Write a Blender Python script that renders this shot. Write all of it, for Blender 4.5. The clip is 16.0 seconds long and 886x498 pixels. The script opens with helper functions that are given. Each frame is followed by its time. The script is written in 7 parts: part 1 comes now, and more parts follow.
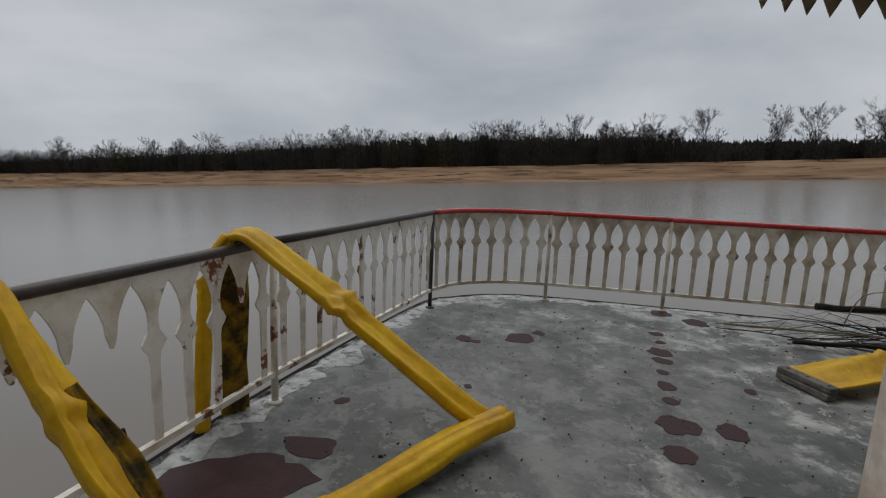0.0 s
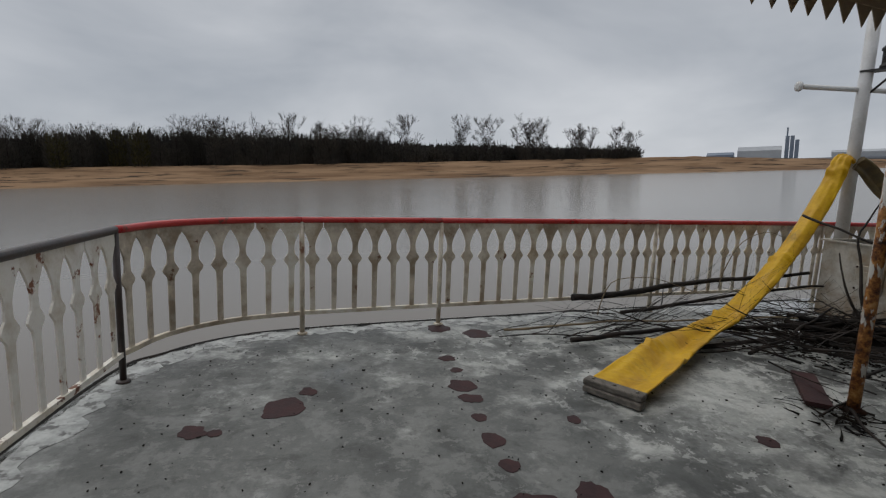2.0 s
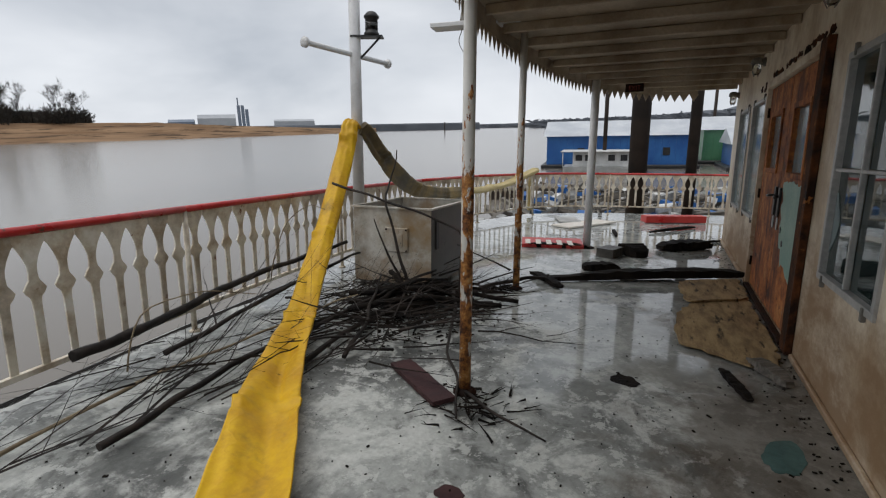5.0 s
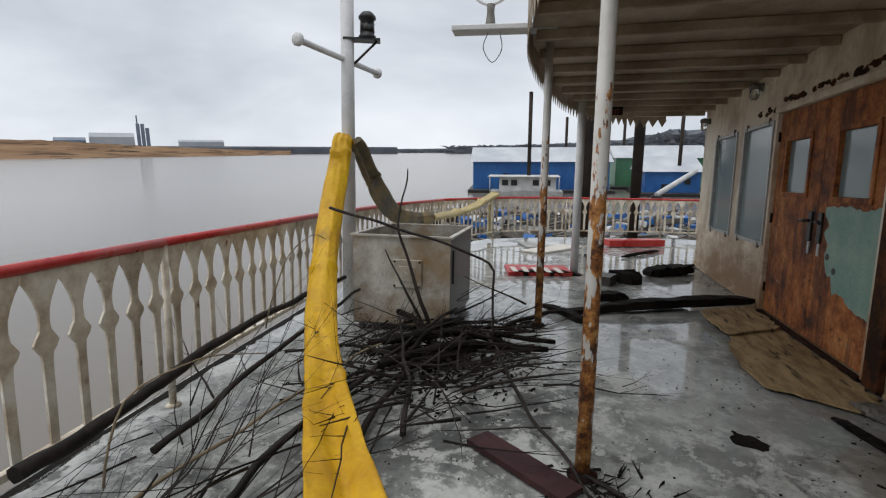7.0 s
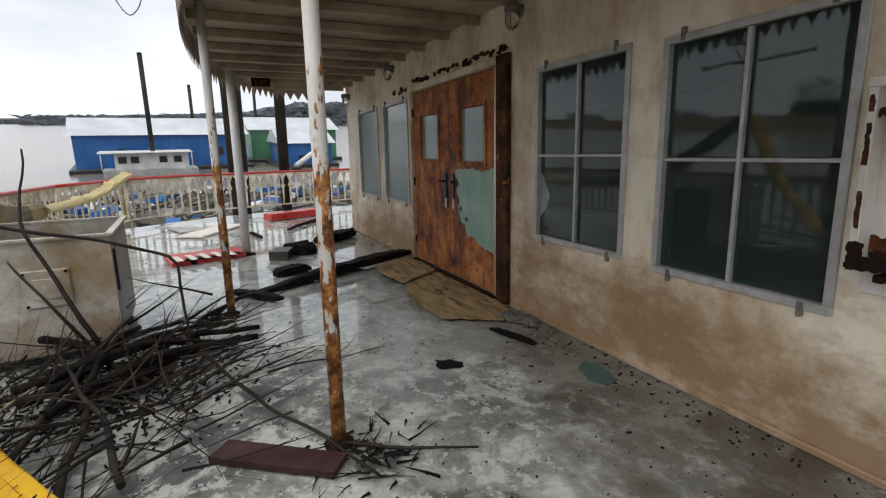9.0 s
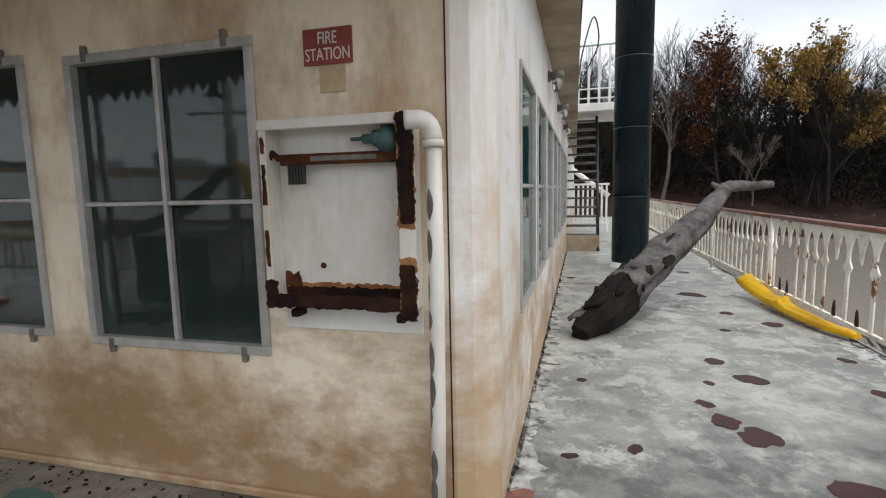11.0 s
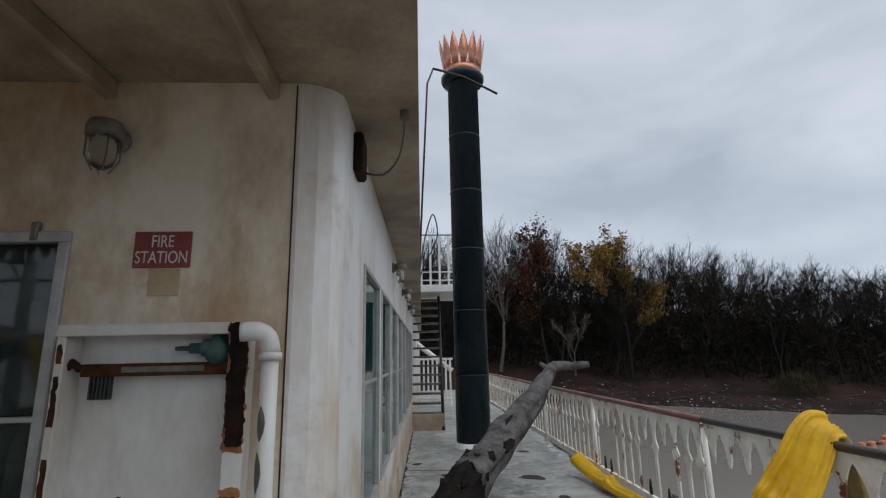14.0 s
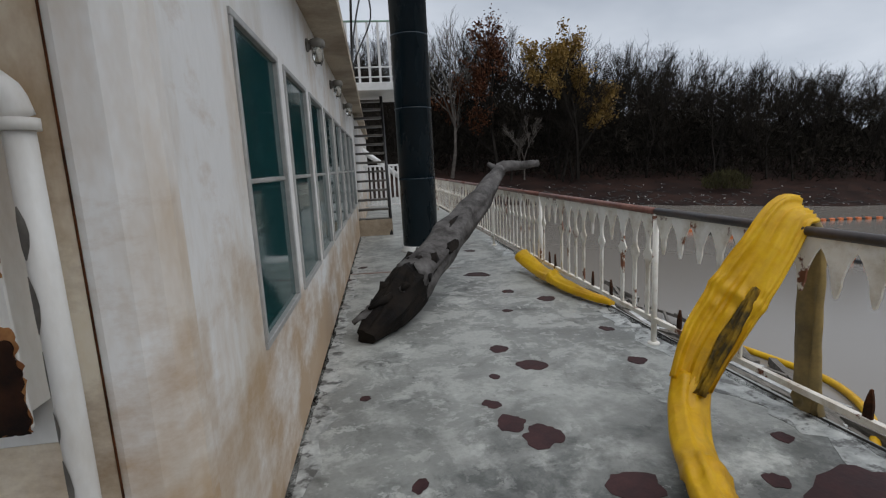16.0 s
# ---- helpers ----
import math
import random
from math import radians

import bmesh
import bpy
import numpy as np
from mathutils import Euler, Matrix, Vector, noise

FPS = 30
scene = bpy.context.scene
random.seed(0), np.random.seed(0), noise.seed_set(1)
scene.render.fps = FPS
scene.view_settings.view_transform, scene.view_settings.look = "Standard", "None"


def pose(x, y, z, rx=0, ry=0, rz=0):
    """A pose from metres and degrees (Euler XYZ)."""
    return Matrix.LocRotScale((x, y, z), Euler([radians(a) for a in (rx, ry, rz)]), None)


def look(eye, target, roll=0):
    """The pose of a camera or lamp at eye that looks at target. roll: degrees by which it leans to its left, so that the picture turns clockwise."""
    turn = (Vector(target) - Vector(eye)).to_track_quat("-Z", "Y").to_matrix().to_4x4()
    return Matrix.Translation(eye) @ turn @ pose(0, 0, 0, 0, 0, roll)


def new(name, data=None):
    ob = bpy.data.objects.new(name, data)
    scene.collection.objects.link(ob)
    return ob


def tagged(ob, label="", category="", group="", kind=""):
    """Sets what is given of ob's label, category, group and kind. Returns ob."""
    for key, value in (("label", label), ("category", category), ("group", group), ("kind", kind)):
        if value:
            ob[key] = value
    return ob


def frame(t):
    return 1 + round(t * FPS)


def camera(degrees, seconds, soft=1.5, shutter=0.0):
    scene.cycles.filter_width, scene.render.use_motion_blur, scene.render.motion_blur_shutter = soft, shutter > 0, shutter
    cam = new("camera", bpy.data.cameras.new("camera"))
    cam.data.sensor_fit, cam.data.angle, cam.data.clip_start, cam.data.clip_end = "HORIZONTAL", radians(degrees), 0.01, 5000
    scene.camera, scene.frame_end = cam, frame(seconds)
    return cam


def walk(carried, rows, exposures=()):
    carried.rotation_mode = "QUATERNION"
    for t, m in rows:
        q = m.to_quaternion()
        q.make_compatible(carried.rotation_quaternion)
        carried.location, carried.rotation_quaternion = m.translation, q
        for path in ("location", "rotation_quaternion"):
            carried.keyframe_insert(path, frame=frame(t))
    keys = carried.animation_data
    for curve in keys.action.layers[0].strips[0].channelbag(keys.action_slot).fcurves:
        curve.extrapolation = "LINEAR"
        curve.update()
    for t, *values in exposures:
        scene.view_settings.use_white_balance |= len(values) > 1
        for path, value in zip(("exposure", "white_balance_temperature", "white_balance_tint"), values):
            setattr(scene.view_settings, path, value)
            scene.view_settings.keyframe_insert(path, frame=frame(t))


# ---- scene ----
# ---- camera ----
cam = camera(83.66, 16.0, soft=1.2)
# the boat lists to starboard: everything aboard is built level and leaned by LIST
LIST = Matrix.Rotation(radians(3.4), 4, "Y") @ Matrix.Rotation(radians(0.14), 4, "X")
ROWS = [
    (0, -0.186, 0.022, 1.477, 21.86, -9.65, -2.35),
    (0.5, -0.285, 0.347, 1.458, 20.21, -9.75, -2.82),
    (1, -0.388, 0.621, 1.463, 14.33, -9.09, -2.35),
    (1.5, -0.463, 1.033, 1.426, 3.65, -9.42, -1.86),
    (2, -0.631, 1.262, 1.410, -9.67, -8.40, -2.17),
    (2.5, -0.633, 1.507, 1.433, -21.25, -8.24, -0.69),
    (3, -0.495, 1.795, 1.440, -32.39, -9.72, -0.24),
    (3.5, -0.452, 2.063, 1.448, -44.05, -10.54, 0.21),
    (4, -0.371, 2.251, 1.452, -50.15, -10.71, 0.80),
    (4.5, -0.217, 2.520, 1.427, -58.34, -10.90, 0.20),
    (4.7, -0.155, 2.611, 1.427, -61.68, -11.05, -0.17),
    (6.8, 0.236, 3.785, 1.369, -74.60, -7.97, -0.69),
    (7, 0.269, 3.885, 1.381, -75.01, -7.88, -0.93),
    (7.5, 0.370, 4.082, 1.373, -79.39, -6.98, -0.38),
    (8, 0.302, 4.181, 1.410, -90.87, -8.11, 0.76),
    (8.5, 0.357, 4.224, 1.394, -103.90, -10.05, 1.08),
    (9, 0.328, 4.237, 1.399, -115.06, -11.08, 1.17),
    (9.5, 0.288, 4.218, 1.394, -127.80, -11.11, 0.78),
    (10, 0.303, 3.984, 1.319, -141.54, -9.07, 0.66),
    (10.2, 0.256, 3.874, 1.315, -146.73, -8.94, 1.24),
    (12.3, 0.197, 3.607, 1.444, -182.97, 1.08, -0.06),
    (12.5, 0.195, 3.612, 1.444, -183.47, 3.29, 0.16),
    (13, 0.198, 3.641, 1.472, -183.85, 7.74, 0.65),
    (13.5, 0.200, 3.681, 1.485, -183.29, 11.39, 1.07),
    (14, 0.191, 3.698, 1.509, -182.61, 12.42, 1.17),
    (14.5, 0.157, 3.667, 1.504, -181.47, 10.40, 0.76),
    (15, 0.099, 3.572, 1.414, -182.33, 2.28, -0.34),
    (15.5, 0.098, 3.246, 1.394, -186.44, -4.69, 0.62),
    (16, 0.003, 3.064, 1.404, -187.99, -9.61, 2.88),
]
walk(cam, [(t, LIST @ pose(x, y, z, 90 + pitch, roll, yaw)) for t, x, y, z, yaw, pitch, roll in ROWS],
     exposures=[(0, 0.02, 6600, 10), (1.5, 0.04, 6600, 10), (3.5, 0.22, 6600, 10), (4.7, 0.48, 6600, 10), (7, 0.62, 6550, 10), (8, 0.60, 6550, 10), (9, 0.98, 6700, 10),
                (10.2, 1.50, 6850, 10), (12.5, 0.60, 6250, 9), (13.5, 0.50, 6150, 9), (14.5, 0.44, 6250, 9), (16, 0.46, 6350, 10)])

# ---- world and sun ----
WATER = -2.6
world = bpy.data.worlds.new("overcast")
scene.world = world
world.use_nodes = True
wt = world.node_tree
wt.nodes.clear()
sky = wt.nodes.new("ShaderNodeTexSky")
sky.sky_type, sky.sun_disc = "NISHITA", False
sky.sun_elevation, sky.sun_rotation = radians(66), radians(-30)
tc = wt.nodes.new("ShaderNodeTexCoord")
mp = wt.nodes.new("ShaderNodeMapping")
mp.inputs["Scale"].default_value = (1.0, 1.0, 2.4)
mp.inputs["Location"].default_value = (0.35, 0.6, 0.0)
wt.links.new(tc.outputs["Generated"], mp.inputs["Vector"])
n1 = wt.nodes.new("ShaderNodeTexNoise")
n1.inputs["Scale"].default_value, n1.inputs["Detail"].default_value, n1.inputs["Roughness"].default_value = 1.7, 5, 0.52
n1.inputs["Distortion"].default_value = 0.25
wt.links.new(mp.outputs["Vector"], n1.inputs["Vector"])
cr = wt.nodes.new("ShaderNodeValToRGB")
cr.color_ramp.elements[0].position, cr.color_ramp.elements[0].color = 0.34, (0.455, 0.497, 0.56, 1)
cr.color_ramp.elements[1].position, cr.color_ramp.elements[1].color = 0.68, (0.755, 0.79, 0.845, 1)
wt.links.new(n1.outputs["Fac"], cr.inputs["Fac"])
bgc = wt.nodes.new("ShaderNodeBackground")
bgc.inputs["Strength"].default_value = 0.72
sepw = wt.nodes.new("ShaderNodeSeparateXYZ")
wt.links.new(tc.outputs["Generated"], sepw.inputs[0])
band = wt.nodes.new("ShaderNodeMapRange")
band.inputs["From Min"].default_value, band.inputs["From Max"].default_value = 0.0, 0.45
band.inputs["To Min"].default_value, band.inputs["To Max"].default_value = 1.16, 0.93
wt.links.new(sepw.outputs["Z"], band.inputs["Value"])
pale = wt.nodes.new("ShaderNodeVectorMath")
pale.operation = "SCALE"
wt.links.new(cr.outputs["Color"], pale.inputs[0])
wt.links.new(band.outputs[0], pale.inputs["Scale"])
wt.links.new(pale.outputs[0], bgc.inputs["Color"])
bgs = wt.nodes.new("ShaderNodeBackground")
bgs.inputs["Strength"].default_value = 0.05
wt.links.new(sky.outputs["Color"], bgs.inputs["Color"])
mixw = wt.nodes.new("ShaderNodeMixShader")
mixw.inputs[0].default_value = 0.94
outw = wt.nodes.new("ShaderNodeOutputWorld")
wt.links.new(bgs.outputs[0], mixw.inputs[1])
wt.links.new(bgc.outputs[0], mixw.inputs[2])
wt.links.new(mixw.outputs[0], outw.inputs["Surface"])
sun_data = bpy.data.lights.new("sun", "SUN")
sun_data.energy, sun_data.angle, sun_data.color = 1.05, radians(75), (1.0, 0.97, 0.93)
sun = new("sun", sun_data)
sun.matrix_world = look((-34, 58, 155), (0, 0, 0))


# ---- materials ----
def nodes_of(name):
    m = bpy.data.materials.new(name)
    m.use_nodes = True
    nt = m.node_tree
    return m, nt, nt.nodes["Principled BSDF"]


def noise_node(nt, scale, detail=6.0, rough=0.6, stretch=(1, 1, 1), coord="Object", distort=0.0, shift=(0, 0, 0)):
    t = nt.nodes.new("ShaderNodeTexCoord")
    mpn = nt.nodes.new("ShaderNodeMapping")
    mpn.inputs["Scale"].default_value = stretch
    mpn.inputs["Location"].default_value = shift
    nz = nt.nodes.new("ShaderNodeTexNoise")
    nz.inputs["Scale"].default_value, nz.inputs["Detail"].default_value = scale, detail
    nz.inputs["Roughness"].default_value, nz.inputs["Distortion"].default_value = rough, distort
    if coord == "Place":
        # object space plus a shift of each piece's own
        info = nt.nodes.new("ShaderNodeObjectInfo")
        add = nt.nodes.new("ShaderNodeVectorMath")
        nt.links.new(t.outputs["Object"], add.inputs[0])
        nt.links.new(info.outputs["Location"], add.inputs[1])
        nt.links.new(add.outputs[0], mpn.inputs["Vector"])
    else:
        nt.links.new(t.outputs[coord], mpn.inputs["Vector"])
    nt.links.new(mpn.outputs["Vector"], nz.inputs["Vector"])
    return nz.outputs["Fac"]


def ramp(nt, fac, stops):
    r = nt.nodes.new("ShaderNodeValToRGB")
    els = r.color_ramp.elements
    while len(els) < len(stops):
        els.new(0.5)
    for el, (p, c) in zip(els, stops):
        el.position, el.color = p, (*c, 1) if len(c) == 3 else c
    nt.links.new(fac, r.inputs["Fac"])
    return r.outputs["Color"]


def grey(a):
    return (a, a, a)


def mix(nt, fac, a, b, mode="MIX"):
    m = nt.nodes.new("ShaderNodeMix")
    m.data_type, m.blend_type = "RGBA", mode
    for sock, v in ((m.inputs[0], fac), (m.inputs[6], a), (m.inputs[7], b)):
        if isinstance(v, (int, float)):
            sock.default_value = v
        elif isinstance(v, tuple):
            sock.default_value = (*v, 1)
        else:
            nt.links.new(v, sock)
    return m.outputs[2]


def bump(nt, bsdf, fac, strength=0.3, dist=0.01):
    b = nt.nodes.new("ShaderNodeBump")
    b.inputs["Strength"].default_value, b.inputs["Distance"].default_value = strength, dist
    nt.links.new(fac, b.inputs["Height"])
    nt.links.new(b.outputs["Normal"], bsdf.inputs["Normal"])


def surface(name, base, second, scale=3.0, lo=0.4, hi=0.65, rough=0.7, metal=0.0, spots=None, spot_scale=14.0, spot_lo=0.6,
            spot_hi=0.66, stretch=(1, 1, 1), relief=0.2, grain=40.0, rough_lo=None, coord="Object", spec=0.5, island=0.0, piece=0.0, stain=None):
    """A weathered surface: two colours in large patches, fine grain, and an optional third colour in sharp spots."""
    m, nt, b = nodes_of(name)
    coord = "Place" if piece else coord
    big = noise_node(nt, scale, 8, 0.62, stretch, coord)
    fine = noise_node(nt, grain, 4, 0.6, stretch, coord, shift=(3, 1, 7))
    col = ramp(nt, big, [(lo, base), (hi, second)])
    col = mix(nt, 0.35, col, ramp(nt, fine, [(0.3, grey(0.35)), (0.7, grey(0.65))]), "OVERLAY")
    if spots:
        sp = noise_node(nt, spot_scale, 6, 0.65, stretch, coord, shift=(11, 5, 2))
        mask = ramp(nt, sp, [(spot_lo, grey(0)), (spot_hi, grey(1))])
        col = mix(nt, mask, col, spots)
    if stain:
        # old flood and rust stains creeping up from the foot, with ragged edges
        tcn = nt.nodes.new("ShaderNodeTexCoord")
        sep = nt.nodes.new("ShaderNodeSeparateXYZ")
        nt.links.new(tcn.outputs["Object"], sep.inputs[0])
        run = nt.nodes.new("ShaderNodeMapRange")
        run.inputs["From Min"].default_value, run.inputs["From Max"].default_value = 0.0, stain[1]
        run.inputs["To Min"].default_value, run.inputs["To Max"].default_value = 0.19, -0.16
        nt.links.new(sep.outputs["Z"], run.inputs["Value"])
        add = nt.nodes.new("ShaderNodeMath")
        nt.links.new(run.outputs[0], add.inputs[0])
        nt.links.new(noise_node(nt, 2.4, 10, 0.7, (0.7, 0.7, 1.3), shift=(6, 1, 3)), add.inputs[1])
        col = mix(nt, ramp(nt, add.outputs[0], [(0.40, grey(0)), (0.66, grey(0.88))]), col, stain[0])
    if piece:
        oi_ = nt.nodes.new("ShaderNodeObjectInfo")
        col = mix(nt, piece, col, ramp(nt, oi_.outputs["Random"], [(0, grey(0.2)), (1, grey(0.8))]), "OVERLAY")
    if island:
        ge = nt.nodes.new("ShaderNodeNewGeometry")
        col = mix(nt, island, col, ramp(nt, ge.outputs["Random Per Island"], [(0, grey(0.2)), (1, grey(0.8))]), "OVERLAY")
    nt.links.new(col, b.inputs["Base Color"])
    if rough_lo is None:
        rough_lo = max(0.05, rough - 0.15)
    nt.links.new(ramp(nt, big, [(0.35, grey(rough_lo)), (0.65, grey(rough))]), b.inputs["Roughness"])
    b.inputs["Metallic"].default_value = metal
    b.inputs["Specular IOR Level"].default_value = spec
    if relief:
        bump(nt, b, fine, relief, 0.01)
    return m


def glass(name, tint, rough=0.04, clear=1.0):
    m, nt, b = nodes_of(name)
    b.inputs["Base Color"].default_value = (*tint, 1)
    b.inputs["Transmission Weight"].default_value = clear
    b.inputs["Roughness"].default_value = rough
    b.inputs["IOR"].default_value = 1.48
    bump(nt, b, noise_node(nt, 2.5, 2, 0.5), 0.08, 0.02)
    return m


def deck_material():
    m, nt, b = nodes_of("worn grey deck paint")
    big = noise_node(nt, 0.8, 9, 0.62, distort=0.4)
    mid = noise_node(nt, 2.6, 12, 0.7, shift=(4, 2, 0), distort=0.3)
    fine = noise_node(nt, 28, 6, 0.65, shift=(1, 9, 0))
    col = ramp(nt, big, [(0.36, (0.092, 0.096, 0.091)), (0.50, (0.215, 0.225, 0.213)), (0.64, (0.365, 0.378, 0.357))])
    col = mix(nt, ramp(nt, mid, [(0.50, grey(0)), (0.57, grey(0.75))]), col, (0.52, 0.533, 0.505))
    col = mix(nt, ramp(nt, mid, [(0.38, grey(0.85)), (0.455, grey(0))]), col, (0.062, 0.064, 0.059))
    col = mix(nt, 0.5, col, ramp(nt, fine, [(0.3, grey(0.3)), (0.7, grey(0.68))]), "OVERLAY")
    # old flakes of paler paint and dark pits
    flake = noise_node(nt, 7.5, 11, 0.74, shift=(3, 8, 0), distort=0.2)
    col = mix(nt, ramp(nt, flake, [(0.55, grey(0)), (0.57, grey(0.7))]), col, (0.50, 0.51, 0.485))
    pit = noise_node(nt, 16, 8, 0.7, shift=(8, 4, 0))
    col = mix(nt, ramp(nt, pit, [(0.33, grey(0.75)), (0.375, grey(0))]), col, (0.05, 0.048, 0.044))
    # a broad oily stain on the port bow, worn to the undercoat
    tco = nt.nodes.new("ShaderNodeTexCoord")
    dist = nt.nodes.new("ShaderNodeVectorMath")
    dist.operation = "DISTANCE"
    dist.inputs[1].default_value = (-1.1, 3.1, 0)
    nt.links.new(tco.outputs["Object"], dist.inputs[0])
    reach = nt.nodes.new("ShaderNodeMapRange")
    reach.inputs["From Min"].default_value, reach.inputs["From Max"].default_value = 0.7, 4.2
    reach.inputs["To Min"].default_value, reach.inputs["To Max"].default_value = 0.2, -0.2
    nt.links.new(dist.outputs["Value"], reach.inputs["Value"])
    oil = nt.nodes.new("ShaderNodeMath")
    nt.links.new(reach.outputs[0], oil.inputs[0])
    nt.links.new(noise_node(nt, 1.7, 9, 0.66, shift=(2, 6, 0)), oil.inputs[1])
    col = mix(nt, ramp(nt, oil.outputs[0], [(0.45, grey(0)), (0.58, grey(0.85))]), col, mix(nt, 0.82, col, (0.05, 0.053, 0.05)))
    # the side deck carries a newer, paler coat
    sp = nt.nodes.new("ShaderNodeSeparateXYZ")
    nt.links.new(tco.outputs["Object"], sp.inputs[0])
    aft = nt.nodes.new("ShaderNodeMapRange")
    aft.inputs["From Min"].default_value, aft.inputs["From Max"].default_value = 0.6, 2.2
    aft.inputs["To Min"].default_value, aft.inputs["To Max"].default_value = 0.10, -0.25
    nt.links.new(sp.outputs["Y"], aft.inputs["Value"])
    coat = nt.nodes.new("ShaderNodeMath")
    nt.links.new(aft.outputs[0], coat.inputs[0])
    nt.links.new(noise_node(nt, 1.3, 10, 0.7, shift=(5, 5, 0), distort=0.5), coat.inputs[1])
    col = mix(nt, ramp(nt, coat.outputs[0], [(0.46, grey(0)), (0.56, grey(0.7))]), col, mix(nt, 0.25, (0.27, 0.275, 0.258), col))
    # brown silt washed up along the house front, darkened further as awning shade
    sy = nt.nodes.new("ShaderNodeSeparateXYZ")
    nt.links.new(tco.outputs["Object"], sy.inputs[0])
    off = nt.nodes.new("ShaderNodeMath")
    off.operation = "SUBTRACT"
    off.inputs[1].default_value = 2.1
    nt.links.new(sy.outputs["Y"], off.inputs[0])
    far = nt.nodes.new("ShaderNodeMath")
    far.operation = "ABSOLUTE"
    nt.links.new(off.outputs[0], far.inputs[0])
    band = nt.nodes.new("ShaderNodeMapRange")
    band.inputs["From Min"].default_value, band.inputs["From Max"].default_value = 0.0, 1.3
    band.inputs["To Min"].default_value, band.inputs["To Max"].default_value = 0.2, -0.25
    nt.links.new(far.outputs[0], band.inputs["Value"])
    east = nt.nodes.new("ShaderNodeMapRange")
    east.inputs["From Min"].default_value, east.inputs["From Max"].default_value = 0.2, 1.6
    east.inputs["To Min"].default_value, east.inputs["To Max"].default_value = -0.4, 0.0
    nt.links.new(sy.outputs["X"], east.inputs["Value"])
    both = nt.nodes.new("ShaderNodeMath")
    nt.links.new(band.outputs[0], both.inputs[0])
    nt.links.new(east.outputs[0], both.inputs[1])
    silt_shade = nt.nodes.new("ShaderNodeMath")
    nt.links.new(both.outputs[0], silt_shade.inputs[0])
    nt.links.new(noise_node(nt, 2.0, 10, 0.68, shift=(9, 1, 0)), silt_shade.inputs[1])
    col = mix(nt, ramp(nt, silt_shade.outputs[0], [(0.42, grey(0)), (0.56, grey(0.9))]), col, mix(nt, 0.28, (0.085, 0.063, 0.043), col))
    nt.links.new(col, b.inputs["Base Color"])
    # rain water lies in the dips and gathers to starboard, where the deck is lowest
    tcn = nt.nodes.new("ShaderNodeTexCoord")
    sep = nt.nodes.new("ShaderNodeSeparateXYZ")
    nt.links.new(tcn.outputs["Object"], sep.inputs[0])
    run = nt.nodes.new("ShaderNodeMapRange")
    run.inputs["From Min"].default_value, run.inputs["From Max"].default_value = 1.6, 4.6
    run.inputs["To Min"].default_value, run.inputs["To Max"].default_value = -0.12, 0.17
    nt.links.new(sep.outputs["X"], run.inputs["Value"])
    add = nt.nodes.new("ShaderNodeMath")
    nt.links.new(run.outputs[0], add.inputs[0])
    nt.links.new(noise_node(nt, 0.9, 4, 0.55, shift=(7, 3, 0)), add.inputs[1])
    wet = ramp(nt, add.outputs[0], [(0.5, grey(0.5)), (0.6, grey(0.05))])
    nt.links.new(wet, b.inputs["Roughness"])
    # paint under the puddles is paler, standing in for bright sky reflection
    nt.links.new(mix(nt, ramp(nt, add.outputs[0], [(0.52, grey(0)), (0.66, grey(0.45))]), col, (0.43, 0.455, 0.45)), b.inputs["Base Color"])
    dry = ramp(nt, add.outputs[0], [(0.5, grey(1)), (0.6, grey(0.05))])
    bm_ = nt.nodes.new("ShaderNodeBump")
    bm_.inputs["Distance"].default_value = 0.006
    mul = nt.nodes.new("ShaderNodeMath")
    mul.operation = "MULTIPLY"
    mul.inputs[1].default_value = 0.5
    nt.links.new(dry, mul.inputs[0])
    nt.links.new(mul.outputs[0], bm_.inputs["Strength"])
    nt.links.new(fine, bm_.inputs["Height"])
    nt.links.new(bm_.outputs["Normal"], b.inputs["Normal"])
    return m


def water_material():
    m, nt, b = nodes_of("silty river water")
    nt.links.new(ramp(nt, noise_node(nt, 0.02, 4), [(0.3, (0.19, 0.172, 0.150)), (0.7, (0.22, 0.20, 0.176))]), b.inputs["Base Color"])
    b.inputs["Roughness"].default_value = 0.18
    b.inputs["IOR"].default_value = 1.33
    bump(nt, b, noise_node(nt, 0.9, 5, 0.55, (1, 2.2, 1)), 0.07, 0.04)
    return m


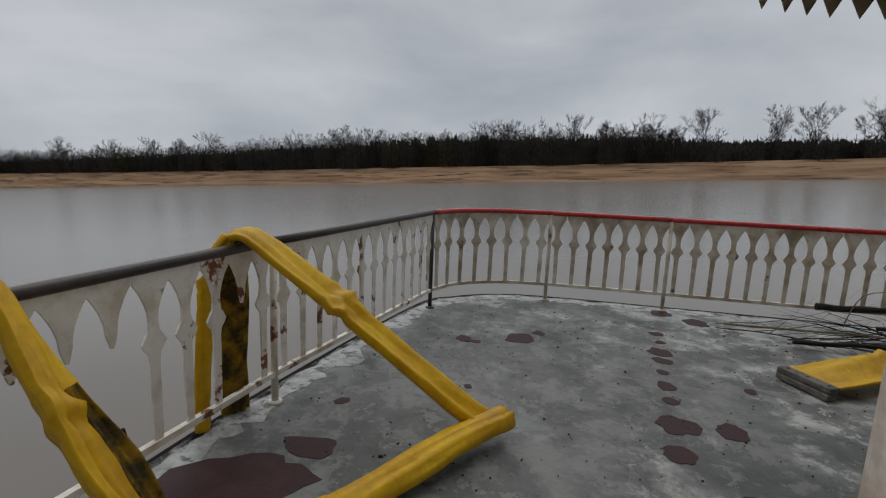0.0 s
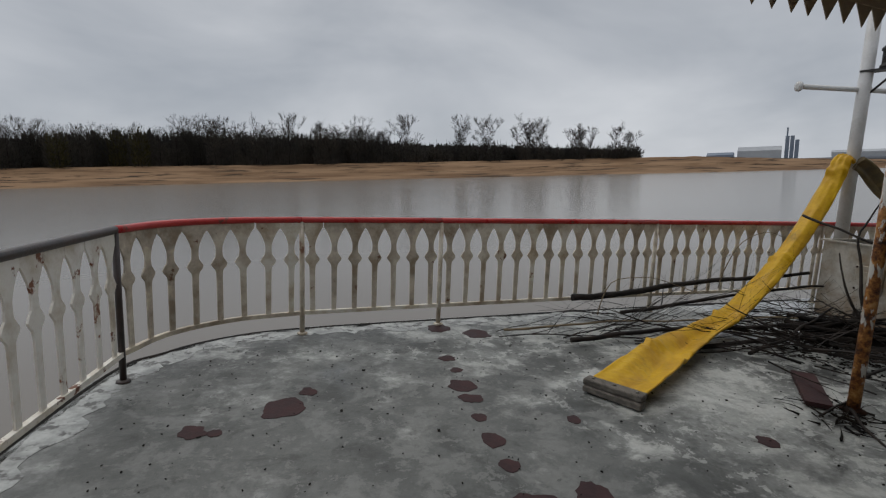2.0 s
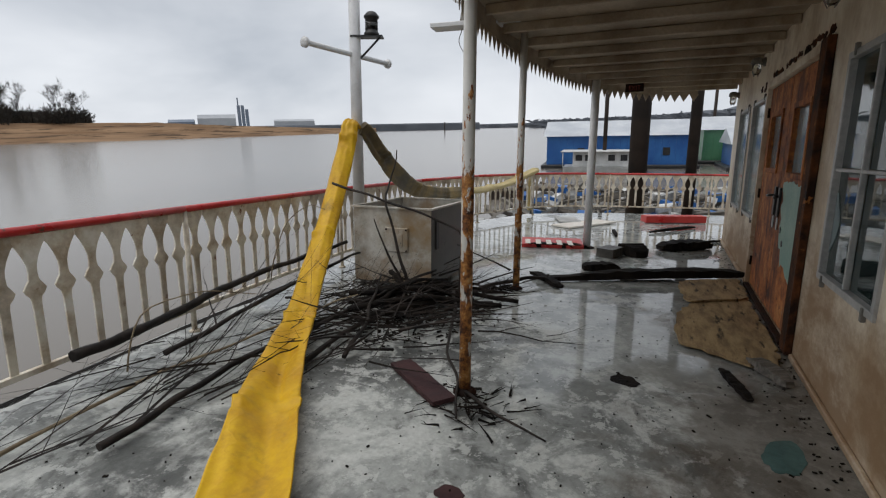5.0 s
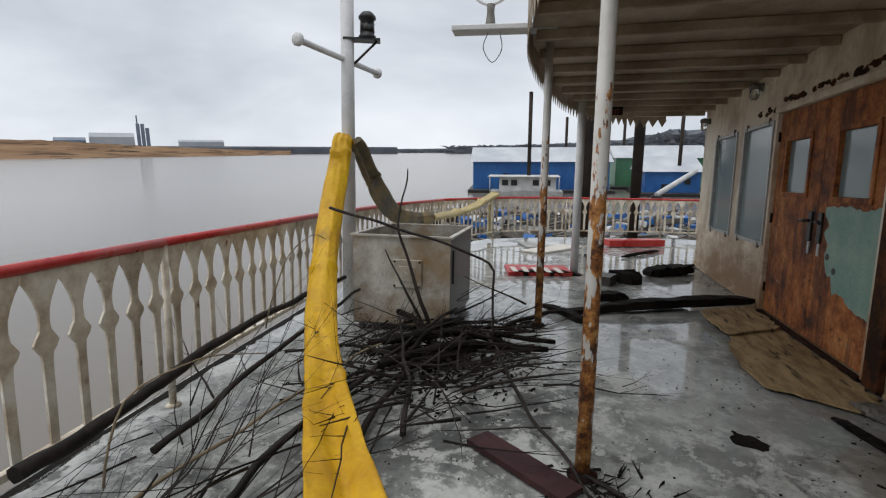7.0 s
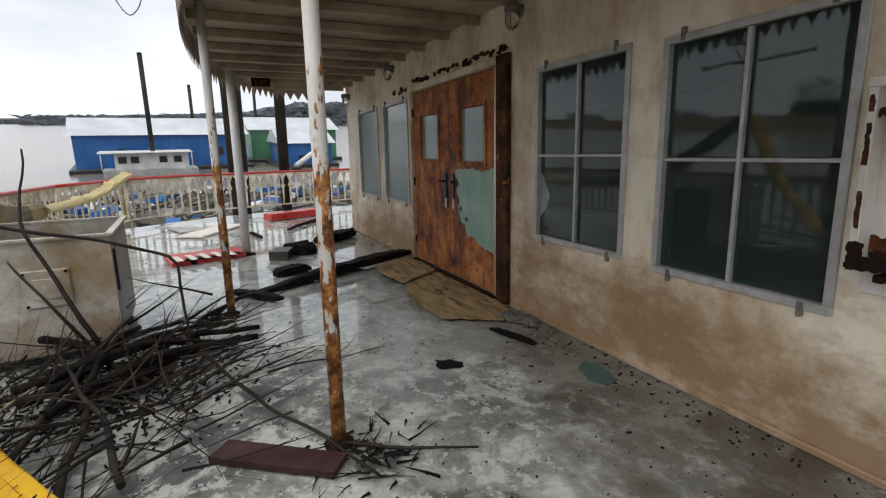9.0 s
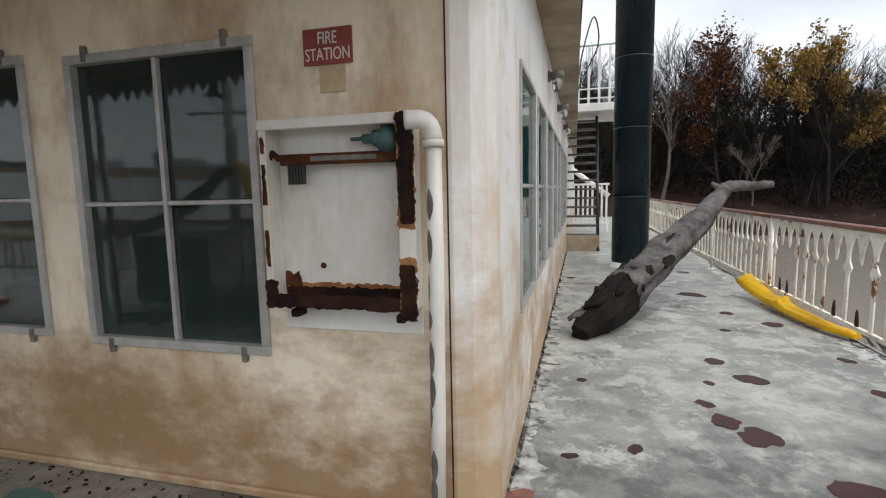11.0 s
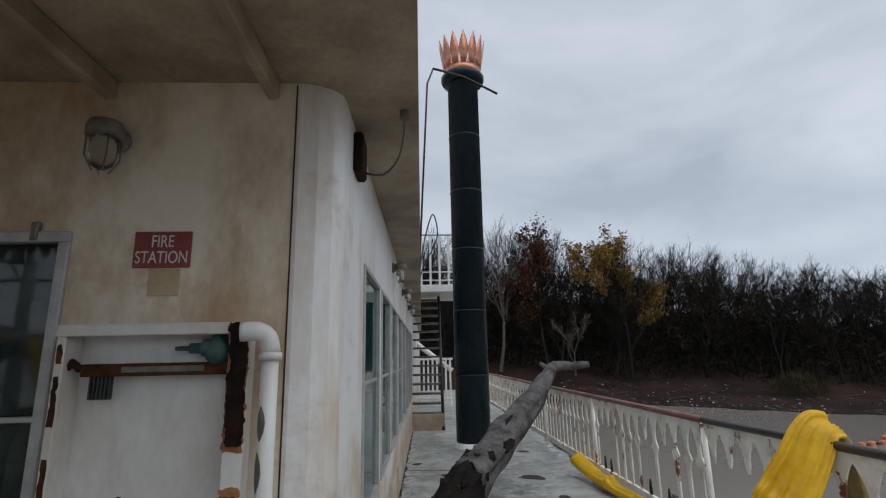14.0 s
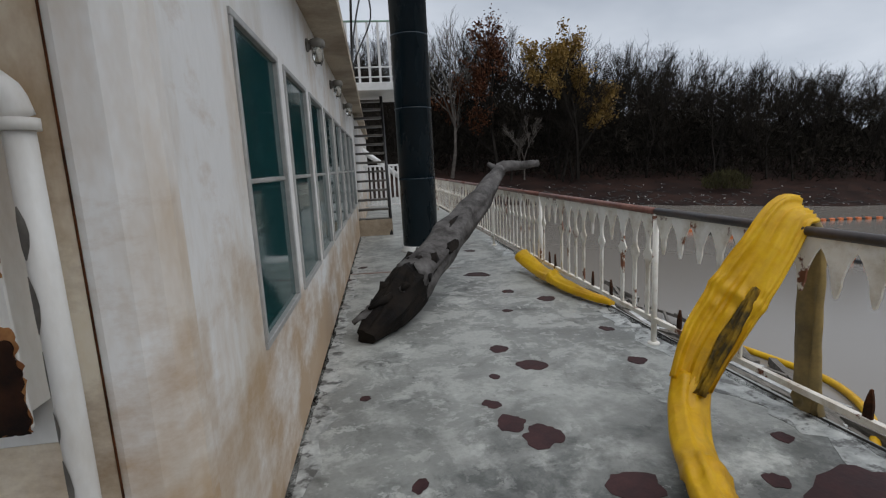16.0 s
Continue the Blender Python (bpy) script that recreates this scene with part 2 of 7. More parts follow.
def door_material():
    m, nt, b = nodes_of("rusted steel door")
    big = noise_node(nt, 3.6, 12, 0.72, (1, 1, 0.8), coord="Place")
    fine = noise_node(nt, 26, 8, 0.72, coord="Place")
    col = ramp(nt, big, [(0.34, (0.040, 0.016, 0.010)), (0.43, (0.20, 0.058, 0.018)), (0.53, (0.42, 0.135, 0.032)), (0.67, (0.54, 0.24, 0.08))])
    col = mix(nt, 0.7, col, ramp(nt, fine, [(0.3, grey(0.2)), (0.7, grey(0.75))]), "OVERLAY")
    # dark purple-brown runs, scaled patches and the last pale flakes of paint
    runs = noise_node(nt, 9, 6, 0.6, (1, 1, 0.12), coord="Place", shift=(4, 0, 2))
    col = mix(nt, ramp(nt, runs, [(0.52, grey(0)), (0.66, grey(0.75))]), col, (0.075, 0.026, 0.017))
    scale_ = noise_node(nt, 7, 10, 0.75, coord="Place", shift=(8, 3, 5))
    col = mix(nt, ramp(nt, scale_, [(0.60, grey(0)), (0.63, grey(0.8))]), col, (0.035, 0.015, 0.011))
    col = mix(nt, ramp(nt, scale_, [(0.33, grey(0.7)), (0.36, grey(0))]), col, (0.42, 0.30, 0.20))
    nt.links.new(col, b.inputs["Base Color"])
    b.inputs["Roughness"].default_value = 0.75
    bump(nt, b, fine, 0.3, 0.005)
    return m


def post_material():
    """White enamel that rust eats from the foot upwards, chipped higher up."""
    m, nt, b = nodes_of("white post eaten by rust")
    tcn = nt.nodes.new("ShaderNodeTexCoord")
    sep = nt.nodes.new("ShaderNodeSeparateXYZ")
    nt.links.new(tcn.outputs["Object"], sep.inputs[0])
    run = nt.nodes.new("ShaderNodeMapRange")
    run.inputs["From Min"].default_value, run.inputs["From Max"].default_value = 0.1, 2.0
    run.inputs["To Min"].default_value, run.inputs["To Max"].default_value = 0.19, -0.08
    nt.links.new(sep.outputs["Z"], run.inputs["Value"])
    add = nt.nodes.new("ShaderNodeMath")
    nt.links.new(run.outputs[0], add.inputs[0])
    nt.links.new(noise_node(nt, 13, 7, 0.62, (1, 1, 0.35)), add.inputs[1])
    rust = ramp(nt, noise_node(nt, 20, 6, 0.7, shift=(2, 2, 2)), [(0.36, (0.028, 0.013, 0.009)), (0.46, (0.19, 0.065, 0.018)), (0.58, (0.50, 0.22, 0.055)), (0.7, (0.62, 0.38, 0.16))])
    paint = ramp(nt, noise_node(nt, 6, 5), [(0.3, (0.58, 0.56, 0.51)), (0.7, (0.74, 0.73, 0.70))])
    nt.links.new(mix(nt, ramp(nt, add.outputs[0], [(0.54, grey(0)), (0.56, grey(1))]), paint, rust), b.inputs["Base Color"])
    b.inputs["Roughness"].default_value = 0.6
    bump(nt, b, add.outputs[0], 0.5, 0.01)
    return m


DECK = deck_material()
RIVER = water_material()
DOOR = door_material()
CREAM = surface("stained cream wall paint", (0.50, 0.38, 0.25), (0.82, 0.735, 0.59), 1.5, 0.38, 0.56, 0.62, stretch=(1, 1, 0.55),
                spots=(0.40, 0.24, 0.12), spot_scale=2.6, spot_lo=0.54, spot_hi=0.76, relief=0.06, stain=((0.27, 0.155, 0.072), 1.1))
WHITE = surface("dirty white paint", (0.55, 0.50, 0.43), (0.74, 0.73, 0.70), 1.1, 0.34, 0.52, 0.5, stretch=(1, 1, 0.4), relief=0.05,
                spots=(0.45, 0.30, 0.17), spot_scale=1.8, spot_lo=0.66, spot_hi=0.8)
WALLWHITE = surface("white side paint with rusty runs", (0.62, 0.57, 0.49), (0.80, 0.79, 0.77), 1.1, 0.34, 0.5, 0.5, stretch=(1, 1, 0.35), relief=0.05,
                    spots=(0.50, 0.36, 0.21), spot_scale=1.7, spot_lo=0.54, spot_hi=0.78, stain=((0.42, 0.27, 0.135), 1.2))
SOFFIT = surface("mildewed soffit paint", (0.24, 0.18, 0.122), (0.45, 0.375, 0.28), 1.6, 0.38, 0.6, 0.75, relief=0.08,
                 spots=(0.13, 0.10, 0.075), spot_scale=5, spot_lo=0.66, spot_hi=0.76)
RAIL_RED = surface("chipped red paint", (0.42, 0.022, 0.022), (0.50, 0.05, 0.042), 4, rough=0.4, spots=(0.16, 0.05, 0.035), spot_scale=7, spot_lo=0.64, relief=0.1)
RAIL_DARK = surface("dark rusted pipe", (0.032, 0.026, 0.025), (0.065, 0.045, 0.038), 5, rough=0.45, spots=(0.3, 0.03, 0.03), spot_scale=4, spot_lo=0.7, spot_hi=0.73, relief=0.2)
RAIL_BROWN = surface("rusty brown rail paint", (0.15, 0.055, 0.04), (0.25, 0.12, 0.09), 4, rough=0.5, spots=(0.06, 0.025, 0.018), spot_scale=9, spot_lo=0.58, relief=0.2)
BAL = surface("grimy cream baluster paint", (0.36, 0.285, 0.20), (0.69, 0.63, 0.52), 5, 0.38, 0.60, 0.65, spots=(0.15, 0.06, 0.025),
              spot_scale=6, spot_lo=0.64, spot_hi=0.68, relief=0.15, piece=0.35)
BAL_WHITE = surface("weathered white baluster paint", (0.56, 0.49, 0.39), (0.80, 0.765, 0.69), 5, 0.34, 0.53, 0.6, spots=(0.17, 0.055, 0.018),
                    spot_scale=5, spot_lo=0.595, spot_hi=0.63, relief=0.15, piece=0.3)
POST_RUST = post_material()
MAST_WHITE = surface("white mast paint", (0.60, 0.60, 0.59), (0.74, 0.745, 0.75), 3, rough=0.45, relief=0.05)
RUST = surface("dark scaling rust", (0.009, 0.005, 0.004), (0.042, 0.017, 0.009), 7, rough=0.85, relief=0.5, spots=(0.22, 0.075, 0.02), spot_scale=9, spot_lo=0.7, spec=0.15)
RUST_BROWN = surface("brown flaking rust", (0.022, 0.010, 0.006), (0.13, 0.046, 0.016), 6, rough=0.85, relief=0.4, spots=(0.30, 0.11, 0.03), spot_scale=7, spot_lo=0.64, spec=0.15)
TURQ = surface("old turquoise paint", (0.20, 0.34, 0.28), (0.33, 0.45, 0.37), 3.2, rough=0.6, relief=0.1, spots=(0.03, 0.30, 0.30), spot_scale=3.0, spot_lo=0.68)
DARKGLASS = glass("dark greenish window plastic", (0.12, 0.175, 0.17), 0.03, 0.86)
# grazing sky reflection on the clouded plastic is put into this pale tint
PALEGLASS = glass("clouded pane with reflection tint", (0.40, 0.50, 0.51), 0.14, 0.5)
SIDEGLASS = glass("teal side pane", (0.03, 0.14, 0.145), 0.07, 0.7)
ALU = surface("grey aluminium frame", (0.36, 0.355, 0.34), (0.50, 0.49, 0.47), 6, rough=0.5, metal=0.2, relief=0.05)
# the unlit room's gloom is put into this dark colour
INSIDE = surface("darkened interior lining", (0.10, 0.09, 0.075), (0.16, 0.145, 0.12), 2, rough=0.8, relief=0)
STACK = surface("blue-black stack paint", (0.007, 0.015, 0.022), (0.013, 0.027, 0.038), 2, rough=0.36, relief=0.05, stretch=(1, 1, 0.3), spec=0.2)
COPPER = surface("copper crown", (0.48, 0.20, 0.12), (0.62, 0.31, 0.21), 6, rough=0.4, metal=0.7, relief=0.1)
YELLOW = surface("yellow vinyl boom fabric", (0.50, 0.265, 0.004), (0.67, 0.40, 0.008), 2.6, 0.36, 0.6, 0.5, spots=(0.20, 0.125, 0.025), spot_scale=2.4,
                 spot_lo=0.58, spot_hi=0.78, relief=0.25, grain=30, spec=0.3)
def creased(m):
    """Adds sharp crease lines to a cloth's relief."""
    nt = m.node_tree
    b = nt.nodes["Principled BSDF"]
    lines = ramp(nt, noise_node(nt, 2.4, 2, 0.5, distort=0.4, shift=(5, 5, 1)), [(0.40, grey(0.2)), (0.475, grey(0.45)), (0.50, grey(1)), (0.525, grey(0.45)), (0.62, grey(0.1))])
    small = ramp(nt, noise_node(nt, 7.0, 1, 0.5, distort=0.3, shift=(1, 8, 4)), [(0.40, grey(0)), (0.50, grey(0.5)), (0.6, grey(0))])
    bump(nt, b, mix(nt, 0.3, lines, small), 0.3, 0.012)
    return m


creased(YELLOW)
YELLOW_BROWN = surface("brown underside of boom fabric", (0.10, 0.075, 0.035), (0.30, 0.21, 0.07), 2.6, 0.4, 0.65, 0.6, relief=0.15)
# mud of one fold and the shaded side of another, both as dark colour
YELLOW_SOIL_SHADE = surface("boom fabric dark with mud and shade", (0.045, 0.032, 0.010), (0.34, 0.20, 0.012), 9, 0.42, 0.66, 0.7, relief=0.4, grain=20, spec=0.2)
YELLOW_PALE = surface("faded boom fabric", (0.42, 0.33, 0.14), (0.55, 0.45, 0.22), 3.0, 0.4, 0.65, 0.55, relief=0.15)
OLDWOOD = surface("weathered grey timber", (0.085, 0.076, 0.064), (0.20, 0.18, 0.155), 4, rough=0.85, stretch=(6, 1, 6), relief=0.5)
DRIFT = surface("silvery driftwood", (0.045, 0.041, 0.039), (0.15, 0.142, 0.138), 4, 0.38, 0.66, 0.85, stretch=(1, 1, 1), spots=(0.028, 0.025, 0.023),
                spot_scale=5, spot_lo=0.50, spot_hi=0.74, relief=1.0, grain=22, spec=0.12)
BLACKWOOD = surface("wet rotten timber", (0.006, 0.005, 0.0045), (0.018, 0.014, 0.011), 5, rough=0.85, relief=0.5, rough_lo=0.65, spec=0.1)
TWIG = surface("dark wet twigs", (0.012, 0.010, 0.009), (0.036, 0.027, 0.022), 6, rough=0.7, relief=0.3, spec=0.2)
REED = surface("dry straw-brown twig", (0.17, 0.125, 0.075), (0.27, 0.21, 0.13), 6, rough=0.8, relief=0.2)
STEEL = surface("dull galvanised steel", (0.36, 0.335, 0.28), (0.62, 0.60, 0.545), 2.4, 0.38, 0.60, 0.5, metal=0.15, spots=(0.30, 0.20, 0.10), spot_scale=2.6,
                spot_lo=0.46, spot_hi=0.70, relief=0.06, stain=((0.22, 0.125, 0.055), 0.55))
STEEL_DARK = surface("dark grey steel", (0.06, 0.055, 0.05), (0.13, 0.12, 0.105), 3, rough=0.5, metal=0.3, relief=0.1)
MAROON = surface("bare maroon primer", (0.034, 0.014, 0.015), (0.060, 0.027, 0.027), 7, rough=0.6, relief=0.15, spec=0.2)
PLY = surface("rotting plywood", (0.19, 0.125, 0.062), (0.40, 0.285, 0.15), 3, 0.38, 0.62, 0.85, stretch=(1, 4, 1), spots=(0.045, 0.034, 0.022), spot_scale=3.5, spot_lo=0.57, spec=0.2, relief=0.4)
SIGN_RED = surface("faded red sign", (0.21, 0.030, 0.024), (0.28, 0.048, 0.038), 5, rough=0.5, relief=0.02)
LETTER = surface("off-white lettering", (0.62, 0.58, 0.52), (0.72, 0.69, 0.63), 9, rough=0.6, relief=0)
TAN = surface("tan cardboard", (0.47, 0.36, 0.22), (0.55, 0.44, 0.28), 6, rough=0.8, relief=0.05)
BLUE = surface("blue corrugated siding", (0.015, 0.10, 0.33), (0.03, 0.155, 0.42), 0.6, rough=0.5, relief=0)
ROOFGREY = surface("pale metal roofing", (0.46, 0.49, 0.53), (0.62, 0.645, 0.67), 0.5, rough=0.45, relief=0)
GREENROOF = surface("green siding", (0.06, 0.20, 0.10), (0.10, 0.27, 0.14), 0.6, rough=0.5, relief=0)
HULLWHITE = surface("white cabin paint", (0.52, 0.53, 0.52), (0.70, 0.70, 0.69), 1.2, rough=0.5, relief=0)
BLACK = surface("black painted iron", (0.012, 0.012, 0.013), (0.03, 0.028, 0.027), 3, rough=0.5, relief=0.1)
PILE = surface("tarred steel piling", (0.02, 0.016, 0.014), (0.05, 0.036, 0.028), 0.8, rough=0.7, relief=0.2, spec=0.15)
SAND = surface("tan river sand", (0.165, 0.098, 0.055), (0.30, 0.195, 0.118), 0.03, 0.38, 0.62, 0.95, spots=(0.05, 0.036, 0.026), spot_scale=0.06,
               spot_lo=0.55, spot_hi=0.62, stretch=(0.5, 1.6, 10), relief=0, spec=0.05)
MUD = surface("dark leaf-strewn bank", (0.014, 0.009, 0.008), (0.036, 0.020, 0.016), 0.25, 0.36, 0.62, 0.95, spots=(0.20, 0.18, 0.16), spot_scale=3.0, spot_lo=0.72, spot_hi=0.76, relief=0.5, grain=6, spec=0.08)
BARK = surface("dark bare wood", (0.016, 0.014, 0.012), (0.036, 0.031, 0.027), 0.6, rough=0.9, relief=0, spec=0.05)
BARK_GREY = surface("grey bark", (0.075, 0.066, 0.058), (0.15, 0.135, 0.12), 1.2, rough=0.9, relief=0, spec=0.05)
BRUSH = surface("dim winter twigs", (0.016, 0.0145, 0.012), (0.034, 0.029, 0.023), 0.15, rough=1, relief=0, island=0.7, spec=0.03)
# paler than BRUSH: distance haze is mixed into the colour
HAZEBRUSH = surface("far winter woods with haze tint", (0.042, 0.041, 0.038), (0.078, 0.070, 0.060), 0.05, rough=1, relief=0, island=0.35, spec=0.02)
BRUSH_OLIVE = surface("olive brush", (0.035, 0.034, 0.017), (0.075, 0.066, 0.03), 0.2, rough=1, relief=0, island=0.6, spec=0.03)
LEAF_YELLOW = surface("yellow-brown autumn leaves", (0.24, 0.155, 0.05), (0.40, 0.27, 0.09), 0.8, rough=0.9, relief=0, island=0.6, spec=0.05)
LEAF_RUSSET = surface("russet leaves", (0.085, 0.034, 0.018), (0.13, 0.06, 0.032), 0.8, rough=0.9, relief=0, island=0.6, spec=0.05)
# hill colour is lifted and blued in place of distance haze
HAZEWOOD = surface("haze-tinted distant wooded hill", (0.12, 0.132, 0.15), (0.165, 0.178, 0.20), 0.03, rough=1, relief=0, island=0.12, spec=0.03)
ORANGE = surface("orange float", (0.55, 0.13, 0.035), (0.66, 0.21, 0.07), 3, rough=0.6, relief=0)
BOOMBLACK = surface("black float skirt", (0.02, 0.02, 0.02), (0.04, 0.04, 0.04), 3, rough=0.6, relief=0)
LAMPGLASS = glass("frosted lamp glass", (0.75, 0.75, 0.70), 0.25)
LAMPGREY = surface("corroded grey casting", (0.13, 0.12, 0.105), (0.25, 0.235, 0.205), 8, rough=0.7, metal=0.3, relief=0.3)
RUBBISH = surface("pale wet rubbish", (0.30, 0.30, 0.29), (0.55, 0.55, 0.53), 4, rough=0.5, relief=0.1, island=0.8)


# ---- mesh helpers ----
def box(bm, x0, x1, y0, y1, z0, z1, m=None):
    vs = [bm.verts.new((x, y, z)) for x in (x0, x1) for y in (y0, y1) for z in (z0, z1)]
    if m is not None:
        for v in vs:
            v.co = m @ v.co
    for f in ((0, 1, 3, 2), (4, 6, 7, 5), (0, 4, 5, 1), (2, 3, 7, 6), (0, 2, 6, 4), (1, 5, 7, 3)):
        bm.faces.new([vs[i] for i in f])
    return vs


def bevel_box(bm, x0, x1, y0, y1, z0, z1, b=0.01, m=None):
    tmp = bmesh.new()
    box(tmp, x0, x1, y0, y1, z0, z1)
    bmesh.ops.bevel(tmp, geom=tmp.edges[:], offset=b, segments=1, affect="EDGES")
    merge(bm, tmp, m)


def merge(bm, tmp, m=None):
    vm = {}
    for v in tmp.verts:
        vm[v] = bm.verts.new(m @ v.co if m is not None else v.co)
    for f in tmp.faces:
        nf = bm.faces.new([vm[v] for v in f.verts])
        nf.smooth = f.smooth
    tmp.free()


def rings(bm, frames, closed=True, caps=True, smooth=True):
    """Skin a list of rings, each a list of points."""
    rows_ = [[bm.verts.new(p) for p in ring] for ring in frames]
    n = len(rows_[0])
    for a, b in zip(rows_, rows_[1:]):
        for i in range(n if closed else n - 1):
            f = bm.faces.new((a[i], a[(i + 1) % n], b[(i + 1) % n], b[i]))
            f.smooth = smooth
    if caps and closed:
        bm.faces.new(rows_[0][::-1])
        bm.faces.new(rows_[-1])


def spline(pts, step):
    """A Catmull-Rom line through the points, resampled at about that step."""
    ps = [Vector(p) for p in pts]
    ps = [ps[0] * 2 - ps[1], *ps, ps[-1] * 2 - ps[-2]]
    out = []
    for a, b, c, d in zip(ps, ps[1:], ps[2:], ps[3:]):
        n = max(1, round((c - b).length / step))
        for k in range(n):
            t = k / n
            out.append(0.5 * ((2 * b) + (c - a) * t + (2 * a - 5 * b + 4 * c - d) * t * t + (3 * b - a - 3 * c + d) * t ** 3))
    out.append(ps[-2])
    return out


def tube(bm, pts, r0, r1=None, n=8, up=(0, 0, 1), wobble=0.0, seed=0):
    """A round, tapering tube along the points."""
    r1 = r0 if r1 is None else r1
    pts = [Vector(p) for p in pts]
    rnd = random.Random(seed)
    frames = []
    last = Vector(up)
    for i, p in enumerate(pts):
        d = (pts[min(i + 1, len(pts) - 1)] - pts[max(i - 1, 0)]).normalized()
        s = d.cross(last)
        if s.length < 0.05:
            s = d.orthogonal()
        s.normalize()
        last = s.cross(d)
        r = r0 + (r1 - r0) * i / max(1, len(pts) - 1)
        frames.append([p + (s * math.cos(2 * math.pi * k / n) + last * math.sin(2 * math.pi * k / n)) * r * (1 + wobble * rnd.uniform(-1, 1)) for k in range(n)])
    rings(bm, frames)


def cyl(bm, x, y, z0, z1, r0, r1=None, n=16):
    tube(bm, [(x, y, z0), (x, y, z1)], r0, r1, n, up=(0, 1, 0))


def lathe(bm, profile, n=16, m=None):
    tmp = bmesh.new()
    rings(tmp, [[(r * math.cos(2 * math.pi * k / n), r * math.sin(2 * math.pi * k / n), z) for k in range(n)] for r, z in profile])
    merge(bm, tmp, m)


def mesh_of(name, bm, material):
    bmesh.ops.recalc_face_normals(bm, faces=bm.faces[:])
    me = bpy.data.meshes.new(name)
    bm.to_mesh(me)
    bm.free()
    me.materials.append(material)
    return me


def part(name, bm, material, parent, label=""):
    ob = new(name, bm if isinstance(bm, bpy.types.Mesh) else mesh_of(name, bm, material))
    ob.parent = parent
    if label:
        ob["label"] = label
    return ob


def thing(name, label, category, at=(0, 0, 0), turn=0.0, group="", kind="", aboard=True):
    """An Empty at the base of a thing; things aboard lean with the boat."""
    ob = new(name)
    ob.empty_display_size = 0.1
    m = pose(*at, 0, 0, turn)
    ob.matrix_basis = LIST @ m if aboard else m
    return tagged(ob, label, category, group, kind)


def single(name, bm, material, label, category, at=(0, 0, 0), turn=0.0, group="", kind="", aboard=True):
    """A thing of one mesh."""
    ob = new(name, mesh_of(name, bm, material))
    m = pose(*at, 0, 0, turn)
    ob.matrix_basis = LIST @ m if aboard else m
    return tagged(ob, label, category, group, kind)


def setting(name, bm, material, label="", at=(0, 0, 0), turn=0.0, aboard=True):
    return single(name, bm, material, label, name.split("_")[0], at, turn, "", "structure", aboard)


def slab(bm, outline, z0, z1):
    """A flat slab from a plan outline."""
    a = [bm.verts.new((x, y, z0)) for x, y in outline]
    b = [bm.verts.new((x, y, z1)) for x, y in outline]
    bm.faces.new(a[::-1])
    bm.faces.new(b)
    for i in range(len(a)):
        j = (i + 1) % len(a)
        bm.faces.new((a[i], a[j], b[j], b[i]))


def pierced(bm, x0, x1, z0, z1, y0, y1, holes):
    """A wall in the x-z plane from y0 to y1 with rectangular holes (xa, xb, za, zb) right through it."""
    xs = sorted({x0, x1, *(h[0] for h in holes), *(h[1] for h in holes)})
    zs = sorted({z0, z1, *(h[2] for h in holes), *(h[3] for h in holes)})

    def solid(i, k):
        if not (0 <= i < len(xs) - 1 and 0 <= k < len(zs) - 1):
            return False
        cx, cz = (xs[i] + xs[i + 1]) / 2, (zs[k] + zs[k + 1]) / 2
        return not any(h[0] < cx < h[1] and h[2] < cz < h[3] for h in holes)

    vs = {}

    def v(i, y, k):
        key = (i, y, k)
        if key not in vs:
            vs[key] = bm.verts.new((xs[i], y, zs[k]))
        return vs[key]

    for i in range(len(xs) - 1):
        for k in range(len(zs) - 1):
            if not solid(i, k):
                continue
            for y in (y0, y1):
                bm.faces.new((v(i, y, k), v(i + 1, y, k), v(i + 1, y, k + 1), v(i, y, k + 1)))
            for di, dk, a, b in ((-1, 0, (i, k), (i, k + 1)), (1, 0, (i + 1, k), (i + 1, k + 1)), (0, -1, (i, k), (i + 1, k)), (0, 1, (i, k + 1), (i + 1, k + 1))):
                if not solid(i + di, k + dk):
                    bm.faces.new((v(a[0], y0, a[1]), v(b[0], y0, b[1]), v(b[0], y1, b[1]), v(a[0], y1, a[1])))


